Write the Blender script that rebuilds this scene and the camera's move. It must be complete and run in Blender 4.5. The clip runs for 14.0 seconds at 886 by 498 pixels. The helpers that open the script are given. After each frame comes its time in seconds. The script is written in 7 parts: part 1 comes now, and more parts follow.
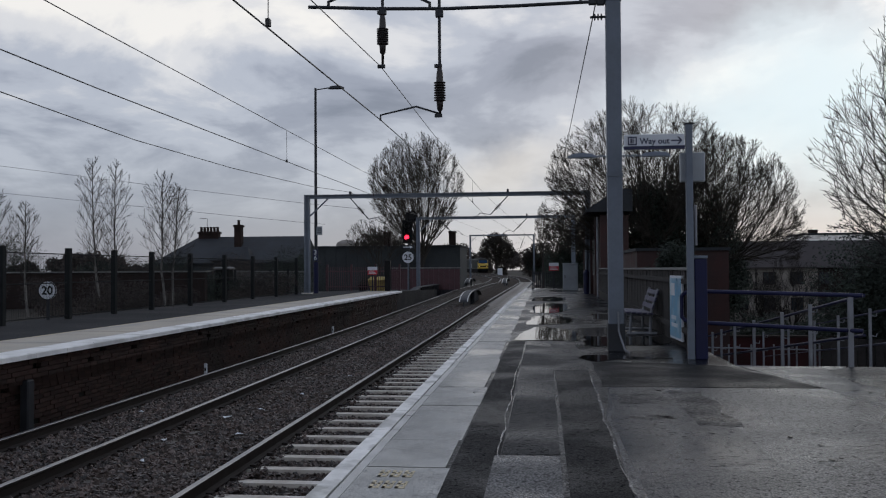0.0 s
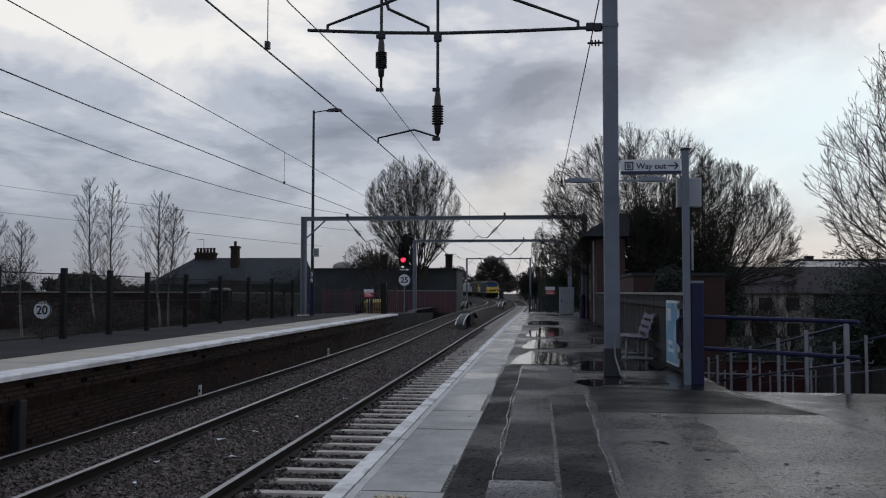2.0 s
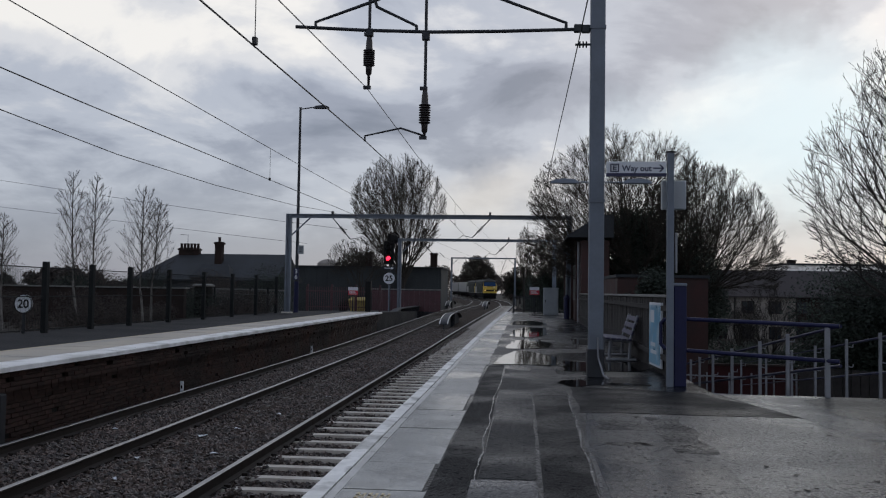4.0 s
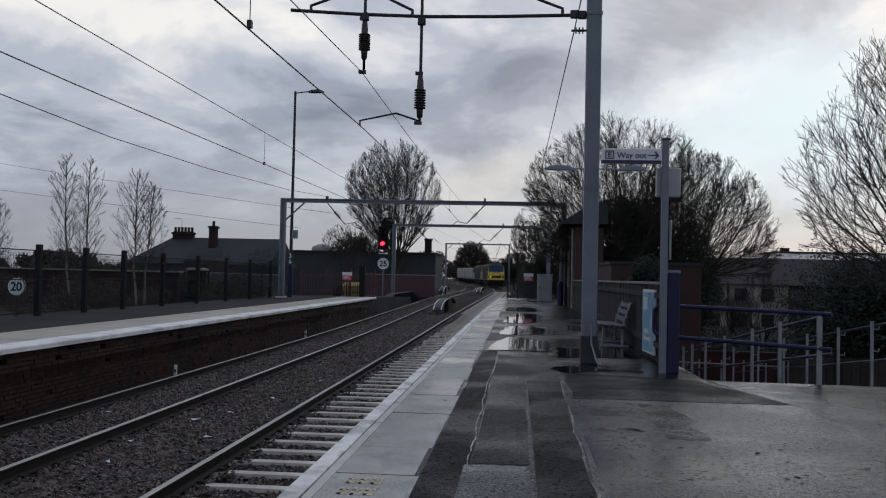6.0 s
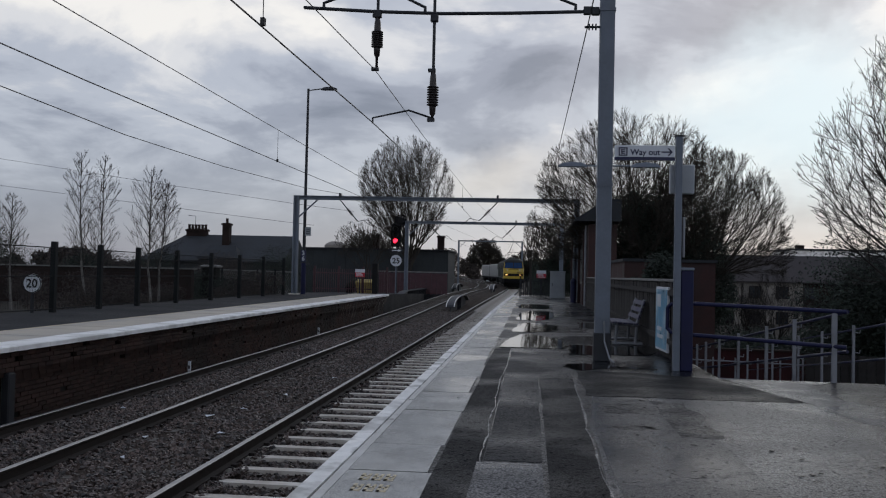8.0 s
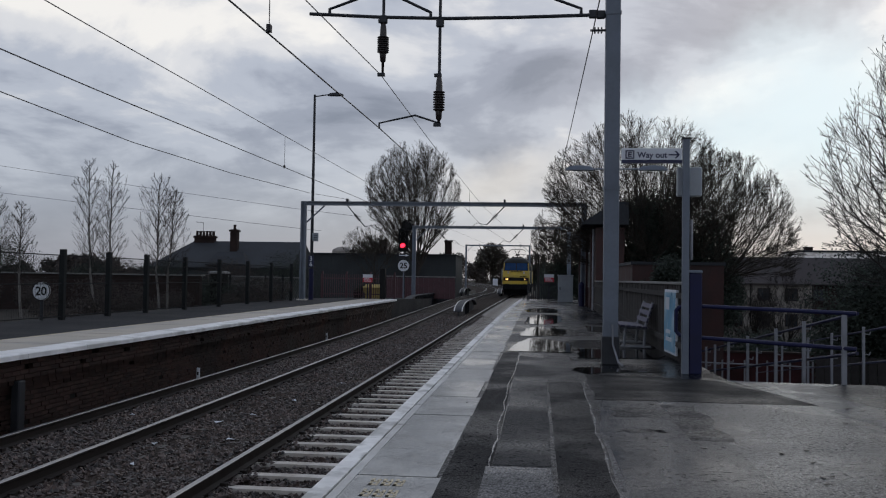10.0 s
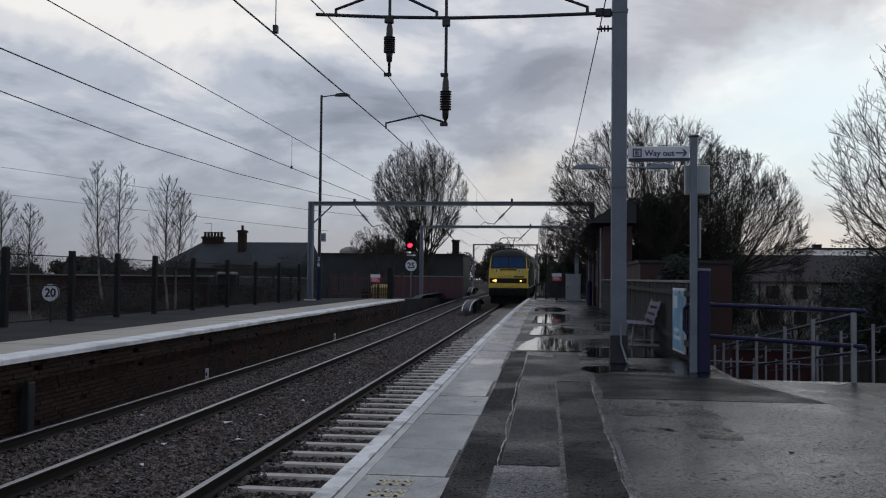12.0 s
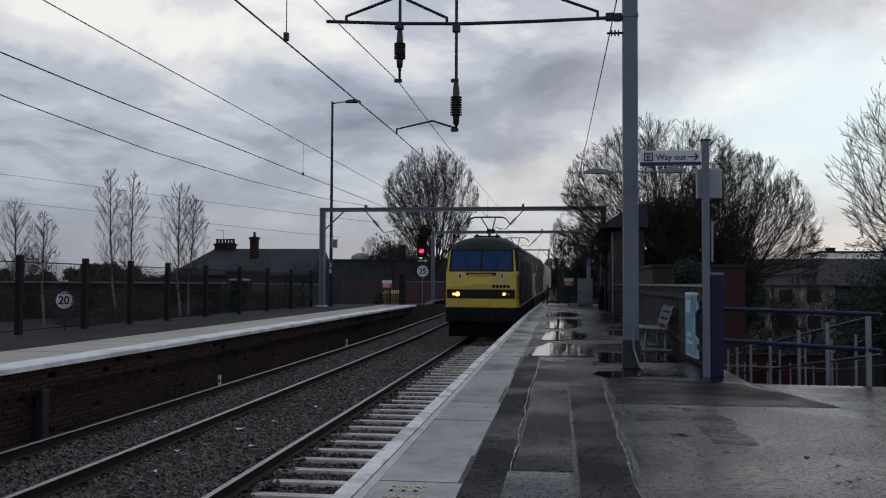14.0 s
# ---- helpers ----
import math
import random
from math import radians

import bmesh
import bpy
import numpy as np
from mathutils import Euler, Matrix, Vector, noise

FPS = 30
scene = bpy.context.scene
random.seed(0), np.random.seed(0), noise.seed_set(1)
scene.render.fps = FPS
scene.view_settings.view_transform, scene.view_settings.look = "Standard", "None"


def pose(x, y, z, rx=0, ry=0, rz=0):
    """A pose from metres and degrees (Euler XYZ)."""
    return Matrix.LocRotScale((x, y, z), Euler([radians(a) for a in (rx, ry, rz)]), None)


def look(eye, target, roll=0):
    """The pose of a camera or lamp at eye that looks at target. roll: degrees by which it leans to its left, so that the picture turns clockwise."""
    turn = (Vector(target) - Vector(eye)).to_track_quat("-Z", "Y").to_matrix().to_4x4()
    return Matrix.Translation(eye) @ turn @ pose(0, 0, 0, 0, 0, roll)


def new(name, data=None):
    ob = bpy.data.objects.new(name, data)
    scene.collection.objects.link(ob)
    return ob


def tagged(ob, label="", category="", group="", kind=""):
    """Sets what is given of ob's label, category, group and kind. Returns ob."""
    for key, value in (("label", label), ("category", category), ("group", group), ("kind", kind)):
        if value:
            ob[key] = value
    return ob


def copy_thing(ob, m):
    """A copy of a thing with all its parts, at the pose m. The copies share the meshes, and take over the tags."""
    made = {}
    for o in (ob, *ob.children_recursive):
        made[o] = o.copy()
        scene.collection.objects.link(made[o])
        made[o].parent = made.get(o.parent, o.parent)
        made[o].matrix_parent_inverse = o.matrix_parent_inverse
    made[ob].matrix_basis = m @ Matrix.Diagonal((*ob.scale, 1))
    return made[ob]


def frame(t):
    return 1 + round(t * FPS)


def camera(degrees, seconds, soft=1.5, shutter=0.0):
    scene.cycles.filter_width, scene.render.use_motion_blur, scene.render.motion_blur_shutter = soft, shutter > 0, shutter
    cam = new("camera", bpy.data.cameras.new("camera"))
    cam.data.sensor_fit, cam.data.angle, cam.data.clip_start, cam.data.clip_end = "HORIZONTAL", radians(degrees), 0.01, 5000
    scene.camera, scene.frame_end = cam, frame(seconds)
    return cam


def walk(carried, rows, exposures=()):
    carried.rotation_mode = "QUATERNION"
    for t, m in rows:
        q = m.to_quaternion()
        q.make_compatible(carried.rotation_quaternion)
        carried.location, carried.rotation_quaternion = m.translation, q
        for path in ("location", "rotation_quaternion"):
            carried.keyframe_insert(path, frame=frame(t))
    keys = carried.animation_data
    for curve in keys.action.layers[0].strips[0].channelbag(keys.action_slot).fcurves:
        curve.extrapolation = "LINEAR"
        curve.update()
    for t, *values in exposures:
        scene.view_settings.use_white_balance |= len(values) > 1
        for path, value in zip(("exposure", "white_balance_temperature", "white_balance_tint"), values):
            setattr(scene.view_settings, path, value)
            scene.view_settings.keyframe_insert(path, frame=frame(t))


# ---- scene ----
cam = camera(53.2, 14.0, soft=1.15)
EYE = 1.25
# seconds, yaw, pitch, roll of the hand-held camera, which stands on the platform
PATH = [
    (0, 6.455, 1.294, 0.359), (0.5, 6.668, 1.643, 0.443), (1, 6.586, 2.053, 0.354), (1.5, 6.300, 2.450, 0.100),
    (2, 6.215, 2.782, -0.125), (2.5, 6.175, 3.068, -0.320), (3, 5.834, 3.099, -0.448),
    (5.5, 4.754, 1.874, -1.275), (6, 4.834, 1.807, -1.288), (6.5, 4.351, 2.134, -0.979), (7, 4.348, 2.340, -0.906),
    (7.5, 5.256, 1.994, -1.222), (8, 5.657, 1.601, -1.326),
    (10.5, 6.304, 1.981, -0.749), (11, 6.540, 2.027, -0.737), (11.5, 6.589, 1.993, -0.643), (12, 6.642, 1.855, -0.578),
    (12.5, 6.576, 1.851, -0.552), (13, 6.576, 1.906, -0.555), (13.5, 6.787, 2.217, -0.375), (14, 7.394, 2.208, -0.270),
]
walk(cam, [(t, pose(0, 0, EYE, 90 + pitch, roll, yaw)) for t, yaw, pitch, roll in PATH])

# ---- world and light: overcast winter afternoon ----
world = bpy.data.worlds.new("world")
scene.world = world
world.use_nodes = True
wt = world.node_tree
wt.nodes.clear()


def wnode(kind, **values):
    n = wt.nodes.new(kind)
    for k, v in values.items():
        n.inputs[k].default_value = v
    return n


def wmath(op, a, b=None):
    n = wt.nodes.new("ShaderNodeMath")
    n.operation = op
    for i, v in enumerate((a, b)):
        if v is None:
            continue
        if isinstance(v, (int, float)):
            n.inputs[i].default_value = v
        else:
            wt.links.new(v, n.inputs[i])
    return n.outputs[0]


def wramp(src, stops):
    n = wt.nodes.new("ShaderNodeValToRGB")
    n.color_ramp.interpolation = "EASE"
    while len(n.color_ramp.elements) < len(stops):
        n.color_ramp.elements.new(0.5)
    for e, (p, c) in zip(n.color_ramp.elements, stops):
        e.position, e.color = p, (*c, 1)
    wt.links.new(src, n.inputs[0])
    return n.outputs[0]


def wmix(fac, a, b, blend="MIX"):
    n = wt.nodes.new("ShaderNodeMix")
    n.data_type, n.blend_type = "RGBA", blend
    for slot, v in ((0, fac), (6, a), (7, b)):
        if isinstance(v, (int, float)):
            n.inputs[slot].default_value = v
        elif isinstance(v, tuple):
            n.inputs[slot].default_value = (*v, 1)
        else:
            wt.links.new(v, n.inputs[slot])
    return n.outputs[2]


SUN_ELEVATION, SUN_TURN = radians(24), radians(20)
sky = wt.nodes.new("ShaderNodeTexSky")
sky.sky_type, sky.sun_disc = "NISHITA", False
sky.sun_elevation, sky.sun_rotation = SUN_ELEVATION, SUN_TURN
coords = wt.nodes.new("ShaderNodeTexCoord")
split = wt.nodes.new("ShaderNodeSeparateXYZ")
wt.links.new(coords.outputs["Generated"], split.inputs[0])
up = wmath("MAXIMUM", split.outputs[2], 0.0)
deep = wmath("ADD", up, 0.26)
flat = wt.nodes.new("ShaderNodeCombineXYZ")
wt.links.new(wmath("DIVIDE", split.outputs[0], deep), flat.inputs[0])
wt.links.new(wmath("DIVIDE", split.outputs[1], deep), flat.inputs[1])
big = wnode("ShaderNodeTexNoise", Scale=2.1, Detail=9.0, Roughness=0.56, Distortion=0.3)
wt.links.new(flat.outputs[0], big.inputs["Vector"])
curl = wnode("ShaderNodeTexNoise", Scale=5.0, Detail=5.0, Roughness=0.6)
wt.links.new(coords.outputs["Generated"], curl.inputs["Vector"])


def wvector(op, a, b):
    n = wt.nodes.new("ShaderNodeVectorMath")
    n.operation = op
    for i, v in enumerate((a, b)):
        if isinstance(v, tuple):
            n.inputs[i].default_value = v
        else:
            wt.links.new(v, n.inputs[i])
    return n


# directions bent by turbulence, so that the cloud banks have ragged edges
stirred = wvector("MULTIPLY", wvector("SUBTRACT", curl.outputs[1], (0.5, 0.5, 0.5)).outputs[0], (0.22, 0.22, 0.16))
bent = wvector("ADD", coords.outputs["Generated"], stirred.outputs[0]).outputs[0]


def bank(turn, height, reach, weight, tall=0.55):
    """A cloud bank or a gap at a compass turn and height in degrees, fading out over its reach."""
    a, e = radians(turn), radians(height)
    off = wvector("SUBTRACT", bent, (-math.sin(a) * math.cos(e), math.cos(a) * math.cos(e), math.sin(e))).outputs[0]
    off = wvector("MULTIPLY", off, (1.0, 1.0, 1.0 / tall)).outputs[0]
    far_off = wvector("LENGTH", off, (0, 0, 0)).outputs["Value"]
    n = wnode("ShaderNodeMapRange")
    n.interpolation_type = "SMOOTHSTEP"
    n.inputs[1].default_value, n.inputs[2].default_value, n.inputs[3].default_value, n.inputs[4].default_value = reach, reach * 0.1, 0.0, weight
    wt.links.new(far_off, n.inputs[0])
    return n.outputs[0]


cover = wmath("ADD", wmath("MULTIPLY", wmath("SUBTRACT", big.outputs[0], 0.5), 2.0), 0.54)
# dark banks, then bright thin places
for turn, height, reach, weight in ((0, 12, 0.19, -0.34), (11, 9.5, 0.16, -0.24), (-16, 17, 0.20, -0.36), (26, 11, 0.18, -0.14), (-19, 6.0, 0.17, -0.12),
                                    (31, 17, 0.20, 0.34), (17, 17, 0.15, 0.34), (22, 12, 0.15, 0.16), (-12, 10.5, 0.17, 0.26), (-24, 13, 0.14, 0.24), (1, 6.8, 0.13, 0.16), (-13, 7, 0.10, 0.16)):
    cover = wmath("ADD", cover, bank(turn, height, reach, weight))
# low in the sky the cover evens out, thinner towards the hidden sun
low = wramp(up, [(0.02, (0.88, 0.88, 0.88)), (0.17, (0, 0, 0))])
side = wramp(wmath("ADD", wmath("MULTIPLY", split.outputs[0], 0.5), 0.5), [(0.22, (0.10, 0.10, 0.10)), (0.36, (0.21, 0.21, 0.21)), (0.46, (0.42, 0.42, 0.42)), (0.50, (0.49, 0.49, 0.49)), (0.58, (0.50, 0.50, 0.50)), (0.72, (0.42, 0.42, 0.42))])
cover = wmix(low, cover, side)
clouds = wramp(cover, [(0.0, (0.19, 0.212, 0.275)), (0.26, (0.30, 0.325, 0.40)), (0.5, (0.46, 0.49, 0.565)), (0.74, (0.72, 0.72, 0.74)), (0.95, (0.93, 0.90, 0.86))])
clouds = wmix(bank(-15.5, 9.5, 0.22, 0.95), clouds, (0.60, 0.75, 0.84))
clouds = wmix(bank(1.5, 6.3, 0.14, 0.45, 0.35), clouds, (0.80, 0.735, 0.66))
tinted = wmix(0.012, clouds, sky.outputs[0], "ADD")
# unseen sky above the view, made darker and bluer to dim the ground
overhead = wramp(up, [(0.32, (1, 1, 1)), (0.55, (0.74, 0.79, 0.88))])
tinted = wmix(1.0, tinted, overhead, "MULTIPLY")
air = wt.nodes.new("ShaderNodeBackground")
air.inputs["Strength"].default_value = 0.92
wt.links.new(tinted, air.inputs["Color"])
wout = wt.nodes.new("ShaderNodeOutputWorld")
wt.links.new(air.outputs[0], wout.inputs["Surface"])

sun_data = bpy.data.lights.new("sun", "SUN")
sun_data.energy, sun_data.angle, sun_data.color = 0.15, radians(30), (1.0, 0.96, 0.92)
sun = new("sun", sun_data)
sun.matrix_world = look((0, 0, 0), (-math.sin(SUN_TURN), -math.cos(SUN_TURN), -math.tan(SUN_ELEVATION)))


# ---- materials ----
def material(name, base, rough=0.7, metal=0.0, spread=0.25, scale=3.0, fine=60.0, bump=0.15, step=0.01, stain=None, rough_spread=0.1,
             island=0.0, spec=0.5):
    """A surface with variation at two scales: broad patches and fine grain, bump and uneven gloss. stain: a second colour in broad patches."""
    m = bpy.data.materials.new(name)
    m.use_nodes = True
    nt = m.node_tree
    b = nt.nodes["Principled BSDF"]
    b.inputs["Metallic"].default_value = metal
    b.inputs["Specular IOR Level"].default_value = spec
    tc = nt.nodes.new("ShaderNodeTexCoord")

    def noise_of(sc, detail):
        n = nt.nodes.new("ShaderNodeTexNoise")
        n.inputs["Scale"].default_value, n.inputs["Detail"].default_value = sc, detail
        nt.links.new(tc.outputs["Object"], n.inputs["Vector"])
        return n.outputs[0]

    def ramp(src, lo, hi, a, c):
        n = nt.nodes.new("ShaderNodeMapRange")
        n.inputs[1].default_value, n.inputs[2].default_value, n.inputs[3].default_value, n.inputs[4].default_value = lo, hi, a, c
        nt.links.new(src, n.inputs[0])
        return n.outputs[0]

    def mix(fac, a, c, blend="MIX"):
        n = nt.nodes.new("ShaderNodeMix")
        n.data_type, n.blend_type = "RGBA", blend
        for slot, v in ((0, fac), (6, a), (7, c)):
            if isinstance(v, (int, float)):
                n.inputs[slot].default_value = v
            elif isinstance(v, tuple):
                n.inputs[slot].default_value = (*v, 1)
            else:
                nt.links.new(v, n.inputs[slot])
        return n.outputs[2]

    broad, grain = noise_of(scale, 5), noise_of(fine, 3)
    dark = tuple(v * (1 - spread) for v in base)
    light = tuple(min(1, v * (1 + spread)) for v in base)
    colour = mix(ramp(broad, 0.35, 0.65, 0, 1), dark, light)
    if stain:
        colour = mix(ramp(noise_of(scale * 0.45, 6), 0.5, 0.62, 0, 0.85), colour, stain)
    colour = mix(ramp(grain, 0.3, 0.7, 0, spread), colour, tuple(v * 0.45 for v in base))
    if island:
        geo = nt.nodes.new("ShaderNodeNewGeometry")
        info = nt.nodes.new("ShaderNodeObjectInfo")
        both = nt.nodes.new("ShaderNodeMath")
        both.operation = "ADD"
        nt.links.new(geo.outputs["Random Per Island"], both.inputs[0])
        nt.links.new(info.outputs["Random"], both.inputs[1])
        wrap = nt.nodes.new("ShaderNodeMath")
        wrap.operation = "FRACT"
        nt.links.new(both.outputs[0], wrap.inputs[0])
        v = nt.nodes.new("ShaderNodeHueSaturation")
        nt.links.new(ramp(wrap.outputs[0], 0, 1, 1 - island, 1 + island), v.inputs["Value"])
        nt.links.new(colour, v.inputs["Color"])
        colour = v.outputs[0]
    nt.links.new(colour, b.inputs["Base Color"])
    nt.links.new(ramp(broad, 0.3, 0.7, max(0.02, rough - rough_spread), min(1, rough + rough_spread)), b.inputs["Roughness"])
    if bump:
        bp = nt.nodes.new("ShaderNodeBump")
        bp.inputs["Strength"].default_value, bp.inputs["Distance"].default_value = bump, step
        nt.links.new(grain, bp.inputs["Height"])
        nt.links.new(bp.outputs[0], b.inputs["Normal"])
    return m


def glow(name, colour, strength):
    m = bpy.data.materials.new(name)
    m.use_nodes = True
    b = m.node_tree.nodes["Principled BSDF"]
    b.inputs["Base Color"].default_value = (*colour, 1)
    b.inputs["Emission Color"].default_value = (*colour, 1)
    b.inputs["Emission Strength"].default_value = strength
    return m


def wet_ground(name, base, wet, dry, film, scale=0.5, stone=55.0, bump=0.6, spec=0.5, dirt=0.35, contrast=1.0):
    """Worn asphalt under rain: dark aggregate with pale chips, a film of water that lies in broad uneven pools of gloss, scattered dark grit."""
    m = bpy.data.materials.new(name)
    m.use_nodes = True
    nt = m.node_tree
    b = nt.nodes["Principled BSDF"]
    b.inputs["Specular IOR Level"].default_value = spec
    tc = nt.nodes.new("ShaderNodeTexCoord")

    def tex(kind, sc, detail=4.0, out=0):
        n = nt.nodes.new(kind)
        n.inputs["Scale"].default_value = sc
        if kind == "ShaderNodeTexNoise":
            n.inputs["Detail"].default_value = detail
        nt.links.new(tc.outputs["Object"], n.inputs["Vector"])
        return n.outputs[out]

    def span(src, lo, hi, a, c):
        n = nt.nodes.new("ShaderNodeMapRange")
        for k, v in enumerate((lo, hi, a, c)):
            n.inputs[k + 1].default_value = v
        nt.links.new(src, n.inputs[0])
        return n.outputs[0]

    def mix(fac, a, c, blend="MIX"):
        n = nt.nodes.new("ShaderNodeMix")
        n.data_type, n.blend_type = "RGBA", blend
        for slot, v in ((0, fac), (6, a), (7, c)):
            if isinstance(v, (int, float)):
                n.inputs[slot].default_value = v
            elif isinstance(v, tuple):
                n.inputs[slot].default_value = (*v, 1)
            else:
                nt.links.new(v, n.inputs[slot])
        return n.outputs[2]

    def mul(a, c, op="MULTIPLY"):
        n = nt.nodes.new("ShaderNodeMath")
        n.operation = op
        for k, v in enumerate((a, c)):
            if isinstance(v, (int, float)):
                n.inputs[k].default_value = v
            else:
                nt.links.new(v, n.inputs[k])
        return n.outputs[0]

    pool = span(tex("ShaderNodeTexNoise", scale, 6), 0.42, 0.60, 0, 1)
    chips = tex("ShaderNodeTexVoronoi", stone)
    grit = span(tex("ShaderNodeTexNoise", 26, 3), 0.58, 0.66, 0, 1)
    grain = tex("ShaderNodeTexNoise", stone * 1.7, 3)
    colour = mix(span(chips, 0.1, 0.6, 0, 1), tuple(v * (1 + 1.1 * contrast) for v in base), tuple(v * (1 - 0.75 * contrast) for v in base))
    colour = mix(span(tex("ShaderNodeTexNoise", scale * 4.2, 5), 0.4, 0.62, 0, 0.55), colour, tuple(v * 0.5 for v in base))
    colour = mix(mul(grit, dirt), colour, tuple(v * 0.2 for v in base))
    nt.links.new(colour, b.inputs["Base Color"])
    shine = mul(span(chips, 0.15, 0.6, spec, spec * 0.12), mul(span(grit, 0, 1, 1, 0.15), 1.0))
    nt.links.new(shine, b.inputs["Specular IOR Level"])
    rough = span(pool, 0, 1, dry, wet)
    rough = mul(rough, mul(grit, 0.18), "ADD")
    rough = mul(rough, span(grain, 0.3, 0.7, -0.06, 0.08), "ADD")
    nt.links.new(rough, b.inputs["Roughness"])
    bp = nt.nodes.new("ShaderNodeBump")
    bp.inputs["Distance"].default_value = 0.008
    nt.links.new(mul(span(pool, 0, 1, bump, bump * film), 1.0), bp.inputs["Strength"])
    nt.links.new(mul(chips, grain, "ADD"), bp.inputs["Height"])
    nt.links.new(bp.outputs[0], b.inputs["Normal"])
    return m


ASPHALT = wet_ground("wet_asphalt", (0.021, 0.0235, 0.029), 0.13, 0.4, 0.6, 0.45, 40, 0.35, 0.42, 0.8)
ASPHALT_COARSE = wet_ground("coarse_wet_asphalt", (0.060, 0.065, 0.076), 0.12, 0.34, 0.6, 0.35, 62, 0.24, 0.66, 0.9, 0.9)
ASPHALT_DARK = wet_ground("patched_asphalt", (0.0095, 0.0108, 0.0135), 0.3, 0.55, 0.55, 0.9, 90, 0.3, 0.16, 0.35, 0.4)
ASPHALT_MID = wet_ground("worn_asphalt_patch", (0.0185, 0.0205, 0.0245), 0.26, 0.5, 0.55, 0.7, 80, 0.3, 0.26, 0.4, 0.45)
ASPHALT_SMOOTH = wet_ground("smooth_wet_asphalt", (0.034, 0.038, 0.046), 0.12, 0.34, 0.4, 0.45, 75, 0.16, 0.45, 0.6, 0.5)
ASPHALT_POROUS = wet_ground("open_asphalt", (0.024, 0.026, 0.031), 0.25, 0.5, 0.8, 1.5, 34, 0.6, 0.45, 1.0, 1.0)
ASPHALT_FAR = material("damp_asphalt", (0.014, 0.015, 0.018), 0.8, spec=0.2, spread=0.25, scale=0.6, fine=80, bump=0.4)
CONCRETE_WET = wet_ground("wet_concrete", (0.085, 0.088, 0.095), 0.2, 0.42, 0.4, 0.8, 60, 0.35, 0.5, 0.35, 0.7)
SLAB = wet_ground("wet_paving", (0.37, 0.37, 0.355), 0.10, 0.3, 0.3, 0.7, 80, 0.1, 0.5, 0.3, 0.2)
WHITE_EDGE = material("worn_white_paint", (0.82, 0.815, 0.79), 0.42, spread=0.14, scale=6, fine=60, bump=0.2, stain=(0.3, 0.3, 0.28))
EDGE_GREY = material("worn_edge_strip", (0.48, 0.478, 0.46), 0.35, spread=0.2, scale=4, fine=60, bump=0.15)
WHITE_FAR = material("white_edge_paint", (0.82, 0.82, 0.81), 0.45, spread=0.1, scale=3, fine=40, bump=0.2, stain=(0.56, 0.56, 0.54))
TACTILE = material("buff_tactile_paving", (0.40, 0.355, 0.29), 0.5, spread=0.2, scale=1.2, fine=40, bump=0.4, stain=(0.30, 0.28, 0.25))
YELLOW_LINE = material("faded_yellow_line", (0.56, 0.48, 0.33), 0.6, spread=0.2, scale=5)
# wall colours hold both soot and the shade beneath the coping overhang
BRICK = material("sooty_brick", (0.040, 0.0205, 0.0165), 0.75, spec=0.25, spread=0.5, scale=0.7, fine=50, bump=0.4, stain=(0.014, 0.0128, 0.0125), island=0.4)
MORTAR = material("sooty_mortar", (0.016, 0.015, 0.014), 0.95, spec=0.1, spread=0.3, scale=2)
BRICK_HOUSE = material("red_brick", (0.046, 0.020, 0.0185), 0.8, spread=0.25, scale=2, fine=14, bump=0.3, stain=(0.035, 0.02, 0.018))
BALLAST = material("ballast", (0.034, 0.024, 0.0185), 0.9, spec=0.15, spread=0.4, scale=1.3, fine=30, bump=0.9, step=0.04)
STONE = material("ballast_stone", (0.064, 0.045, 0.038), 0.5, spread=0.4, scale=1.5, fine=90, bump=0.3, stain=(0.045, 0.028, 0.022), island=0.9)
SLEEPER = material("concrete_sleeper", (0.66, 0.625, 0.57), 0.42, spread=0.16, scale=3, fine=60, stain=(0.36, 0.31, 0.26))
SLEEPER_OLD = material("dark_sleeper", (0.075, 0.065, 0.055), 0.75, spread=0.3, scale=3, fine=50)
RAIL = material("rusty_rail_side", (0.02, 0.015, 0.013), 0.7, metal=0.0, spec=0.25, spread=0.3, scale=4)
RAIL_TOP = material("polished_rail_head", (0.26, 0.26, 0.27), 0.38, metal=1.0, spread=0.1, scale=5, bump=0.05)
STEEL = material("galvanised_steel", (0.14, 0.165, 0.205), 0.55, metal=0.2, spread=0.14, scale=2.5, fine=25, bump=0.06)
STEEL_DARK = material("weathered_steel", (0.03, 0.033, 0.04), 0.6, metal=0.3, spread=0.25, scale=4)
WIRE = material("wire_copper", (0.022, 0.022, 0.024), 0.6, spread=0.1, bump=0)
CERAMIC = material("brown_insulator", (0.02, 0.014, 0.014), 0.3, spread=0.2, bump=0)
BLACK = material("black_paint", (0.010, 0.010, 0.011), 0.6, spec=0.2, spread=0.2)
BLUE = material("dark_blue_paint", (0.009, 0.011, 0.05), 0.5, spec=0.3, spread=0.15, scale=3, bump=0.05)
GREY_RAIL = material("grey_painted_rail", (0.21, 0.22, 0.245), 0.5, metal=0.1, spread=0.15, scale=5)
SIGN_WHITE = material("white_sign_face", (0.6, 0.63, 0.68), 0.45, spread=0.05, scale=3, bump=0)
SIGN_BLUE = material("navy_sign_face", (0.012, 0.016, 0.06), 0.45, spread=0.08, bump=0)
SIGN_RED = material("red_sign_face", (0.5, 0.03, 0.05), 0.5, spread=0.1, bump=0)
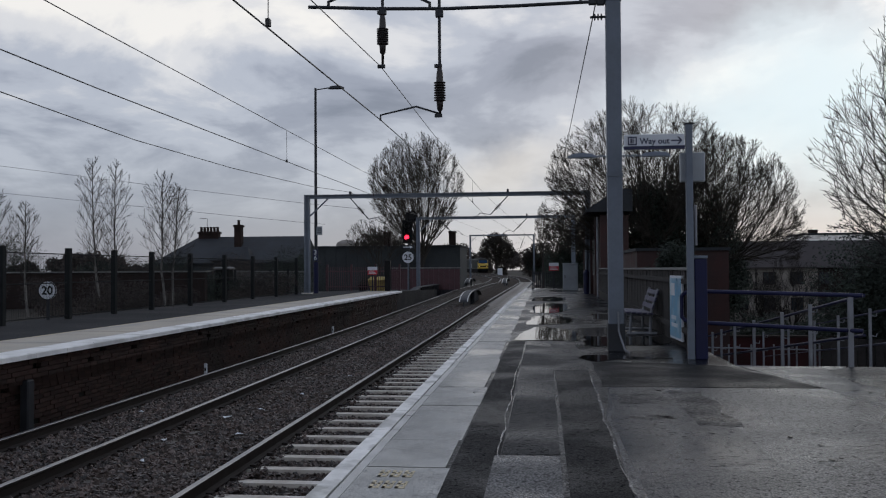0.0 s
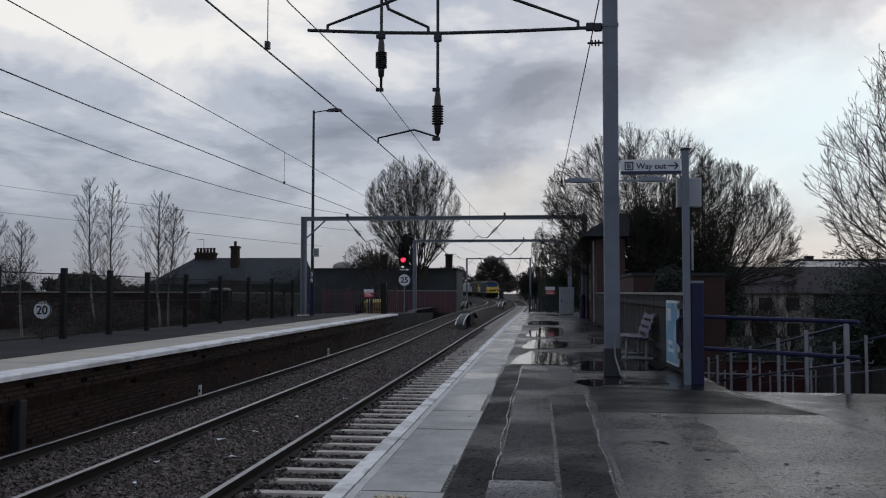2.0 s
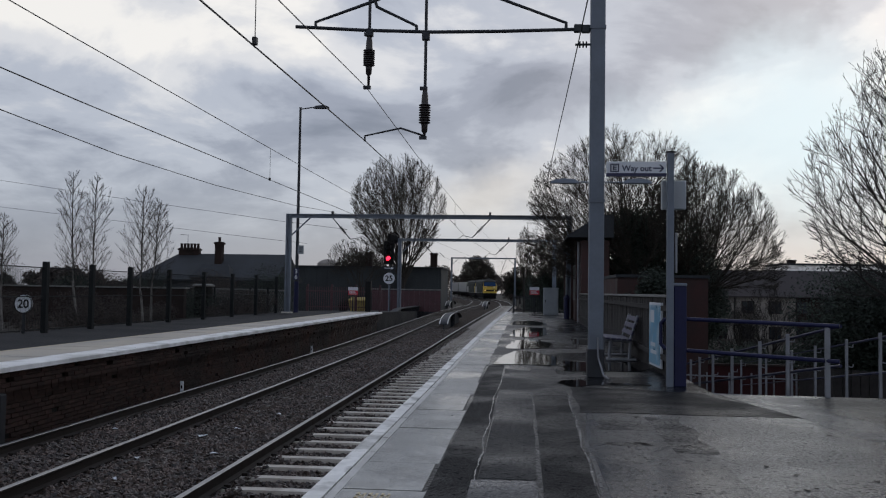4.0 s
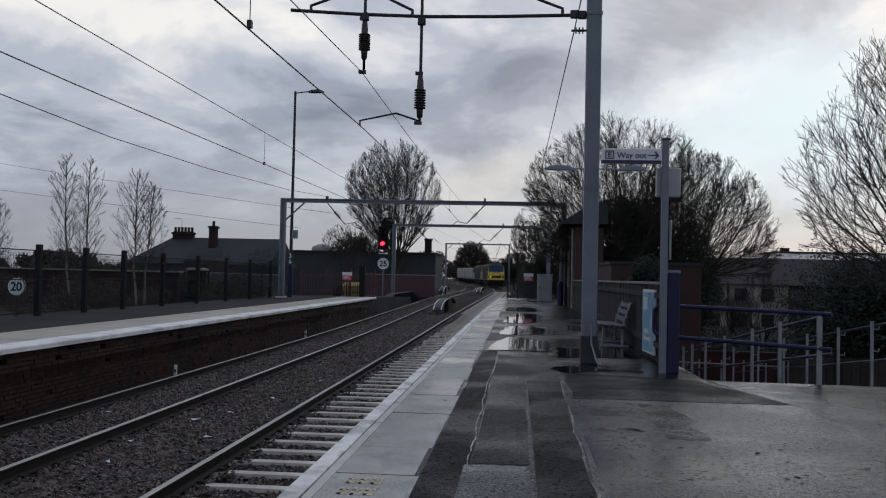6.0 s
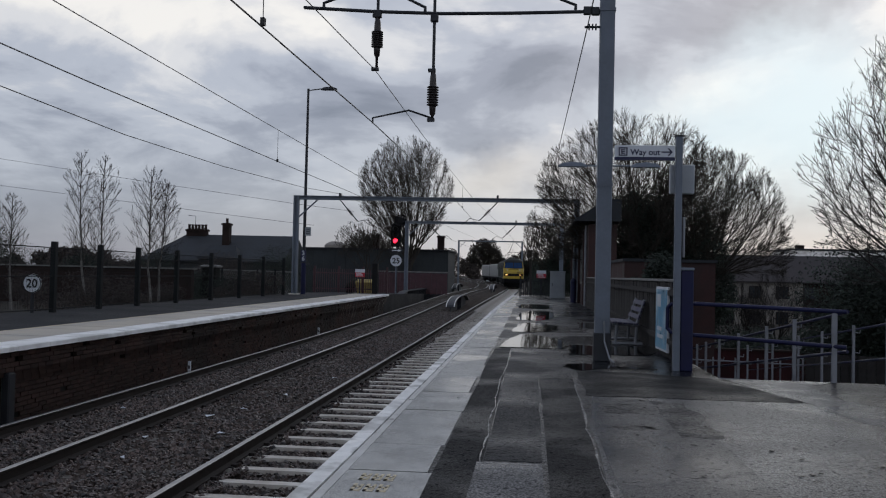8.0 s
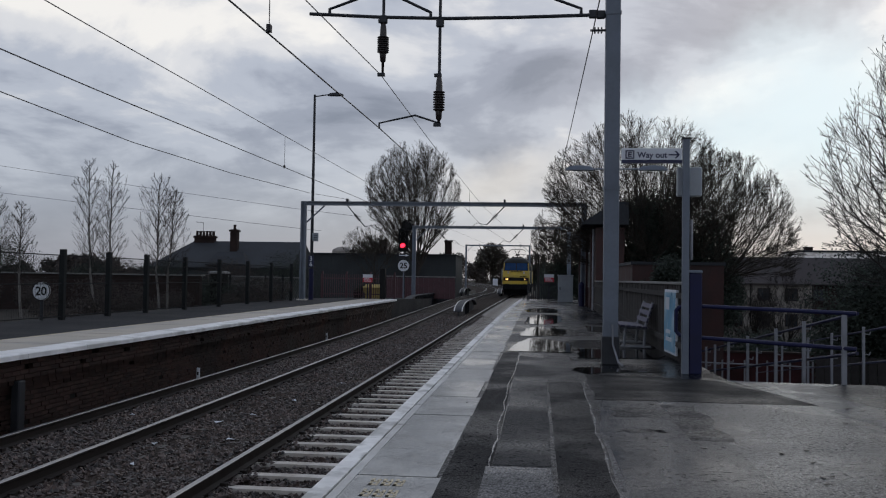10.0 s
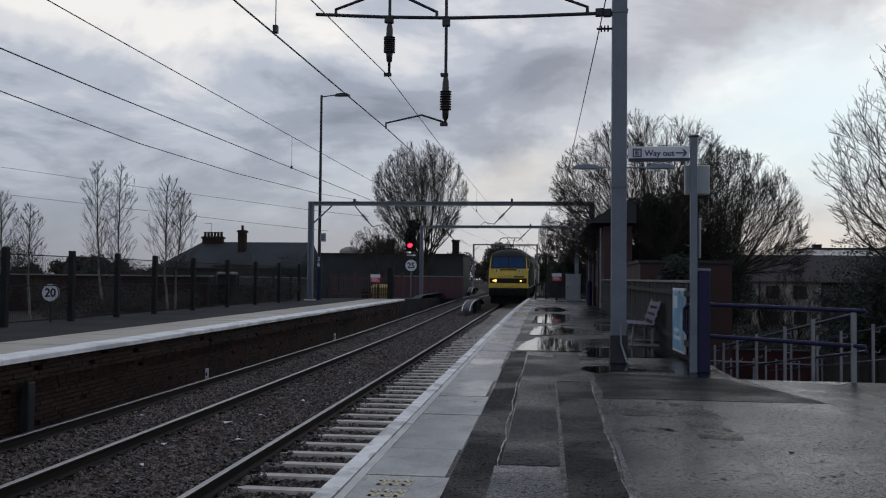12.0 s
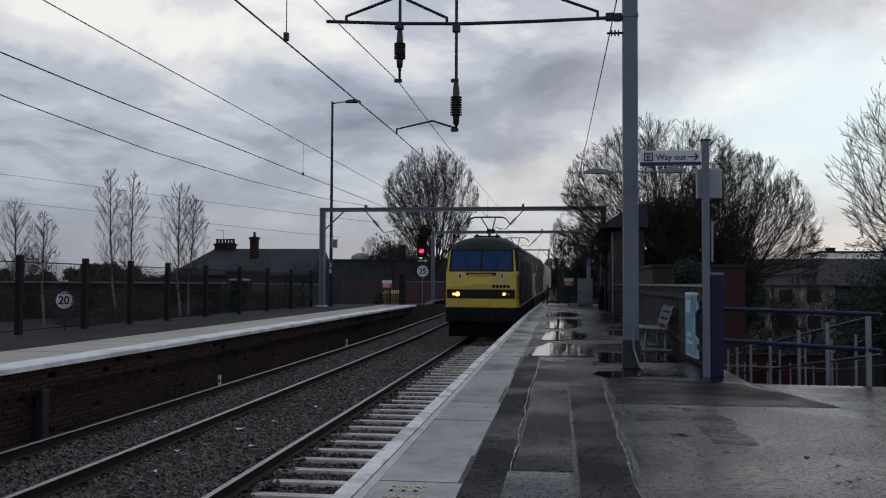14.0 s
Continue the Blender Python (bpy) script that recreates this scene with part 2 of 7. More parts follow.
POSTER = material("pale_blue_poster", (0.12, 0.33, 0.50), 0.35, spread=0.25, scale=4, bump=0, stain=(0.6, 0.68, 0.7))
CABINET = material("grey_cabinet_paint", (0.30, 0.33, 0.36), 0.5, spread=0.1, scale=2)
WOOD = material("weathered_timber", (0.034, 0.031, 0.0305), 0.8, spec=0.25, spread=0.35, scale=2.5, fine=35, bump=0.3, island=0.35)
WOOD_CAP = material("pale_timber_cap", (0.17, 0.17, 0.165), 0.6, spread=0.2, scale=3)
BENCH = material("bench_slats", (0.05, 0.048, 0.085), 0.65, spread=0.2, scale=4, island=0.15)
MAROON = material("maroon_panel", (0.075, 0.032, 0.040), 0.6, spread=0.2, scale=2)
SLATE = material("slate_roof", (0.032, 0.036, 0.042), 0.7, spec=0.25, spread=0.3, scale=0.8, fine=12, bump=0.3)
CHIMNEY = material("sooty_chimney_brick", (0.03, 0.02, 0.018), 0.9, spread=0.3, scale=2, spec=0.2)
RED_WALL = material("dark_red_brick", (0.036, 0.011, 0.012), 0.85, spread=0.3, scale=1.5, fine=12, spec=0.2)
CAR_WHITE = material("white_car_paint", (0.72, 0.72, 0.72), 0.2, spread=0.03, bump=0)
DARK_WALL = material("dark_cladding", (0.048, 0.054, 0.058), 0.8, spec=0.2, spread=0.25, scale=0.3, fine=8)
RENDER = material("cream_render", (0.24, 0.22, 0.20), 0.8, spread=0.15, scale=0.8)
ROOF_BROWN = material("brown_roof_tiles", (0.036, 0.029, 0.030), 0.75, spread=0.25, scale=0.8, fine=14, bump=0.3)
BARK = material("bark", (0.024, 0.02, 0.017), 0.85, spread=0.3, scale=2)
BARK_OLIVE = material("twig_bark", (0.034, 0.028, 0.021), 0.85, spread=0.25, scale=1)
BIRCH = material("birch_bark", (0.15, 0.14, 0.13), 0.7, spread=0.4, scale=4, fine=12, stain=(0.05, 0.045, 0.04))
LEAF = material("ivy_leaf", (0.030, 0.040, 0.031), 0.7, spec=0.2, spread=0.4, scale=0.8, bump=0, island=0.5)
SCRUB = material("dead_scrub", (0.055, 0.043, 0.037), 0.85, spread=0.4, scale=0.8, bump=0, island=0.4)
EARTH = material("dark_earth_and_grass", (0.046, 0.041, 0.034), 0.9, spec=0.15, spread=0.45, scale=0.25, fine=9, bump=0.5, step=0.08)
YELLOW = material("loco_yellow", (0.55, 0.39, 0.04), 0.4, spread=0.1, scale=2.5, fine=30, bump=0.03, stain=(0.42, 0.31, 0.06))
LOCO_GREEN = material("loco_dark_green", (0.010, 0.018, 0.015), 0.6, spec=0.1, spread=0.2, scale=1.5, bump=0.03)
LOCO_ROOF = material("loco_roof_grime", (0.022, 0.024, 0.023), 0.7, spec=0.25, spread=0.3, scale=1.5)
LOCO_PALE = material("loco_pale_panel", (0.22, 0.225, 0.22), 0.5, spread=0.2, scale=2)
UNDER = material("underframe_grime", (0.014, 0.014, 0.016), 0.9, spec=0.1, spread=0.3, scale=3)
# the blue reflection on the panes is put into the base colour
GLASS_DARK = material("windscreen_painted_reflection", (0.012, 0.04, 0.11), 0.1, spec=0.22, spread=0.1, bump=0, rough_spread=0.03)
WINDOW = material("dark_window_glass", (0.02, 0.024, 0.03), 0.1, spread=0.2, bump=0, rough_spread=0.04)
WATER = material("standing_water", (0.008, 0.009, 0.010), 0.03, spread=0.2, fine=8, bump=0.02, step=0.002, rough_spread=0.015, spec=0.6)
RED_LIGHT = glow("red_signal_aspect", (1.0, 0.02, 0.05), 4)
GRIT = material("faded_yellow_plastic", (0.46, 0.36, 0.10), 0.5, spread=0.15, scale=3)
LIME = material("lime_bloom", (0.22, 0.20, 0.19), 0.9, spread=0.3, scale=9, bump=0.1)
HEADLIGHT = glow("headlight", (1.0, 0.52, 0.13), 2.4)


# ---- mesh helpers ----
def bm_new():
    return bmesh.new()


def box(bm, x0, x1, y0, y1, z0, z1, m=None, bevel=0.0):
    vs = [bm.verts.new(p) for p in ((x0, y0, z0), (x1, y0, z0), (x1, y1, z0), (x0, y1, z0), (x0, y0, z1), (x1, y0, z1), (x1, y1, z1), (x0, y1, z1))]
    fs = [bm.faces.new([vs[i] for i in f]) for f in ((0, 3, 2, 1), (4, 5, 6, 7), (0, 1, 5, 4), (1, 2, 6, 5), (2, 3, 7, 6), (3, 0, 4, 7))]
    if bevel:
        es = list({e for f in fs for e in f.edges})
        out = bmesh.ops.bevel(bm, geom=es, offset=bevel, segments=1, affect="EDGES")
        vs = list({v for v in vs if v.is_valid} | set(out["verts"]))
    if m is not None:
        for v in vs:
            v.co = m @ v.co
    return bm


def tube(bm, p0, p1, r0, r1=None, seg=8, cap=True):
    p0, p1 = Vector(p0), Vector(p1)
    r1 = r0 if r1 is None else r1
    way = (p1 - p0).normalized()
    side = way.orthogonal().normalized()
    other = way.cross(side)
    rings = []
    for p, r in ((p0, r0), (p1, r1)):
        rings.append([bm.verts.new(p + side * (r * math.cos(k * math.tau / seg)) + other * (r * math.sin(k * math.tau / seg))) for k in range(seg)])
    for k in range(seg):
        bm.faces.new((rings[0][k], rings[0][(k + 1) % seg], rings[1][(k + 1) % seg], rings[1][k]))
    if cap:
        bm.faces.new(rings[0][::-1])
        bm.faces.new(rings[1])
    return bm


def pipe(bm, points, r, seg=8):
    """A tube along points with mitred bends."""
    pts = [Vector(p) for p in points]
    rings = []
    side = (pts[1] - pts[0]).orthogonal().normalized()
    for i, p in enumerate(pts):
        way = ((pts[min(i + 1, len(pts) - 1)] - p).normalized() + (p - pts[max(i - 1, 0)]).normalized()).normalized()
        side = (side - way * side.dot(way)).normalized()
        other = way.cross(side)
        rings.append([bm.verts.new(p + side * (r * math.cos(k * math.tau / seg)) + other * (r * math.sin(k * math.tau / seg))) for k in range(seg)])
    for a, b in zip(rings, rings[1:]):
        for k in range(seg):
            bm.faces.new((a[k], a[(k + 1) % seg], b[(k + 1) % seg], b[k]))
    bm.faces.new(rings[0][::-1])
    bm.faces.new(rings[-1])
    return bm


def lathe(bm, profile, centre=(0, 0, 0), seg=14):
    """A turned body about the z axis from (radius, height) pairs."""
    c = Vector(centre)
    rings = [[bm.verts.new(c + Vector((r * math.cos(k * math.tau / seg), r * math.sin(k * math.tau / seg), z))) for k in range(seg)] for r, z in profile]
    for a, b in zip(rings, rings[1:]):
        for k in range(seg):
            bm.faces.new((a[k], a[(k + 1) % seg], b[(k + 1) % seg], b[k]))
    bm.faces.new(rings[0][::-1])
    bm.faces.new(rings[-1])
    return bm


def prism(bm, outline, z0, z1):
    """An upright solid over an outline of (x, y)."""
    a = [bm.verts.new((x, y, z0)) for x, y in outline]
    b = [bm.verts.new((x, y, z1)) for x, y in outline]
    n = len(a)
    for k in range(n):
        bm.faces.new((a[k], a[(k + 1) % n], b[(k + 1) % n], b[k]))
    bm.faces.new(a[::-1])
    bm.faces.new(b)
    return bm


def loft(bm, sections, close=True, cap=True):
    rings = [[bm.verts.new(p) for p in s] for s in sections]
    n = len(rings[0])
    for a, b in zip(rings, rings[1:]):
        for k in range(n if close else n - 1):
            bm.faces.new((a[k], a[(k + 1) % n], b[(k + 1) % n], b[k]))
    if cap and close:
        bm.faces.new(rings[0][::-1])
        bm.faces.new(rings[-1])
    return bm


def mesh_of(name, bm, mat, smooth=False):
    me = bpy.data.meshes.new(name)
    bmesh.ops.recalc_face_normals(bm, faces=bm.faces)
    bm.to_mesh(me)
    bm.free()
    for one in (mat if isinstance(mat, (list, tuple)) else [mat]):
        me.materials.append(one)
    if smooth:
        for p in me.polygons:
            p.use_smooth = True
    return me


def part(name, bm, mat, parent, label="", smooth=False):
    ob = new(name, bm if isinstance(bm, bpy.types.Mesh) else mesh_of(name, bm, mat, smooth))
    ob.parent = parent
    return tagged(ob, label)


def thing(name, m, label, category, group="", kind=""):
    ob = new(name)
    ob.empty_display_size = 0.2
    ob.matrix_basis = m
    return tagged(ob, label, category, group, kind)


def solid(name, bm, mat, label="", category="", group="", kind="", m=None, smooth=False):
    ob = new(name, mesh_of(name, bm, mat, smooth))
    if m is not None:
        ob.matrix_basis = m
    return tagged(ob, label, category, group, kind)


def raw(name, verts, faces, mat):
    me = bpy.data.meshes.new(name)
    me.from_pydata(verts, [], faces)
    me.materials.append(mat)
    me.update()
    return me


def words(text, size, m, mat, parent, name="lettering", depth=0.002, align="LEFT"):
    """Letters as a mesh, standing on the face at m."""
    cu = bpy.data.curves.new(name, "FONT")
    cu.body, cu.size, cu.extrude, cu.align_x, cu.offset = text, size, depth, align, size * 0.022
    tmp = new(name, cu)
    bpy.context.view_layer.update()
    me = bpy.data.meshes.new_from_object(tmp.evaluated_get(bpy.context.evaluated_depsgraph_get()))
    bpy.data.objects.remove(tmp)
    me.materials.clear()
    me.materials.append(mat)
    ob = new(name, me)
    ob.parent = parent
    ob.matrix_basis = m
    return ob


# ---- the line: near track, far track, rail level ----
LINE_Y = [-30, 10, 32, 45, 60, 81, 100, 116, 150, 192, 227, 300, 420]
NEAR_X = [-2.8, -2.8, -2.8, -2.72, -2.56, -2.28, -2.16, -2.25, -4.1, -9.4, -15.3, -30, -62]
FAR_X = [-6.26, -6.28, -6.36, -6.44, -6.58, -6.7, -6.6, -6.5, -8.1, -13.2, -19.0, -33.6, -65.5]
RAIL_Z = [-0.93, -0.93, -0.9, -0.8, -0.68, -0.53, -0.48, -0.45, -0.3, -0.2, 0.05, 0.3, 0.6]


def eased(y, table):
    """A smooth curve through a table over LINE_Y."""
    k = max(1, min(len(LINE_Y) - 3, int(np.searchsorted(LINE_Y, y)) - 1))
    y0, y1, y2, y3 = LINE_Y[k - 1], LINE_Y[k], LINE_Y[k + 1], LINE_Y[k + 2]
    a, b, c, d = table[k - 1], table[k], table[k + 1], table[k + 2]
    h = y2 - y1
    s1, s2 = (c - a) / (y2 - y0) * h, (d - b) / (y3 - y1) * h
    u = min(1.2, max(-3.0, (y - y1) / h))
    if u < 0:
        return b + s1 * u
    return (2 * u**3 - 3 * u**2 + 1) * b + (u**3 - 2 * u**2 + u) * s1 + (-2 * u**3 + 3 * u**2) * c + (u**3 - u**2) * s2


def near_x(y):
    return eased(y, NEAR_X)


def far_x(y):
    return eased(y, FAR_X)


def rail_z(y):
    return eased(y, RAIL_Z)


def near_edge(y):
    return near_x(y) + 1.48


def far_edge(y):
    return far_x(y) - 1.5


# ---- ground: one sheet to the horizon, with the line on its embankment ----
def ground_z(x, y):
    def step(v, a, b):
        u = min(1, max(0, (v - a) / (b - a)))
        return u * u * (3 - 2 * u)
    mid = near_x(min(y, 400)) * 0.5 + far_x(min(y, 400)) * 0.5 if y > 60 else -4.6
    bed = rail_z(min(y, 400)) - 0.62
    left = -0.35 if y < 62 else -0.35 - 1.2 * step(y, 62, 75)
    right = -0.5 + (-3.4) * step(x, 2.4, 3.6) if y > 11.2 else -0.5 - 3.4 * step(x, 9, 14)
    if y < 62:
        z = left if x < -9.2 else bed if x < -1.0 else right
    else:
        off = abs(x - mid)
        z = bed - 2.4 * step(off, 5.2, 11) if x > mid else bed - 1.0 * step(off, 5.2, 10)
    far = step(math.hypot(x, y), 250, 700)
    return z * (1 - far) + (-1.5) * far + (0.25 * noise.noise((x * 0.09, y * 0.09, 0)) if abs(x + 4.6) > 12 else 0)


def build_ground():
    xs = sorted({*range(-60, 61, 4), -9.2, -8.6, -1.1, -0.7, 2.4, 2.8, 3.2, 3.6, 5, 7, -1500, -700, -350, -200, -120, -85, 85, 120, 200, 350, 700, 1500})
    ys = sorted({*range(-30, 260, 5), 11.2, 11.3, 62, -1500, -600, -200, -80, 300, 360, 450, 600, 900, 1500})
    verts = [(x, y, ground_z(x, y)) for y in ys for x in xs]
    n = len(xs)
    faces = [(j * n + i, j * n + i + 1, (j + 1) * n + i + 1, (j + 1) * n + i) for j in range(len(ys) - 1) for i in range(n - 1)]
    tagged(new("ground", raw("ground", verts, faces, EARTH)), "dark winter earth with rough grass", "ground", kind="structure")


build_ground()


def strip(bm, inner, outer, ys, z0, z1, mats=None):
    """A solid ribbon between two lines x(y), from z0(y) to z1(y)."""
    secs = [[(inner(y), y, z0(y)), (outer(y), y, z0(y)), (outer(y), y, z1(y)), (inner(y), y, z1(y))] for y in ys]
    return loft(bm, secs)


def spaced(a, b, d):
    n = max(1, round((b - a) / d))
    return [a + (b - a) * k / n for k in range(n + 1)]


# ballast bed under both tracks
bm = bm_new()
ys = spaced(-25, 60, 2.5) + spaced(63, 400, 4)
loft(bm, [[(far_x(y) - 2.6, y, rail_z(y) - 0.75), (near_x(y) + 2.4, y, rail_z(y) - 0.75), (near_x(y) + 1.42, y, rail_z(y) - 0.2),
           (near_x(y) + 0.75, y, rail_z(y) - 0.215), (near_x(y) - 0.72, y, rail_z(y) - 0.215), (near_x(y) - 0.86, y, rail_z(y) - 0.15), (near_x(y) - 1.4, y, rail_z(y) - 0.15), ((near_x(y) + far_x(y)) / 2, y, rail_z(y) - 0.22), (far_x(y) + 1.3, y, rail_z(y) - 0.17),
           (far_x(y) - 1.0, y, rail_z(y) - 0.18), (far_x(y) - 1.45, y, rail_z(y) - 0.27)] for y in ys])
solid("ballast_bed", bm, BALLAST, "brown-grey stone ballast bed under both tracks", "track bed", kind="structure")


# ---- near platform ----
PLAT_END = 56.0
FLAT = lambda y: 0.0
ys = spaced(-8, PLAT_END, 2)
bm = bm_new()
strip(bm, lambda y: near_edge(y) + 0.7, lambda y: 2.42, ys, lambda y: -0.42, FLAT)
solid("platform_near", bm, ASPHALT, "wet dark asphalt platform surface", "platform", kind="structure")
bm = bm_new()
box(bm, 2.42, 12.0, -8, 11.55, -0.42, 0.0)
solid("pavement_forecourt", bm, ASPHALT, "wet speckled asphalt forecourt beside the platform", "pavement", kind="structure")
bm = bm_new()
strip(bm, lambda y: near_edge(y) + 0.12, lambda y: 2.40, ys, lambda y: -1.3, lambda y: -0.42)
solid("platform_wall_near", bm, BRICK, "sooty brick platform face", "platform wall", kind="structure")
bm = bm_new()
box(bm, 2.40, 12.0, 11.3, 11.5, -4, -0.42)
box(bm, 2.25, 2.4, 11.5, 35.6, -4, -0.425)
box(bm, 2.25, 2.4, 38.0, 56, -4, -0.425)
box(bm, 2.25, 2.4, 35.6, 38.0, -1.4, -0.425)
solid("retaining_wall", bm, BRICK_HOUSE, "red brick retaining wall below the platform", "retaining wall", kind="structure")


def build_coping():
    """White edge stones and pale wet slabs along the platform edge, one by one."""
    edging = thing("platform_edge", pose(0, 0, 0), "pale wet paving slabs with a worn white edge", "platform edge", kind="structure")
    joints = [-7.9, -6.4, -4.8, -3.2, -1.6, 0.0, 1.5, 3.0, 4.6, 5.52, 6.42, 8.05, 9.3, 10.76, 12.2, 13.7]
    while joints[-1] < PLAT_END - 1:
        joints.append(joints[-1] + 1.45)
    joints.append(PLAT_END)
    rng = random.Random(4)
    for a, b in zip(joints, joints[1:]):
        bm = bm_new()
        e0, e1 = near_edge(a), near_edge(b)
        dz = rng.uniform(-0.004, 0.004)
        g = 0.013

        def quad(o0, o1, z0, z1):
            vs = [(e0 + o0, a + g), (e0 + o1, a + g), (e1 + o1, b - g), (e1 + o0, b - g)]
            prism(bm, vs, z0, z1)
        quad(0.205, 0.712 + rng.uniform(-0.02, 0.03), -0.1, 0.006 + dz)
        part("paving_slab", bm, SLAB, edging)
    y = -7.9
    while y < PLAT_END:
        b = min(y + 0.92, PLAT_END)
        e0, e1 = near_edge(y), near_edge(b)
        dz = rng.uniform(-0.003, 0.003)
        for o0, o1, mat, nm in ((0.0, 0.125, WHITE_EDGE, "edge_stone"), (0.131, 0.2, EDGE_GREY, "edge_strip")):
            bm = bm_new()
            loft(bm, [[(e + o0, yy, -0.16), (e + o1, yy, -0.16), (e + o1, yy, 0.008 + dz), (e + o0 + 0.012, yy, 0.008 + dz), (e + o0, yy, -0.004)] for e, yy in ((e0, y + 0.003), (e1, b - 0.003))])
            part(nm, bm, mat, edging)
        y = b


build_coping()


def wobble(points, seed, amount=0.02, cuts=3):
    """An outline with its sides broken into an uneven line."""
    rng = random.Random(seed)
    out = []
    for k, (x, y) in enumerate(points):
        x2, y2 = points[(k + 1) % len(points)]
        for c in range(cuts):
            u = c / cuts
            d = amount if c else amount * 0.3
            out.append((x + (x2 - x) * u + rng.uniform(-d, d), y + (y2 - y) * u + rng.uniform(-d, d)))
    return out


def sheet(name, outline, z, mat, label, category, seed, amount=0.02, cuts=4, kind="structure"):
    bm = bm_new()
    prism(bm, wobble(outline, seed, amount, cuts), -0.02, z)
    bmesh.ops.triangulate(bm, faces=[f for f in bm.faces if len(f.verts) > 4])
    return solid(name, bm, mat, label, category, kind=kind)


# asphalt patches and repairs
sheet("asphalt_strip", [(-0.62, -7.5), (-0.3, -7.5), (-0.31, 15.2), (-0.58, 15.3)], 0.004, ASPHALT_DARK, "dark fresh asphalt strip beside the slabs", "asphalt repair", 1, 0.015, 14)
sheet("asphalt_strip", [(0.12, -7.5), (0.49, -7.5), (0.49, 8.0), (0.53, 10.9), (0.13, 10.85)], 0.004, ASPHALT_DARK, "dark asphalt trench repair", "asphalt repair", 2, 0.012, 8)
sheet("asphalt_strip", [(0.11, 10.93), (0.54, 10.95), (0.56, 12.0), (0.5, 14.6), (0.12, 14.6)], 0.003, ASPHALT_MID, "worn grey asphalt patch before the puddle", "asphalt repair", 9, 0.012, 8)
sheet("asphalt_strip", [(-0.29, 6.0), (0.10, 6.0), (0.11, 10.9), (0.12, 14.2), (-0.29, 14.6)], 0.003, ASPHALT_MID, "worn dark asphalt patch between cracks", "asphalt repair", 3, 0.012, 8)
sheet("pale_patch", [(-0.335, -7.4), (0.095, -7.4), (0.10, 5.93), (-0.335, 5.92)], 0.007, CONCRETE_WET, "pale rough concrete patch", "concrete patch", 4, 0.006, 6)
sheet("dark_patch", [(0.6, 9.45), (2.82, 9.5), (2.63, 10.31), (2.28, 11.5), (1.3, 11.9), (0.62, 12.0)], 0.004, ASPHALT_DARK, "darker asphalt wedge before the railings", "asphalt repair", 5, 0.03, 5)
sheet("asphalt_apron", [(0.55, -7.0), (11.5, -7.0), (11.5, 7.0), (4.1, 7.05), (3.02, 8.15), (2.86, 9.42), (0.66, 9.42), (0.52, 7.5), (0.5, 5.0)], 0.003, ASPHALT_COARSE, "coarse pale-chipped wet asphalt before the ramp", "asphalt surface", 7, 0.012, 5)
sheet("pale_strip", [(2.86, 9.45), (3.0, 8.2), (3.5, 7.6), (4.1, 7.2), (4.3, 7.6), (3.65, 8.8), (3.3, 10.0), (3.35, 11.0), (3.75, 11.52), (2.43, 11.53)], 0.005, CONCRETE_WET, "pale wet concrete path leading to the ramp", "concrete path", 6, 0.03, 5)


# open-textured patches whose dark colour paints in the reflections of mast and sign post
for x0, x1, y0, y1, sd in ((0.72, 1.16, 8.3, 8.85, 31), (1.22, 1.55, 7.15, 9.15, 32), (0.75, 1.05, 7.45, 7.6, 33)):
    sheet("reflected_post_patch", [(x0, y0), (x1, y0), (x1, y1), (x0, y1)], 0.0065, ASPHALT_POROUS, "open-textured asphalt, darkened as the mast and post reflection", "asphalt repair", sd, 0.05, 6)
sheet("asphalt_apron", [(0.56, -6.9), (1.5, -6.9), (1.48, 7.1), (1.2, 9.38), (0.69, 9.38), (0.56, 7.5)], 0.005, ASPHALT_SMOOTH, "smoother grey wet asphalt beside the trench", "asphalt surface", 34, 0.03, 7)


# tar joints between the patches, with a bright wet edge
def crack(points, width, seed):
    rng = random.Random(seed)
    left, right = [], []
    for (x, y), (x2, y2) in zip(points, points[1:]):
        n = max(2, int(abs(y2 - y) / 0.12 + abs(x2 - x) / 0.12))
        for k in range(n):
            u = k / n
            w = width * rng.uniform(0.25, 1.5) * (0.25 if rng.random() < 0.3 else 1)
            px, py = x + (x2 - x) * u + rng.uniform(-0.006, 0.006) + 0.012 * math.sin(y * 3 + u * 9), y + (y2 - y) * u
            left.append((px - w / 2, py))
            right.append((px + w / 2, py + rng.uniform(-0.01, 0.01)))
    bm = bm_new()
    secs = [[(a[0], a[1], 0.002), (b[0], b[1], 0.002), (b[0], b[1], 0.0056), (a[0], a[1], 0.0056)] for a, b in zip(left, right)]
    loft(bm, secs)
    solid("crack", bm, CRACK, "wet silted joint along the asphalt patch", "crack", kind="structure")


CRACK = material("wet_silt", (0.13, 0.13, 0.13), 0.22, spread=0.3, scale=8, fine=70, bump=0.4, rough_spread=0.1)
crack([(-0.29, 3.4), (-0.31, 6.9), (-0.33, 9.2), (-0.30, 14.6)], 0.011, 11)
crack([(0.5, 3.6), (0.485, 6.5), (0.51, 8.5), (0.55, 11.3)], 0.016, 12)


# traces of a painted warning on the slabs
for k in range(2):
    for c in range(3):
        bm = bm_new()
        x, y = -1.0 + c * 0.075, 4.98 + k * 0.27
        for dx, dy, w, h in ((0, 0, 0.058, 0.035), (0, 0.085, 0.05, 0.03), (0, 0.0, 0.02, 0.17), (0.04, 0.03, 0.018, 0.13)):
            box(bm, x + dx, x + dx + w, y + dy, y + dy + h, 0.009, 0.0115)
        solid("paint_trace", bm, YELLOW_LINE, "faded yellow painted trace on a slab", "painted marking", kind="structure")


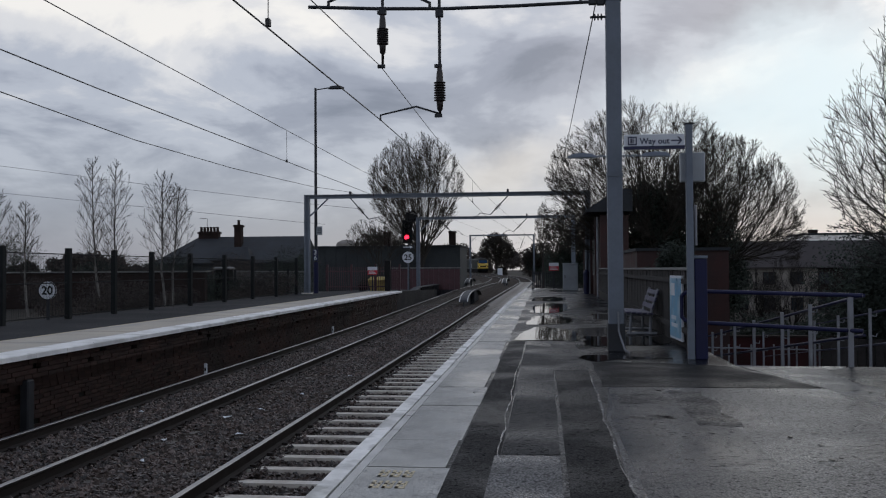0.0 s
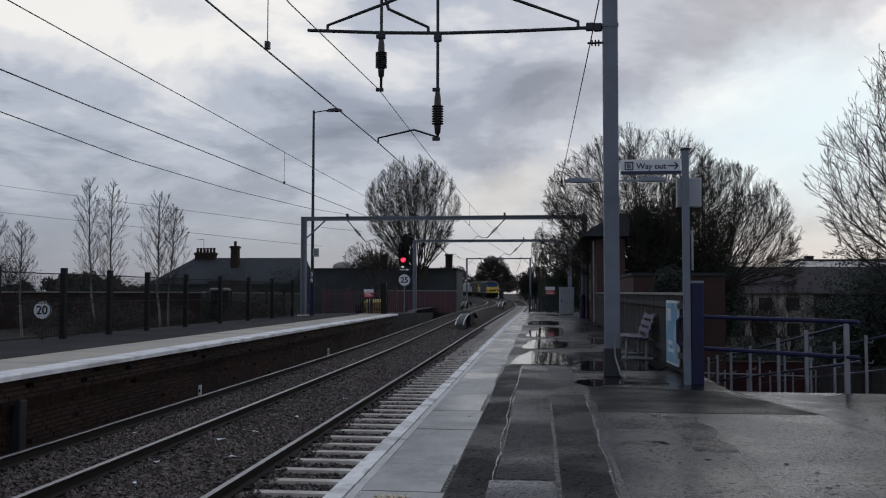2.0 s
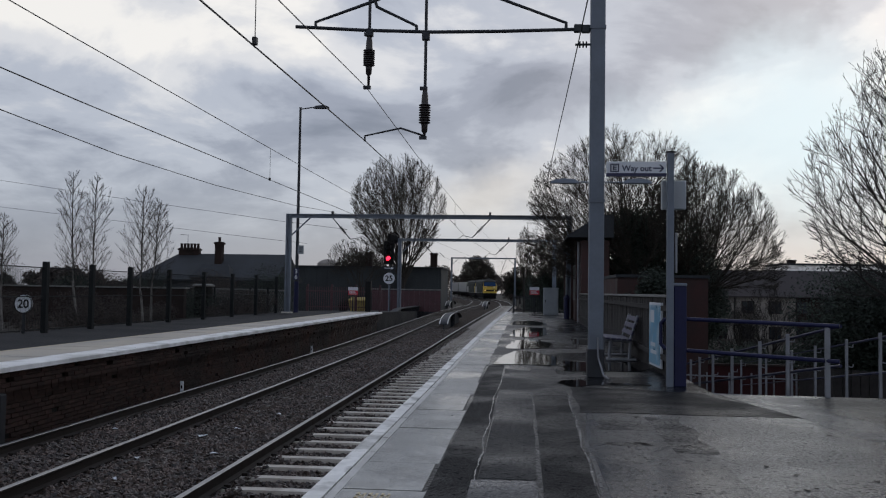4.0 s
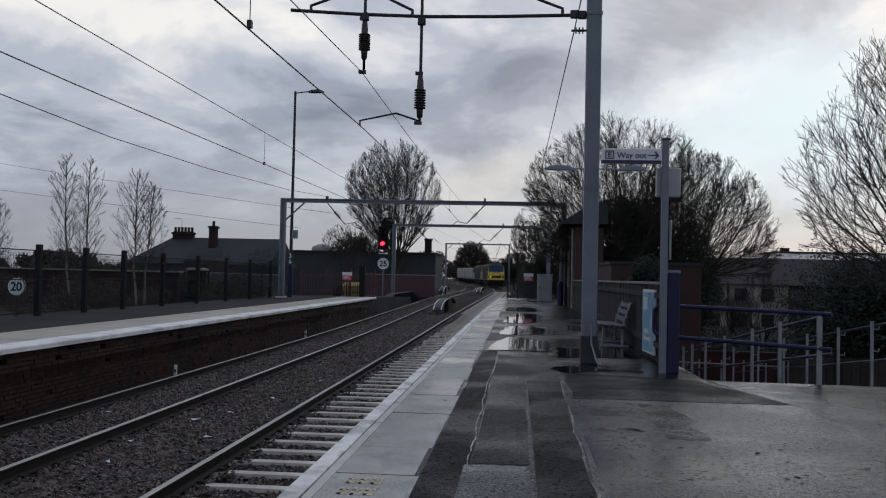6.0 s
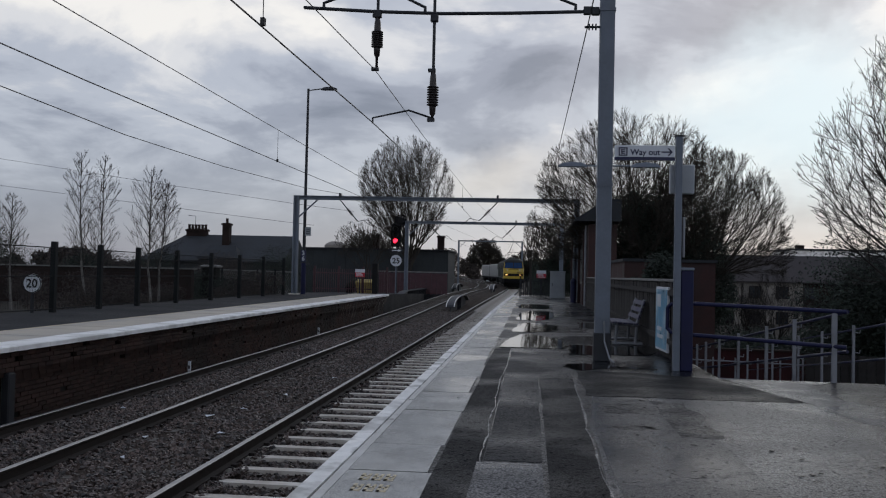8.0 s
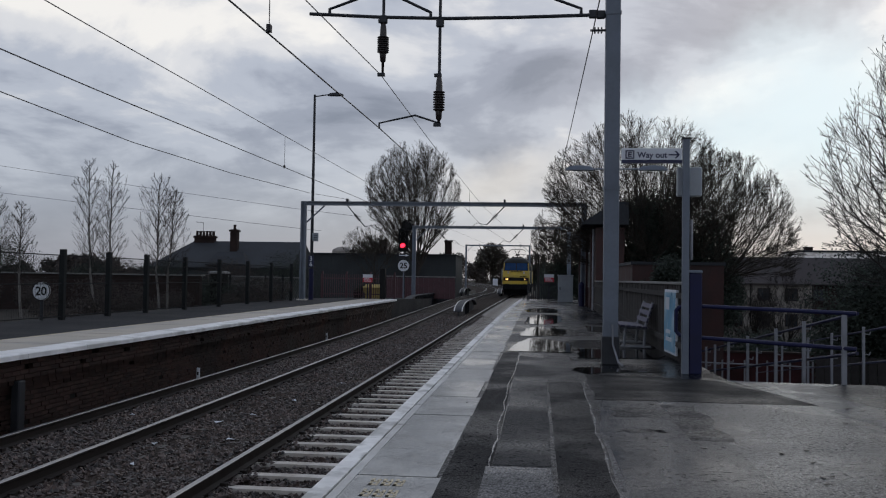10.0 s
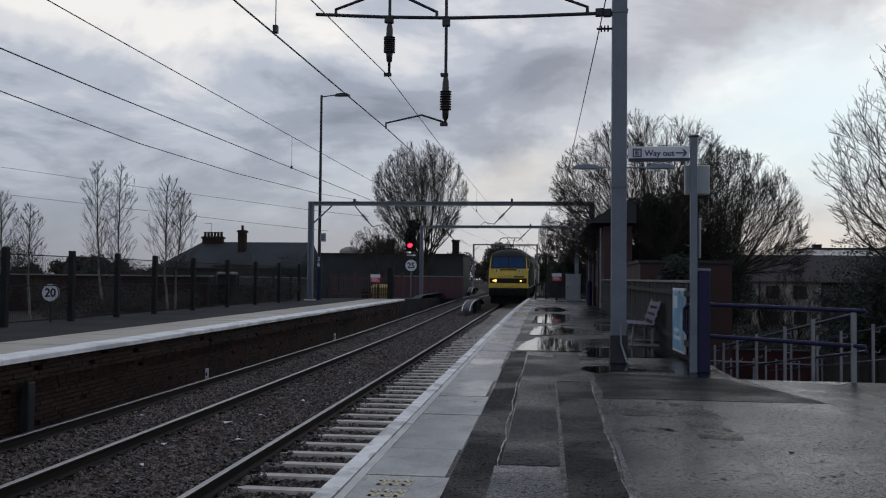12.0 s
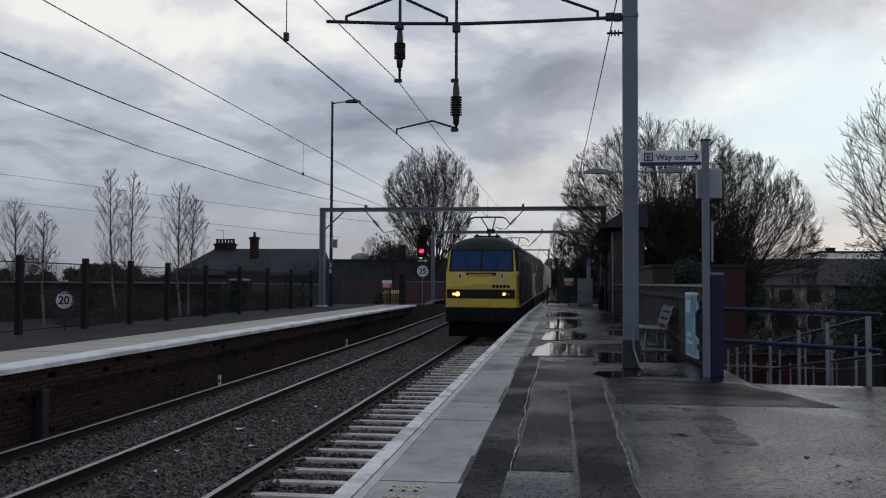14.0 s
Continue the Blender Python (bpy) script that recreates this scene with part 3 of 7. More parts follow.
# standing water on the platform
def puddle(points, seed, amount=0.06):
    sheet("puddle", points, 0.011, WATER, "still rain puddle on the platform", "puddle", seed, amount, 5)


puddle([(-0.5, 15.35), (0.1, 15.4), (0.62, 15.42), (0.66, 16.4), (0.6, 17.3), (0.05, 19.2), (-0.2, 18.8), (-0.4, 17.2)], 21)
puddle([(0.62, 14.4), (1.05, 14.35), (1.9, 14.6), (2.2, 15.6), (2.25, 16.6), (1.5, 16.2), (0.72, 16.3)], 22)
puddle([(0.46, 12.4), (0.7, 11.9), (0.95, 12.25), (1.3, 12.32), (1.75, 12.42), (1.2, 12.6), (0.8, 12.85), (0.55, 12.75)], 23, 0.03)
puddle([(-0.38, 19.6), (0.1, 19.6), (0.62, 20.5), (0.7, 22.2), (0.25, 23.8), (-0.3, 22.8)], 24)
puddle([(-0.36, 25.0), (0.3, 24.6), (0.74, 27.0), (0.8, 31.0), (0.1, 32.0), (-0.34, 29.0)], 25)
puddle([(-0.45, 34.0), (0.5, 33.6), (0.95, 36.2), (0.4, 39.0), (-0.4, 38.0)], 26)
puddle([(1.2, 22.0), (1.7, 21.5), (1.9, 24.0), (1.3, 24.4)], 27)


# ---- far platform ----
FAR_END = 49.8
fys = spaced(-6, FAR_END, 2)
bm = bm_new()
strip(bm, lambda y: -13.2, lambda y: far_edge(y) - 1.93, fys, lambda y: -0.4, FLAT)
solid("platform_far", bm, ASPHALT_FAR, "damp dark asphalt on the opposite platform", "platform", kind="structure")
bm = bm_new()
strip(bm, lambda y: far_edge(y) - 1.93, lambda y: far_edge(y) - 1.85, fys, lambda y: -0.1, lambda y: 0.005)
solid("platform_line", bm, YELLOW_LINE, "faded yellow line along the opposite platform", "painted line", kind="structure")


def build_far_edge():
    edging = thing("platform_edge", pose(0, 0, 0), "buff paving with a bright white painted edge", "platform edge", kind="structure")
    y = -6.0
    rng = random.Random(9)
    while y < FAR_END:
        b = min(y + 0.9, FAR_END)
        e0, e1 = far_edge(y), far_edge(b)
        bm = bm_new()
        dz = rng.uniform(-0.004, 0.004)
        loft(bm, [[(e + 0.0, yy, -0.085), (e, yy, -0.012 + dz), (e - 0.03, yy, 0.008 + dz), (e - 0.5, yy, 0.008 + dz), (e - 0.5, yy, -0.085)] for e, yy in ((e0, y + 0.004), (e1, b - 0.004))])
        part("coping_stone", bm, WHITE_FAR, edging, "white painted coping stone")
        bm = bm_new()
        loft(bm, [[(e - 0.505, yy, -0.1), (e - 0.505, yy, 0.005 + dz), (e - 1.845, yy, 0.005 + dz), (e - 1.845, yy, -0.1)] for e, yy in ((e0, y + 0.003), (e1, b - 0.003))])
        part("paving_slab", bm, TACTILE, edging)
        y = b


build_far_edge()


def build_tracks():
    def rails(track, centre, y0, y1):
        prof = [(-0.07, -0.16), (0.07, -0.16), (0.07, -0.145), (0.012, -0.125), (0.012, -0.045), (0.036, -0.03), (0.036, -0.006), (0.03, 0.0),
                (-0.03, 0.0), (-0.036, -0.006), (-0.036, -0.03), (-0.012, -0.045), (-0.012, -0.125), (-0.07, -0.145)]
        for side in (-0.7525, 0.7525):
            bm = bm_new()
            yy = spaced(y0, 60, 2) + spaced(62, y1, 3)
            loft(bm, [[(centre(y) + side + px, y, rail_z(y) + pz) for px, pz in prof] for y in yy])
            bm.faces.ensure_lookup_table()
            me = mesh_of("rail", bm, [RAIL, RAIL_TOP])
            for p in me.polygons:
                zs = [me.vertices[i].co.z - rail_z(me.vertices[i].co.y) for i in p.vertices]
                if min(zs) > -0.008:
                    p.material_index = 1
            part("rail", me, None, track, "steel rail with a polished head")
    near = thing("railway_track", pose(0, 0, 0), "steel rails on pale wet concrete sleepers", "railway track", "tracks", "structure")
    far = thing("railway_track", pose(0, 0, 0), "rusty-sided rails on dark half-buried sleepers", "railway track", "tracks", "structure")
    rails(near, near_x, -20, 380)
    rails(far, far_x, -20, 380)
    bm = bm_new()
    loft(bm, [[(-1.25, -0.1, -0.3), (1.25, -0.1, -0.3), (1.25, 0.1, -0.3), (-1.25, 0.1, -0.3)],
              [(-1.25, -0.078, -0.165), (1.25, -0.078, -0.165), (1.25, 0.078, -0.165), (-1.25, 0.078, -0.165)]])
    concrete = mesh_of("sleeper", bm, SLEEPER)
    bm = bm_new()
    box(bm, -1.28, 1.28, -0.12, 0.12, -0.3, -0.168)
    timber = mesh_of("sleeper", bm, SLEEPER_OLD)
    bm = bm_new()
    for s in (-0.7525, 0.7525):
        for o in (-0.1, 0.1):
            box(bm, s + o - 0.035, s + o + 0.035, -0.04, 0.04, -0.17, -0.125)
    clips = mesh_of("rail_clips", bm, RAIL)
    rng = random.Random(3)
    for track, centre, me, pitch in ((near, near_x, concrete, 0.66), (far, far_x, timber, 0.72)):
        y = 3.0 - 20 * pitch
        while y < 120:
            ob = new("sleeper", me)
            ob.parent = track
            ob.matrix_basis = pose(centre(y) + rng.uniform(-0.015, 0.015), y, rail_z(y) + rng.uniform(-0.006, 0.006), 0, 0, rng.uniform(-0.4, 0.4))
            if y < 32:
                c = new("rail_clips", clips)
                c.parent = ob
            y += pitch


build_tracks()


# ---- right of the platform: ramp down, timber fence ----
def build_ramp():
    bm = bm_new()
    pts = [(11.5, -0.004), (21.5, -1.25), (27, -1.9), (36, -3.0)]
    loft(bm, [[(3.9, y, -4.2), (5.7, y, -4.2), (5.7, y, z), (3.9, y, z)] for y, z in pts])
    solid("ramp", bm, CONCRETE_WET, "wet concrete ramp going down from the platform", "ramp", kind="structure")


build_ramp()


# ---- overhead line ----
def build_mast():
    mast = thing("catenary_mast", pose(1.08, 13.5, 0), "grey galvanised steel mast carrying the overhead line arm", "mast", "overhead line supports")
    bm = bm_new()
    box(bm, -0.11, 0.11, -0.1, 0.1, 0.0, 7.2, bevel=0.012)
    part("column", bm, STEEL, mast)
    bm = bm_new()
    box(bm, -0.125, 0.125, -0.115, 0.115, 0.0, 0.42, bevel=0.01)
    part("base_sleeve", bm, STEEL_DARK, mast, "dark sleeve at the foot")
    for z in (2.62, 5.27):
        bm = bm_new()
        box(bm, -0.12, 0.12, -0.11, 0.11, z, z + 0.05)
        part("band", bm, STEEL, mast)
    bm = bm_new()
    pipe(bm, [(0.02, -0.13, 0.6), (0.03, -0.14, 0.3), (0.1, -0.3, 0.05), (0.16, -0.36, 0.012)], 0.014, 6)
    part("earth_cable", bm, GREY_RAIL, mast)
    # horizontal arm tube with its stays
    bm = bm_new()
    pipe(bm, [(-4.71, 0, 5.38), (-3.6, 0, 5.31), (-2.53, 0, 5.27), (-1.47, 0, 5.27), (-0.13, 0, 5.29)], 0.028, 8)
    arm = part("arm", bm, STEEL_DARK, mast)
    for pts in ([(-4.39, 0, 5.36), (-4.39, 0, 5.45), (-3.53, 0, 5.75), (-2.6, 0, 6.1), (-1.8, 0, 6.4)],
                [(-3.47, 0, 5.86), (-3.42, 0, 5.68), (-2.79, 0, 5.37), (-2.79, 0, 5.28)],
                [(-0.48, 0, 5.28), (-0.48, 0, 5.39), (-1.72, 0, 5.87), (-3.0, 0, 6.37)],
                [(-4.71 + 1.18, 0, 6.42), (-0.1, 0, 6.5)]):
        bm = bm_new()
        pipe(bm, pts, 0.026, 8)
        part("stay_tube", bm, STEEL_DARK, arm)
    for x, z in ((-3.53, 5.27), (-2.64, 5.2), (-0.18, 5.29), (-0.3, 5.3)):
        bm = bm_new()
        box(bm, x - 0.06, x + 0.06, -0.04, 0.04, z - 0.06, z + 0.06, bevel=0.01)
        part("clamp", bm, STEEL_DARK, arm)
    # hanging insulators
    for x, top, ins_top, ins_bot, end in ((-3.53, 6.4, 5.0, 4.74, 4.40), (-2.64, 6.4, 4.14, 3.83, 3.61)):
        bm = bm_new()
        pipe(bm, [(x, 0, top), (x, 0, ins_top + 0.1)], 0.024, 8)
        drop = part("drop_tube", bm, STEEL_DARK, mast)
        bm = bm_new()
        prof = [(0.03, ins_top + 0.24), (0.05, ins_top + 0.13), (0.055, ins_top + 0.02)]
        n = 8
        for k in range(n):
            z = ins_top - (ins_top - ins_bot) * k / n
            dz = (ins_top - ins_bot) / n
            prof += [(0.055, z), (0.092, z - dz * 0.35), (0.092, z - dz * 0.6), (0.055, z - dz * 0.75)]
        prof += [(0.052, ins_bot - 0.02), (0.045, ins_bot - 0.12), (0.022, ins_bot - 0.15), (0.02, end)]
        lathe(bm, prof, (x, 0, 0), 16)
        part("insulator", bm, CERAMIC, drop, "ribbed dark insulator", True)
        for z0, z1 in ((end - 0.02, end + 0.03), (ins_top + 0.22, ins_top + 0.27)):
            bm = bm_new()
            box(bm, x - 0.08, x + 0.035, -0.028, 0.028, z0, z1)
            part("clamp", bm, STEEL_DARK, drop)
    bm = bm_new()
    pipe(bm, [(-3.57, 0, 3.56), (-3.57, 0, 3.645), (-3.01, 0, 3.765), (-2.66, 0, 3.65)], 0.016, 7)
    part("registration_arm", bm, STEEL_DARK, mast)
    # side bracket with a small insulator for the earth wire
    bm = bm_new()
    pipe(bm, [(-0.11, 0, 5.05), (-0.34, 0, 5.05)], 0.018, 7)
    for k in range(3):
        tube(bm, (-0.16 - k * 0.05, 0, 5.05), (-0.18 - k * 0.05, 0, 5.05), 0.05, seg=10)
    part("bracket", bm, STEEL_DARK, mast)


build_mast()


def build_gantry(y, x0, x1, top, ground, droppers):
    """A portal of two lattice-like columns and a beam over both tracks."""
    g = thing("catenary_gantry", pose(0, y, 0), "grey steel portal gantry spanning both tracks", "gantry", "overhead line supports")
    for x in (x0, x1):
        bm = bm_new()
        for s in (-0.1, 0.1):
            box(bm, x + s - 0.045, x + s + 0.045, -0.1, 0.1, ground, top, bevel=0.008)
        box(bm, x - 0.06, x + 0.06, -0.02, 0.02, ground, top)
        part("column", bm, STEEL, g)
        bm = bm_new()
        box(bm, x - 0.25, x + 0.25, -0.25, 0.25, ground - 0.1, ground + 0.06)
        part("footing", bm, SLEEPER, g, "concrete footing")
    bm = bm_new()
    for z in (top - 0.19, top - 0.02):
        box(bm, x0 - 0.14, x1 + 0.14, -0.1, 0.1, z - 0.02, z + 0.02)
    box(bm, x0 - 0.14, x1 + 0.14, -0.012, 0.012, top - 0.2, top)
    part("beam", bm, STEEL, g)
    for x, s in ((x0, 1), (x1, -1)):
        bm = bm_new()
        tube(bm, (x + s * 0.1, 0, top - 1.15), (x + s * 1.1, 0, top - 0.22), 0.04, seg=6)
        part("knee_brace", bm, STEEL, g)
    for x, lean, cz in droppers:
        bm = bm_new()
        pipe(bm, [(x, 0, top - 0.2), (x + lean, 0, cz + 0.25)], 0.03, 6)
        pipe(bm, [(x + lean, 0, cz + 0.25), (x + lean + (0.5 if lean > 0 else -0.5), 0, cz + 0.35), (x + lean + (0.9 if lean > 0 else -0.9), 0, cz + 0.02)], 0.015, 6)
        arm = part("drop_arm", bm, STEEL_DARK, g)
        bm = bm_new()
        for k in range(5):
            u = 0.45 + k * 0.06
            p = Vector((x + lean * u, 0, top - 0.2 + (cz + 0.45 - top) * u))
            tube(bm, p - Vector((lean, 0, cz + 0.45 - top)).normalized() * 0.02, p + Vector((lean, 0, cz + 0.45 - top)).normalized() * 0.02, 0.08, seg=8)
        part("insulator", bm, CERAMIC, arm)
        bm = bm_new()
        box(bm, x - 0.05, x + 0.05, -0.12, 0.12, top - 0.02, top + 0.14)
        part("clamp", bm, STEEL_DARK, g)


build_gantry(45, -12.2, 2.26, 5.15, 0.0, [(-9.9, 0.95, 3.6), (-1.75, -0.9, 3.75)])
build_gantry(68, -9.62, 2.3, 5.3, -0.9, [(-8.0, 1.0, 3.85), (-1.2, -1.0, 3.85)])
build_gantry(148, -12.1, -1.5, 6.95, -1.2, [(-9.9, 1.0, 4.3), (-3.0, -0.8, 4.3)])


def wire(label, points, r=0.008, sag=0.0):
    """A wire through its supports, hanging a little between them."""
    out = []
    for a, b in zip(points, points[1:]):
        n = max(2, int(abs(b[1] - a[1]) / 2.5))
        for k in range(n):
            u = k / n
            out.append((a[0] + (b[0] - a[0]) * u, a[1] + (b[1] - a[1]) * u, a[2] + (b[2] - a[2]) * u - sag * 4 * u * (1 - u) * ((b[1] - a[1]) / 32) ** 2))
    out.append(points[-1])
    bm = bm_new()
    pipe(bm, out, r, 5)
    return solid("overhead_wire", bm, WIRE, label, "wire", "overhead wires")


wire("dark contact wire over the near track", [(-2.75, -18, 3.5), (-2.6, 6.7, 3.54), (-2.49, 13.5, 3.57), (-2.68, 30, 3.84), (-2.95, 45, 4.0), (-2.35, 68, 4.12), (-2.1, 105, 4.3), (-3.9, 148, 4.3), (-12.6, 215, 4.5), (-30, 300, 5)], 0.009)
wire("dark catenary wire over the near track", [(-2.55, -10, 3.95), (-2.5, 8.6, 4.16), (-2.48, 13.5, 4.40), (-2.64, 22, 4.55), (-2.9, 45, 5.0), (-2.35, 68, 5.05), (-2.1, 105, 5.5), (-3.9, 148, 5.6), (-12.6, 215, 5.9), (-30, 300, 6.4)], 0.007)
wire("dark contact wire over the far track", [(-6.35, -18, 3.85), (-6.35, 12, 3.88), (-6.35, 31, 4.04), (-6.5, 45, 4.1), (-6.9, 68, 4.15), (-6.5, 105, 4.2), (-8.3, 148, 4.4), (-16.8, 215, 4.6), (-33, 300, 5)], 0.009)
wire("dark catenary wire over the far track", [(-6.35, -18, 4.85), (-6.35, 12, 4.74), (-6.35, 31, 4.75), (-6.5, 45, 4.95), (-6.9, 68, 5.1), (-6.5, 105, 5.5), (-8.3, 148, 5.7), (-16.8, 215, 6), (-33, 300, 6.4)], 0.008)
wire("dark feeder wire above the opposite platform", [(-10.1, -15, 5.6), (-10.1, 5, 4.98), (-10.1, 15.5, 4.63), (-10.1, 21, 4.52), (-10.1, 28, 4.6), (-10.1, 38.2, 4.93), (-10.1, 45, 5.3), (-9.6, 68, 5.4)], 0.011)
wire("dark earth wire along the masts", [(0.78, -14, 5.1), (0.78, 13.5, 5.04), (0.78, 27, 5.18), (0.76, 45, 5.45), (0.9, 68, 5.5)], 0.009)
wire("thin distant wire beyond the opposite platform", [(-60, 62, 11.5), (-38.9, 60, 8.9), (-27, 60, 7.25), (-16.6, 60, 5.9), (-12.2, 60, 5.4)], 0.012)
wire("thin distant wire beyond the opposite platform", [(-60, 62, 9.3), (-38.9, 60, 6.95), (-27.3, 60, 5.7), (-20, 60, 4.9), (-15, 60, 4.4)], 0.012)


def build_droppers():
    for x, y, z0, z1 in ((-2.57, 8.1, 3.58, 4.35), (-6.35, 21.5, 3.96, 4.73), (-2.62, 24, 3.74, 4.58), (-6.37, 33, 4.05, 4.78), (-2.76, 35, 3.9, 4.78)):
        bm = bm_new()
        pipe(bm, [(x, y, z0), (x, y, z1)], 0.005, 5)
        box(bm, x - 0.02, x + 0.02, y - 0.03, y + 0.03, z0 - 0.02, z0 + 0.05)
        solid("wire_dropper", bm, WIRE, "thin dropper between catenary and contact wire", "wire dropper", "wire droppers")


build_droppers()


# ---- signs and posts on the near platform ----
def build_way_out():
    post = thing("sign_post", pose(1.99, 12.34, 0), "grey square steel post on the platform edge", "post")
    bm = bm_new()
    box(bm, -0.045, 0.045, -0.045, 0.045, 0, 3.2, bevel=0.006)
    part("column", bm, STEEL, post)
    bm = bm_new()
    box(bm, -0.062, 0.062, -0.062, 0.062, 3.2, 3.22)
    part("cap", bm, STEEL_DARK, post)
    bm = bm_new()
    tube(bm, (0.08, 0, 1.55), (0.08, 0, 2.1), 0.018, seg=8)
    part("conduit", bm, GREY_RAIL, post)
    sign = thing("way_out_sign", pose(1.99, 12.34, 0), "white hanging Way out sign with a navy band", "sign")
    bm = bm_new()
    box(bm, -0.87, -0.06, -0.03, 0.03, 2.88, 3.075, bevel=0.004)
    part("panel", bm, SIGN_WHITE, sign)
    bm = bm_new()
    box(bm, -0.872, -0.058, -0.034, 0.034, 2.872, 2.915)
    part("band", bm, SIGN_BLUE, sign, "navy band along the foot")
    face = pose(0, -0.033, 0, 90, 0, 0)
    words("Way out", 0.112, pose(-0.66, -0.032, 2.945, 90, 0, 0), SIGN_BLUE, sign)
    bm = bm_new()
    box(bm, -0.24, -0.12, -0.037, -0.031, 2.975, 2.993)
    for s in (-1, 1):
        loft(bm, [[(-0.16, yy, 2.984 + s * 0.05), (-0.135, yy, 2.984 + s * 0.05), (-0.09, yy, 2.984), (-0.115, yy, 2.984)] for yy in (-0.037, -0.031)])
    part("arrow", bm, SIGN_BLUE, sign)
    bm = bm_new()
    for x0, x1, z0, z1 in ((-0.82, -0.70, 3.03, 3.045), (-0.82, -0.70, 2.93, 2.945), (-0.82, -0.805, 2.93, 3.045), (-0.715, -0.70, 2.93, 3.045), (-0.785, -0.735, 2.98, 2.995), (-0.785, -0.77, 2.955, 3.02), (-0.785, -0.735, 2.955, 2.967), (-0.785, -0.735, 3.008, 3.02)):
        box(bm, x0, x1, -0.037, -0.031, z0, z1)
    part("pictogram", bm, SIGN_BLUE, sign)
    cab = thing("display_box", pose(2.02, 12.34, 0), "pale grey box fixed to the sign post", "display box")
    bm = bm_new()
    box(bm, -0.13, 0.20, 0.09, 0.19, 2.43, 2.83, bevel=0.01)
    part("casing", bm, CABINET, cab)
    bm = bm_new()
    box(bm, -0.065, 0.005, 0.05, 0.092, 2.5, 2.7)
    part("bracket", bm, STEEL_DARK, cab)
    box_thing = thing("help_point", pose(2.13, 12.42, 0), "tall dark blue steel pillar beside the post", "pillar")
    bm = bm_new()
    box(bm, -0.085, 0.085, -0.08, 0.08, 0, 1.37, bevel=0.01)
    part("casing", bm, BLUE, box_thing)
    bm = bm_new()
    box(bm, -0.095, 0.09, -0.09, 0.09, 1.37, 1.41, bevel=0.008)
    part("cap", bm, STEEL, box_thing, "grey metal cap")


build_way_out()


def build_barrier():
    bar = thing("guard_rail", pose(0, 0, 0), "dark blue tubular guard rail at the head of the ramp", "railing", "railings")
    bm = bm_new()
    a, b = (3.9, 11.46), (1.96, 12.52)
    def on(u, z):
        return (a[0] + (b[0] - a[0]) * u, a[1] + (b[1] - a[1]) * u, z)
    pipe(bm, [on(-0.01, 0.89), on(0.97, 0.925), on(1.01, 0.9), on(1.03, 0.85), on(1.03, 0.57), on(1.01, 0.52), on(0.97, 0.5), on(-0.01, 0.45)], 0.028, 10)
    part("tube_loop", bm, BLUE, bar)
    for u in (0.055,):
        bm = bm_new()
        x, y, _ = on(u, 0)
        box(bm, x - 0.03, x + 0.03, y - 0.02, y + 0.02, 0, 0.87)
        part("post", bm, GREY_RAIL, bar)


build_barrier()


def build_ramp_rails():
    def ramp_z(y):
        return np.interp(y, [11.5, 21.5, 27, 36], [0, -1.25, -1.9, -3.0])
    for x, ys, lab in ((3.88, (13.5, 15.04, 17.0, 18.67, 20.05, 21.08, 22.4, 24.4), "grey ramp railing with blue handrails"), (5.0, (11.7, 13.0, 14.31, 15.8, 17.14, 18.9, 21.0), "grey ramp railing with blue handrails on the outer side")):
        rail = thing("ramp_railing", pose(0, 0, 0), lab, "railing", "railings")
        for y in ys:
            z = ramp_z(y)
            bm = bm_new()
            w = 0.024 if x < 4.5 else 0.018
            box(bm, x - w, x + w, y - 0.02, y + 0.02, z - 0.05, z + 0.95)
            p = part("post", bm, GREY_RAIL, rail)
            for h in (0.55, 0.86):
                bm = bm_new()
                pipe(bm, [(x + 0.03, y, z + h - 0.02), (x + 0.09, y, z + h - 0.03), (x + 0.1, y, z + h + 0.02)], 0.009, 5)
                part("bracket", bm, GREY_RAIL, p)
        for h in (0.4, 0.9):
            bm = bm_new()
            pipe(bm, [(x + 0.1, y, ramp_z(y) + h) for y in (11.6, 21.5, ys[-1] + 0.3)], 0.022, 8)
            part("handrail", bm, BLUE, rail)
    low = thing("ramp_railing", pose(0, 0, 0), "low grey railing on the lower landing", "railing", "railings")
    for k in range(7):
        x = 4.0 + k * 0.62
        bm = bm_new()
        box(bm, x - 0.02, x + 0.02, 26.0, 26.04, -3.9, -0.95)
        part("post", bm, GREY_RAIL, low)
    for z in (-1.0, -1.5):
        bm = bm_new()
        pipe(bm, [(2.9, 26.0, z), (7.8, 26.0, z - 0.1)], 0.02, 6)
        part("bar", bm, GREY_RAIL, low)


build_ramp_rails()


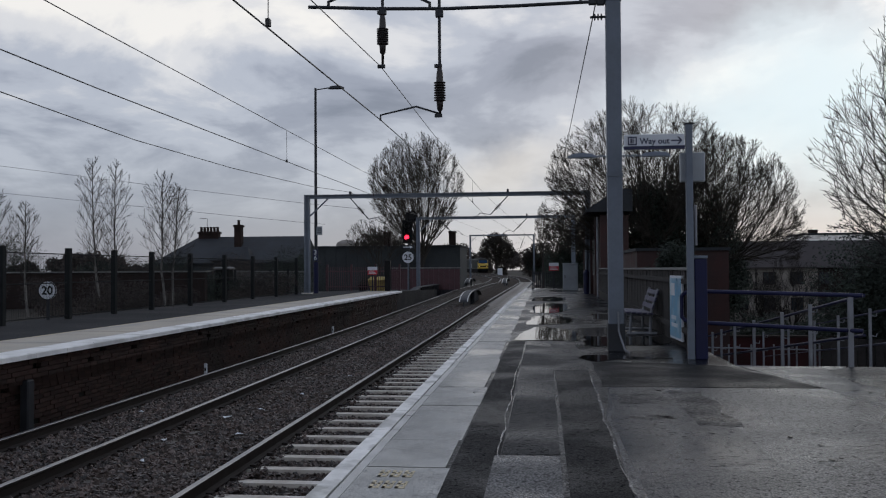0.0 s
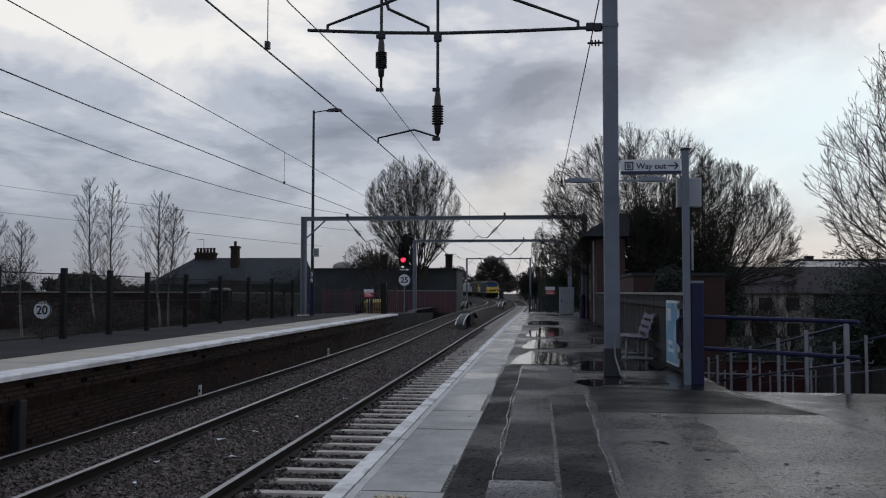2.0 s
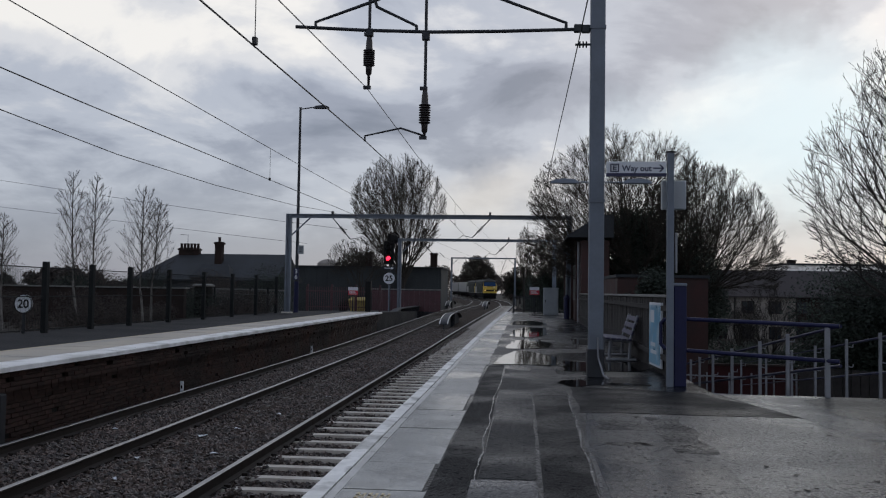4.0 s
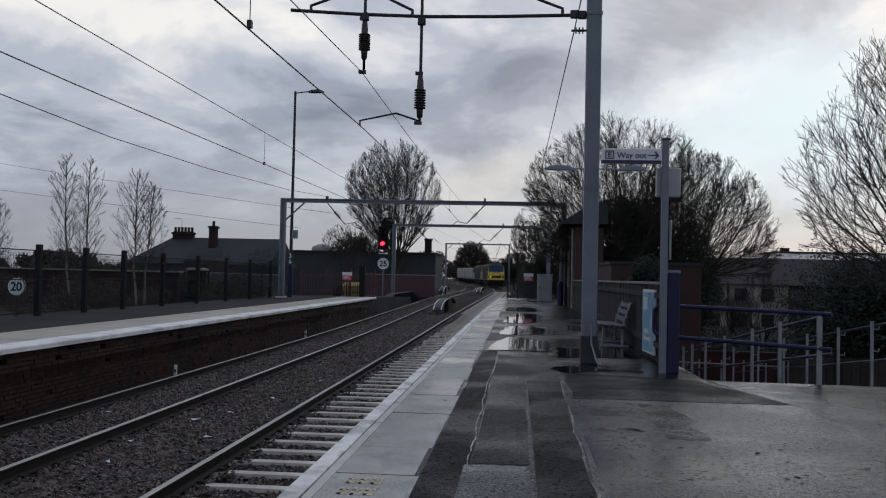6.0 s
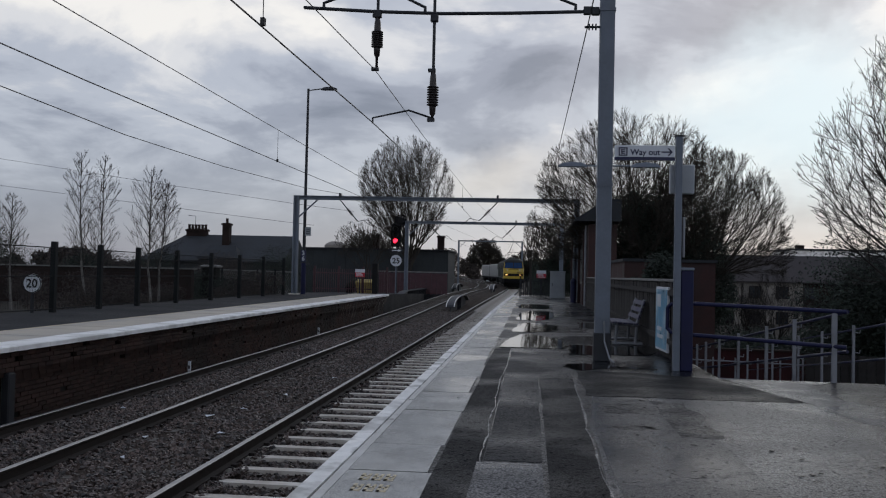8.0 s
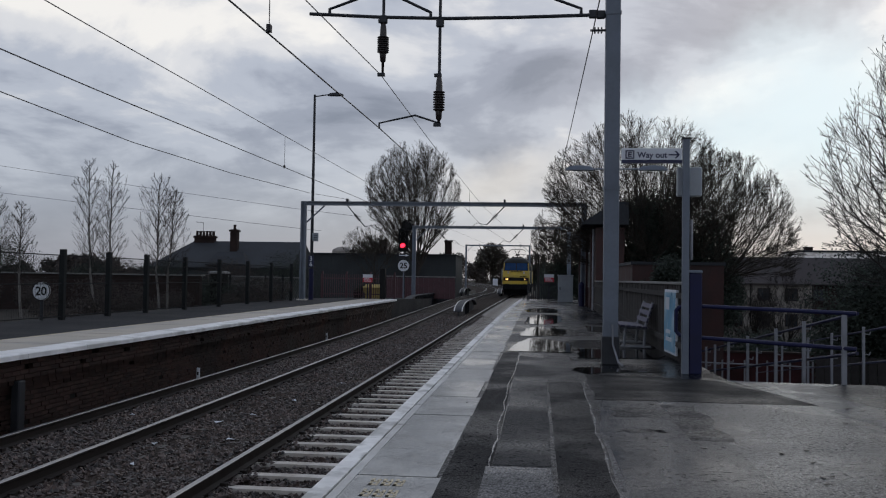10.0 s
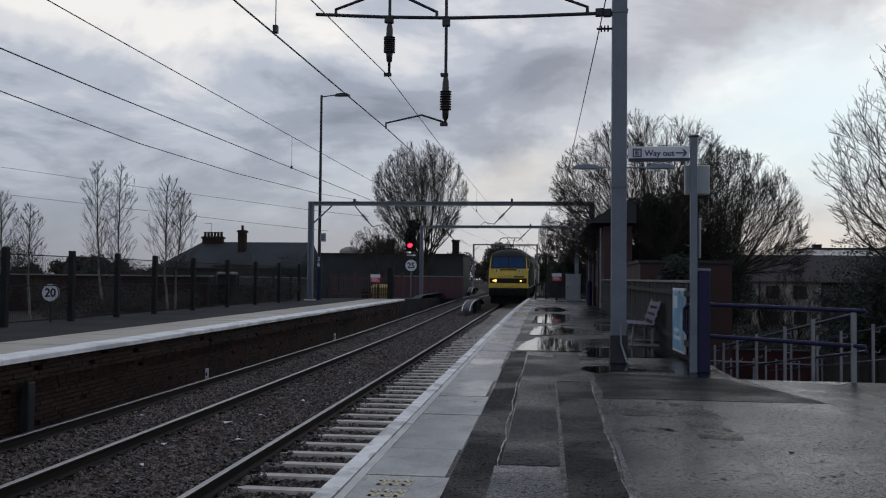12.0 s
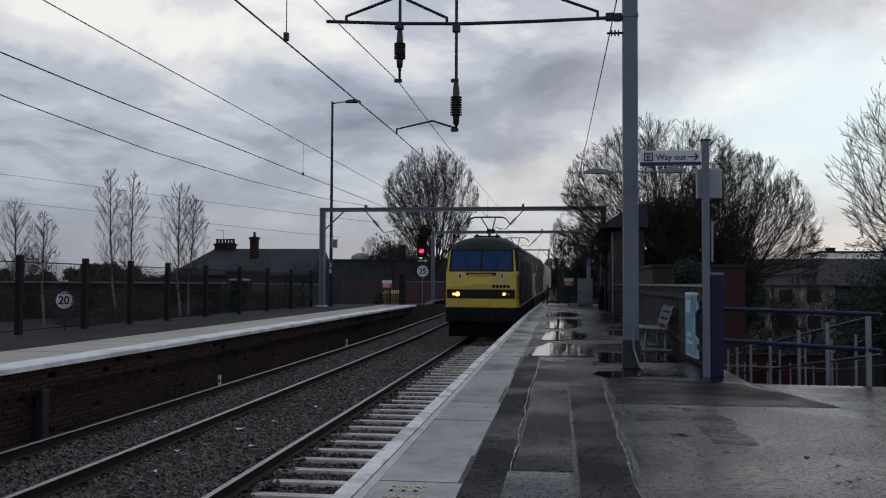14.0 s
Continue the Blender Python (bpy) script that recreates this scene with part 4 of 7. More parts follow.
def build_timber_fence(name, points, height, z_of, label, pitch=0.15, cap=True, seed=0):
    fence = thing(name, pose(0, 0, 0), label, "fence", "timber fences")
    rng = random.Random(seed)
    bm = bm_new()
    box(bm, -pitch / 2 + 0.004, pitch / 2 - 0.004, -0.012, 0.012, 0, height, bevel=0.004)
    board = mesh_of("board", bm, WOOD)
    for (x0, y0), (x1, y1) in zip(points, points[1:]):
        length = math.hypot(x1 - x0, y1 - y0)
        n = int(length / pitch)
        turn = math.degrees(math.atan2(y1 - y0, x1 - x0))
        for k in range(n):
            u = (k + 0.5) / n
            ob = new("board", board)
            ob.parent = fence
            x, y = x0 + (x1 - x0) * u, y0 + (y1 - y0) * u
            ob.matrix_basis = pose(x, y, z_of(y) + rng.uniform(-0.008, 0.008), rng.uniform(-0.4, 0.4), 0, turn + rng.uniform(-1, 1))
        m = pose(x0, y0, 0, 0, 0, turn)
        for z in (0.25, height - 0.2):
            bm = bm_new()
            box(bm, 0, length, 0.014, 0.07, z_of(y0) + z, z_of(y0) + z + 0.08, m)
            part("fence_rail", bm, WOOD, fence)
        if cap:
            bm = bm_new()
            box(bm, 0, length, -0.04, 0.05, z_of(y0) + height + 0.005, z_of(y0) + height + 0.05, m, bevel=0.006)
            part("cap", bm, WOOD_CAP, fence, "pale weathered timber capping")


build_timber_fence("board_fence", [(2.18, 13.3), (2.22, 17.5), (2.36, 37.8)], 1.2, lambda y: 0.0, "weathered vertical board fence along the platform", seed=1)
build_timber_fence("board_fence", [(7.2, 24), (11.5, 22)], 2.4, lambda y: -3.0, "dark weathered board fence beyond the ramp", pitch=0.2, cap=False, seed=2)


def build_poster():
    p = thing("poster_board", pose(2.16, 14.5, 0, 0, 0, -88), "pale blue poster in a thin frame on the fence", "poster")
    bm = bm_new()
    box(bm, -0.5, 0.5, -0.06, -0.02, 0.1, 1.12, bevel=0.006)
    part("frame", bm, SIGN_WHITE, p, "pale thin frame")
    bm = bm_new()
    box(bm, -0.46, 0.46, -0.068, -0.058, 0.14, 1.08)
    part("sheet", bm, POSTER, p, "pale blue and white printed sheet")
    for x1, z0, z1 in ((0.0, 0.8, 1.0), (0.2, 0.3, 0.36), (0.1, 0.42, 0.48)):
        bm = bm_new()
        box(bm, -0.3, x1, -0.074, -0.066, z0, z1)
        part("print_bar", bm, SIGN_WHITE, p)


build_poster()


def build_bench():
    """A slatted seat facing the line."""
    b = thing("platform_bench", pose(2.06, 17.6, 0, 0, 0, -90), "weathered slatted platform bench with a tall back", "bench")
    for x in (-0.65, 0.65):
        for pts, nm in (([(x, -0.45, 0.0), (x, -0.42, 0.4)], "leg"), ([(x, -0.08, 0.0), (x, -0.05, 0.42), (x, 0.08, 0.85)], "leg"), ([(x, -0.5, 0.39), (x, -0.02, 0.36)], "seat_bearer"), ([(x, -0.5, 0.02), (x, 0.05, 0.02)], "foot_bar")):
            bm = bm_new()
            pipe(bm, pts, 0.03, 6)
            part(nm, bm, GREY_RAIL, b)
    for k in range(5):
        bm = bm_new()
        box(bm, -0.8, 0.8, -0.52 + k * 0.1, -0.44 + k * 0.1, 0.40 - k * 0.006, 0.435 - k * 0.006, bevel=0.006)
        part("seat_slat", bm, BENCH, b)
    for k in range(3):
        bm = bm_new()
        box(bm, -0.8, 0.8, -0.015, 0.015, -0.045, 0.045, pose(0, -0.035 + k * 0.045, 0.52 + k * 0.13, -18, 0, 0), bevel=0.006)
        part("back_slat", bm, BENCH, b)


build_bench()


def build_twin_lamp():
    lamp = thing("platform_lamp", pose(2.29, 27, 0), "grey lamp post with two flat lanterns", "lamp post", "lamp posts")
    bm = bm_new()
    tube(bm, (0, 0, 0), (0, 0, 4.65), 0.06, 0.05, seg=10)
    part("column", bm, STEEL, lamp)
    for s in (-1, 1):
        bm = bm_new()
        tube(bm, (0, 0, 4.62), (s * 0.75, 0, 4.62), 0.025, seg=6)
        arm = part("arm", bm, STEEL, lamp)
        bm = bm_new()
        secs = []
        for x, w, h in ((0.66, 0.06, 0.06), (0.78, 0.12, 0.12), (1.1, 0.14, 0.15), (1.4, 0.12, 0.12), (1.52, 0.06, 0.05)):
            secs.append([(s * x, -w, 4.58), (s * x, w, 4.58), (s * x, w * 0.6, 4.58 + h), (s * x, -w * 0.6, 4.58 + h)])
        loft(bm, secs)
        part("lantern", bm, STEEL, arm)


build_twin_lamp()


def build_platform_end():
    cab = thing("equipment_cabinet", pose(1.54, 51, 0), "pale grey steel equipment cabinet at the platform end", "cabinet")
    bm = bm_new()
    box(bm, -0.42, 0.42, -0.3, 0.3, 0, 1.48, bevel=0.01)
    part("casing", bm, CABINET, cab)
    bm = bm_new()
    box(bm, -0.45, 0.45, -0.33, 0.33, 1.48, 1.54, bevel=0.01)
    part("roof", bm, CABINET, cab)
    bm = bm_new()
    box(bm, -0.38, 0.38, -0.32, -0.3, 0.08, 1.42, bevel=0.004)
    door = part("door", bm, CABINET, cab)
    bm = bm_new()
    box(bm, -0.33, -0.29, -0.34, -0.32, 0.7, 0.85)
    part("handle", bm, BLACK, door)
    gate = thing("picket_gate", pose(0, 52.2, 0), "dark steel picket barrier across the platform end", "gate")
    for k in range(15):
        x = -0.52 + k * 0.12
        bm = bm_new()
        box(bm, x - 0.022, x + 0.022, -0.02, 0.02, 0.08, 1.08)
        part("picket", bm, STEEL_DARK, gate)
    for z in (0.2, 0.92):
        bm = bm_new()
        box(bm, -0.6, 1.22, 0.02, 0.05, z, z + 0.05)
        part("bar", bm, STEEL_DARK, gate)
    for x in (-0.6, 1.22):
        bm = bm_new()
        box(bm, x - 0.04, x + 0.04, -0.04, 0.04, 0, 1.2)
        part("post", bm, STEEL_DARK, gate)
    for (px, y, z, lab) in ((0.62, 52.1, 1.12, "red and white warning sign on the platform gate"), (-9.75, 50.1, 0.95, "red and white warning sign on the picket fence")):
        s = thing("warning_sign", pose(px, y, z), lab, "sign", "warning signs")
        bm = bm_new()
        box(bm, -0.28, 0.28, -0.012, 0.012, 0, 0.26)
        part("panel", bm, SIGN_RED, s, "red lower panel")
        bm = bm_new()
        box(bm, -0.28, 0.28, -0.012, 0.012, 0.26, 0.45)
        part("panel", bm, SIGN_WHITE, s, "white upper panel")
        for k in range(3):
            bm = bm_new()
            box(bm, -0.22, 0.22 - k * 0.06, -0.018, -0.012, 0.05 + k * 0.07, 0.08 + k * 0.07)
            part("print_bar", bm, SIGN_WHITE, s)
        bm = bm_new()
        box(bm, -0.03, 0.03, 0.014, 0.05, -z, 0.4)
        part("post", bm, STEEL_DARK, s)
    bm_all = thing("bin_post", pose(2.08, 43.5, 0), "dark blue post beside the platform building", "post")
    bm = bm_new()
    tube(bm, (0, 0, 0), (0, 0, 0.95), 0.14, seg=12)
    part("body", bm, BLUE, bm_all)
    bm = bm_new()
    lathe(bm, [(0.15, 0.95), (0.16, 1.0), (0.1, 1.12), (0.03, 1.18)], (0, 0, 0), 12)
    part("lid", bm, BLUE, bm_all)
    lamp = thing("platform_lamp", pose(2.3, 46.0, 0), "slim lamp on the platform building with an oval lantern", "lamp", "lamp posts")
    bm = bm_new()
    tube(bm, (0, 0, 0), (0, 0, 4.9), 0.05, 0.04, seg=8)
    part("column", bm, STEEL_DARK, lamp)
    bm = bm_new()
    tube(bm, (0, 0, 4.75), (-0.75, 0, 4.7), 0.02, seg=6)
    lathe(bm, [(0.05, 4.62), (0.2, 4.66), (0.22, 4.7), (0.1, 4.76), (0.03, 4.8)], (-0.9, 0, 0), 10)
    part("lantern", bm, STEEL_DARK, lamp)


build_platform_end()


# ---- opposite platform ----
def build_far_lamp():
    lamp = thing("street_lamp", pose(-12.0, 46, 0), "tall dark lamp column with a flat lantern", "lamp post", "lamp posts")
    bm = bm_new()
    tube(bm, (0, 0, 0), (0, 0, 1.65), 0.13, seg=12)
    part("base", bm, BLUE, lamp, "dark blue base section")
    bm = bm_new()
    tube(bm, (0, 0, 1.65), (0, 0, 10.95), 0.09, 0.06, seg=10)
    part("column", bm, STEEL_DARK, lamp)
    bm = bm_new()
    tube(bm, (0, 0, 10.85), (0.75, 0, 10.95), 0.03, seg=6)
    part("arm", bm, STEEL_DARK, lamp)
    bm = bm_new()
    loft(bm, [[(x, -w, 10.88), (x, w, 10.88), (x, w * 0.7, 10.88 + h), (x, -w * 0.7, 10.88 + h)] for x, w, h in ((0.7, 0.06, 0.06), (0.85, 0.14, 0.14), (1.3, 0.17, 0.17), (1.55, 0.08, 0.08))])
    part("lantern", bm, STEEL_DARK, lamp)
    sign = thing("car_stop_sign", pose(-12.0, 45.9, 0), "navy stopping marker with white figures 3 and 6", "sign")
    bm = bm_new()
    box(bm, -0.14, 0.14, -0.02, 0.02, 1.72, 2.34, bevel=0.005)
    part("panel", bm, SIGN_BLUE, sign)
    words("3", 0.32, pose(0, -0.03, 2.07, 90, 0, 0), SIGN_WHITE, sign, align="CENTER")
    words("6", 0.32, pose(0, -0.03, 1.78, 90, 0, 0), SIGN_WHITE, sign, align="CENTER")
    notice = thing("notice_plate", pose(-11.93, 45.91, 0), "small white notice plate on the lamp column", "sign")
    bm = bm_new()
    box(bm, -0.02, 0.3, -0.02, 0.02, 3.1, 3.55)
    # white plate in grey: its dim edge lighting is put into the colour
    part("panel", bm, CABINET, notice)
    for k in range(3):
        bm = bm_new()
        box(bm, 0.04, 0.24, -0.026, -0.02, 3.2 + k * 0.1, 3.23 + k * 0.1)
        part("print_bar", bm, STEEL_DARK, notice)


build_far_lamp()


def build_speed_sign(x, y, z, r, text, label, post_to, with_arrow=False):
    s = thing("speed_sign", pose(x, y, 0), label, "sign", "speed signs")
    bm = bm_new()
    tube(bm, (0, 0, z), (0, 0.03, z), r, seg=32)
    part("disc", bm, SIGN_WHITE, s)
    bm = bm_new()
    n = 32
    for k in range(n):
        a, b = k * math.tau / n, (k + 1) * math.tau / n
        vs = [(rr * math.cos(t), -0.004, z + rr * math.sin(t)) for rr, t in ((r, a), (r, b), (r * 0.92, b), (r * 0.92, a))]
        loft(bm, [vs, [(p[0], 0.02, p[2]) for p in vs]])
    part("rim", bm, BLACK, s, "thin dark rim")
    words(text, r * 1.25, pose(0, -0.004, z - r * 0.42, 90, 0, 0), BLACK, s, align="CENTER")
    bm = bm_new()
    tube(bm, (0, 0.05, post_to), (0, 0.05, z + r * 0.5), 0.045, seg=8)
    part("post", bm, STEEL if with_arrow else STEEL_DARK, s)
    if with_arrow:
        bm = bm_new()
        box(bm, -0.5, 0.5, 0, 0.03, z + r + 0.15, z + r + 0.45)
        plate = part("arrow_plate", bm, STEEL_DARK, s, "dark plate with an arrow")
        bm = bm_new()
        box(bm, -0.35, 0.15, -0.01, 0.0, z + r + 0.27, z + r + 0.33)
        loft(bm, [[(0.15, yy, z + r + 0.2), (0.38, yy, z + r + 0.3), (0.15, yy, z + r + 0.4)] for yy in (-0.01, 0.0)])
        part("arrow", bm, SIGN_WHITE, plate)
    return s


build_speed_sign(-10.12, 66, 2.15, 0.47, "25", "round white speed sign reading 25 on a pale post", -0.95, True)
build_speed_sign(-12.75, 21.6, 0.76, 0.245, "20", "round white speed sign reading 20 on a short dark post", 0.0)


def build_signal():
    s = thing("railway_signal", pose(-10.5, 68, 0), "black colour-light signal showing red", "signal")
    bm = bm_new()
    tube(bm, (0.1, 0.15, -0.95), (0.1, 0.15, 3.6), 0.08, seg=10)
    part("post", bm, STEEL_DARK, s)
    bm = bm_new()
    box(bm, -0.38, 0.42, 0.05, 0.12, 3.25, 5.1, bevel=0.05)
    box(bm, -0.1, 0.85, 0.06, 0.12, 4.9, 5.75, bevel=0.2)
    part("backboard", bm, BLACK, s)
    for k, z in enumerate((3.7, 4.15, 4.6)):
        bm = bm_new()
        tube(bm, (0, -0.3, z + 0.06), (0, 0.05, z), 0.2, seg=14, cap=False)
        part("hood", bm, BLACK, s)
        bm = bm_new()
        tube(bm, (0, -0.02, z), (0, 0.04, z), 0.19, seg=16)
        part("lens", bm, RED_LIGHT if k == 0 else BLACK, s, "glowing red lens" if k == 0 else "dark unlit lens")
    bm = bm_new()
    tube(bm, (0.35, -0.02, 5.35), (0.35, 0.05, 5.35), 0.3, seg=16)
    part("indicator", bm, BLACK, s)


build_signal()


def build_chain_fence():
    """Tall dark posts with rails and wire mesh along the back of the platform."""
    f = thing("mesh_fence", pose(0, 0, 0), "dark wire mesh fence with tall posts behind the platform", "fence")
    posts = [(-12.45, y) for y in (13.4, 16.3, 19.2, 22.1, 24.6, 27.1, 30.2, 33.6, 37.0, 40.4, 43.8)]
    bm = bm_new()
    box(bm, -0.07, 0.07, -0.07, 0.07, 0, 1.86, bevel=0.01)
    post = mesh_of("post", bm, MESH_FENCE)
    for x, y in posts:
        ob = new("post", post)
        ob.parent = f
        ob.matrix_basis = pose(x, y, 0)
    for z in (0.1, 0.95, 1.7):
        bm = bm_new()
        tube(bm, (-12.45, 10, z), (-12.45, 43.8, z), 0.014, seg=5)
        part("rail_wire", bm, MESH_FENCE, f)
    bm = bm_new()
    y = 10.0
    while y < 43.8:
        box(bm, -12.452, -12.448, y, y + 0.004, 0.05, 1.7)
        y += 0.07
    for k in range(20):
        z = 0.1 + k * 0.08
        box(bm, -12.456, -12.452, 10, 43.8, z, z + 0.003)
    tagged(part("mesh", bm, MESH_FENCE, f, "fine dark wire mesh"), kind="stuff")


MESH_FENCE = material("dark_fence_paint", (0.019, 0.021, 0.022), 0.8, spec=0.12, spread=0.2)
build_chain_fence()


def build_back_wall():
    bm = bm_new()
    box(bm, -60, -19.0, 36.0, 36.3, -0.6, 1.18)
    box(bm, -19.0, -14.2, 36.0, 36.3, -0.6, 1.18)
    solid("garden_wall", bm, CHIMNEY, "low dark wall beyond the fence", "wall", kind="structure")
    bm = bm_new()
    box(bm, -60, -14.1, 35.9, 36.4, 1.18, 1.24)
    solid("wall_coping", bm, WOOD_CAP, "pale coping along the low wall", "wall coping", kind="structure")


build_back_wall()


def build_lattice_fence():
    """A pale-railed chain link fence before the house."""
    f = thing("lattice_fence", pose(0, 46.5, -0.35), "sagging chain link fence with a pale top rail", "fence")
    for k in range(6):
        bm = bm_new()
        tube(bm, (-17.6 + k * 0.98, 0, 0), (-17.6 + k * 0.98, 0, 1.62), 0.05, seg=6)
        part("post", bm, MESH_FENCE, f)
    bm = bm_new()
    tube(bm, (-17.6, 0.03, 1.55), (-12.6, 0.03, 1.50), 0.03, seg=6)
    part("top_rail", bm, WOOD_CAP, f, "pale weathered top rail")
    bm = bm_new()
    for k in range(46):
        x = -17.6 + k * 0.11
        for s in (-1, 1):
            x2 = min(-12.6, max(-17.6, x + s * 0.75))
            tube(bm, (x, 0.03, 0.05), (x2, 0.03, 0.05 + abs(x2 - x) * 2), 0.008, seg=3, cap=False)
    tagged(part("mesh", bm, WOOD_CAP, f, "diamond wire mesh"), kind="stuff")


build_lattice_fence()


def build_pickets():
    f = thing("picket_fence", pose(0, 0, 0), "dark maroon steel picket fence at the platform end", "fence")
    bm = bm_new()
    box(bm, -0.018, 0.018, -0.015, 0.015, 0.05, 1.4)
    picket = mesh_of("picket", bm, MAROON)
    n = 34
    for k in range(n):
        ob = new("picket", picket)
        ob.parent = f
        ob.matrix_basis = pose(-12.5 + k * 0.125, 50.2 + k * 0.02, 0)
    for z in (0.25, 1.15):
        bm = bm_new()
        tube(bm, (-12.55, 50.24, z), (-8.3, 50.9, z), 0.03, seg=6)
        part("bar", bm, MAROON, f)
    for k in range(0, n + 1, 11):
        bm = bm_new()
        x, y = -12.5 + k * 0.125 + 0.06, 50.25 + k * 0.02
        box(bm, x - 0.05, x + 0.05, y, y + 0.1, 0, 1.55)
        part("post", bm, MAROON, f)
    post = thing("gate_post", pose(-8.95, 50.6, 0), "thick dark timber gate post", "post")
    bm = bm_new()
    box(bm, -0.16, 0.16, -0.16, 0.16, 0, 1.75, bevel=0.02)
    part("body", bm, BLACK, post)
    par = thing("bridge_parapet", pose(0, 0, 0), "maroon steel panel parapet with upright ribs", "parapet")
    for k in range(13):
        x = -12.9 + k * 0.45
        bm = bm_new()
        box(bm, x, x + 0.36, 75.0, 75.03, -0.5, 1.25)
        part("panel", bm, MAROON, par)
        bm = bm_new()
        box(bm, x + 0.365, x + 0.445, 74.94, 75.06, -0.55, 1.3)
        part("rib", bm, MAROON, par)
    bm = bm_new()
    box(bm, -13, -7.0, 74.93, 75.07, 1.3, 1.4)
    part("top_rail", bm, WOOD_CAP, par, "pale top rail")
    low = thing("shrub_tub", pose(-10.62, 51.6, 0), "dark leafy shrub in a tub behind the picket fence", "planter")
    bm = bm_new()
    lathe(bm, [(0.24, 0), (0.32, 0.35), (0.35, 0.36), (0.32, 0.38)], (0, 0, 0), 12)
    part("tub", bm, BLACK, low)
    verts, faces = leaf_cloud(random.Random(70), (0, 0, 0.55), (0.5, 0.3, 0.42), 700, 0.05)
    part("foliage", raw("foliage", verts, faces, LEAF), None, low)
    bin_thing = thing("grit_bin", pose(-9.72, 51.6, 0), "yellow plastic grit bin behind the picket fence", "grit bin")
    bm = bm_new()
    loft(bm, [[(-w, -d, z), (w, -d, z), (w, d, z), (-w, d, z)] for z, w, d in ((0.0, 0.42, 0.28), (0.1, 0.44, 0.3), (0.55, 0.5, 0.36), (0.58, 0.53, 0.39))])
    part("body", bm, GRIT, bin_thing)
    bm = bm_new()
    loft(bm, [[(-w, -d, z), (w, -d, z), (w, d, z), (-w, d, z)] for z, w, d in ((0.585, 0.54, 0.4), (0.64, 0.54, 0.4), (0.80, 0.40, 0.2), (0.82, 0.34, 0.14))])
    part("lid", bm, GRIT, bin_thing)


# ---- vegetation ----
def leaf_cloud(rng, centre, radii, count, size, lumps=7):
    """Small leaf faces in several overlapping lumps, uneven at the rim."""
    verts, faces = [], []
    cs = []
    for _ in range(lumps):
        while True:
            p = Vector((rng.uniform(-1, 1), rng.uniform(-1, 1), rng.uniform(-1, 1)))
            if p.length < 1:
                break
        cs.append((p * 0.62, rng.uniform(0.3, 0.55)))
    for _ in range(count):
        c, r = cs[rng.randrange(lumps)]
        d = Vector((rng.gauss(0, 1), rng.gauss(0, 1), rng.gauss(0, 1))).normalized() * r * rng.uniform(0.55, 1.08)
        p = c + d
        p = Vector((centre[0] + p.x * radii[0], centre[1] + p.y * radii[1], centre[2] + p.z * radii[2]))
        a = Vector((rng.gauss(0, 1), rng.gauss(0, 1), rng.gauss(0, 1))).normalized() * size * rng.uniform(0.5, 1.3)
        b = a.orthogonal().normalized() * size * rng.uniform(0.3, 0.7)
        k = len(verts)
        verts += [tuple(p - a), tuple(p + b), tuple(p + a), tuple(p - b)]
        faces.append((k, k + 1, k + 2, k + 3))
    return verts, faces


build_pickets()


class Limbs:
    """Collects tapered limbs into plain vertex and face lists."""

    def __init__(self):
        self.verts, self.faces = [], []

    def limb(self, pts, radii, seg):
        base = len(self.verts)
        side = (pts[1] - pts[0]).orthogonal().normalized()
        for i, p in enumerate(pts):
            way = (pts[min(i + 1, len(pts) - 1)] - pts[max(i - 1, 0)]).normalized()
            side = (side - way * side.dot(way)).normalized()
            other = way.cross(side)
            for k in range(seg):
                a = k * math.tau / seg
                self.verts.append(tuple(p + side * (radii[i] * math.cos(a)) + other * (radii[i] * math.sin(a))))
        for i in range(len(pts) - 1):
            for k in range(seg):
                a, b = base + i * seg + k, base + i * seg + (k + 1) % seg
                self.faces.append((a, b, b + seg, a + seg))


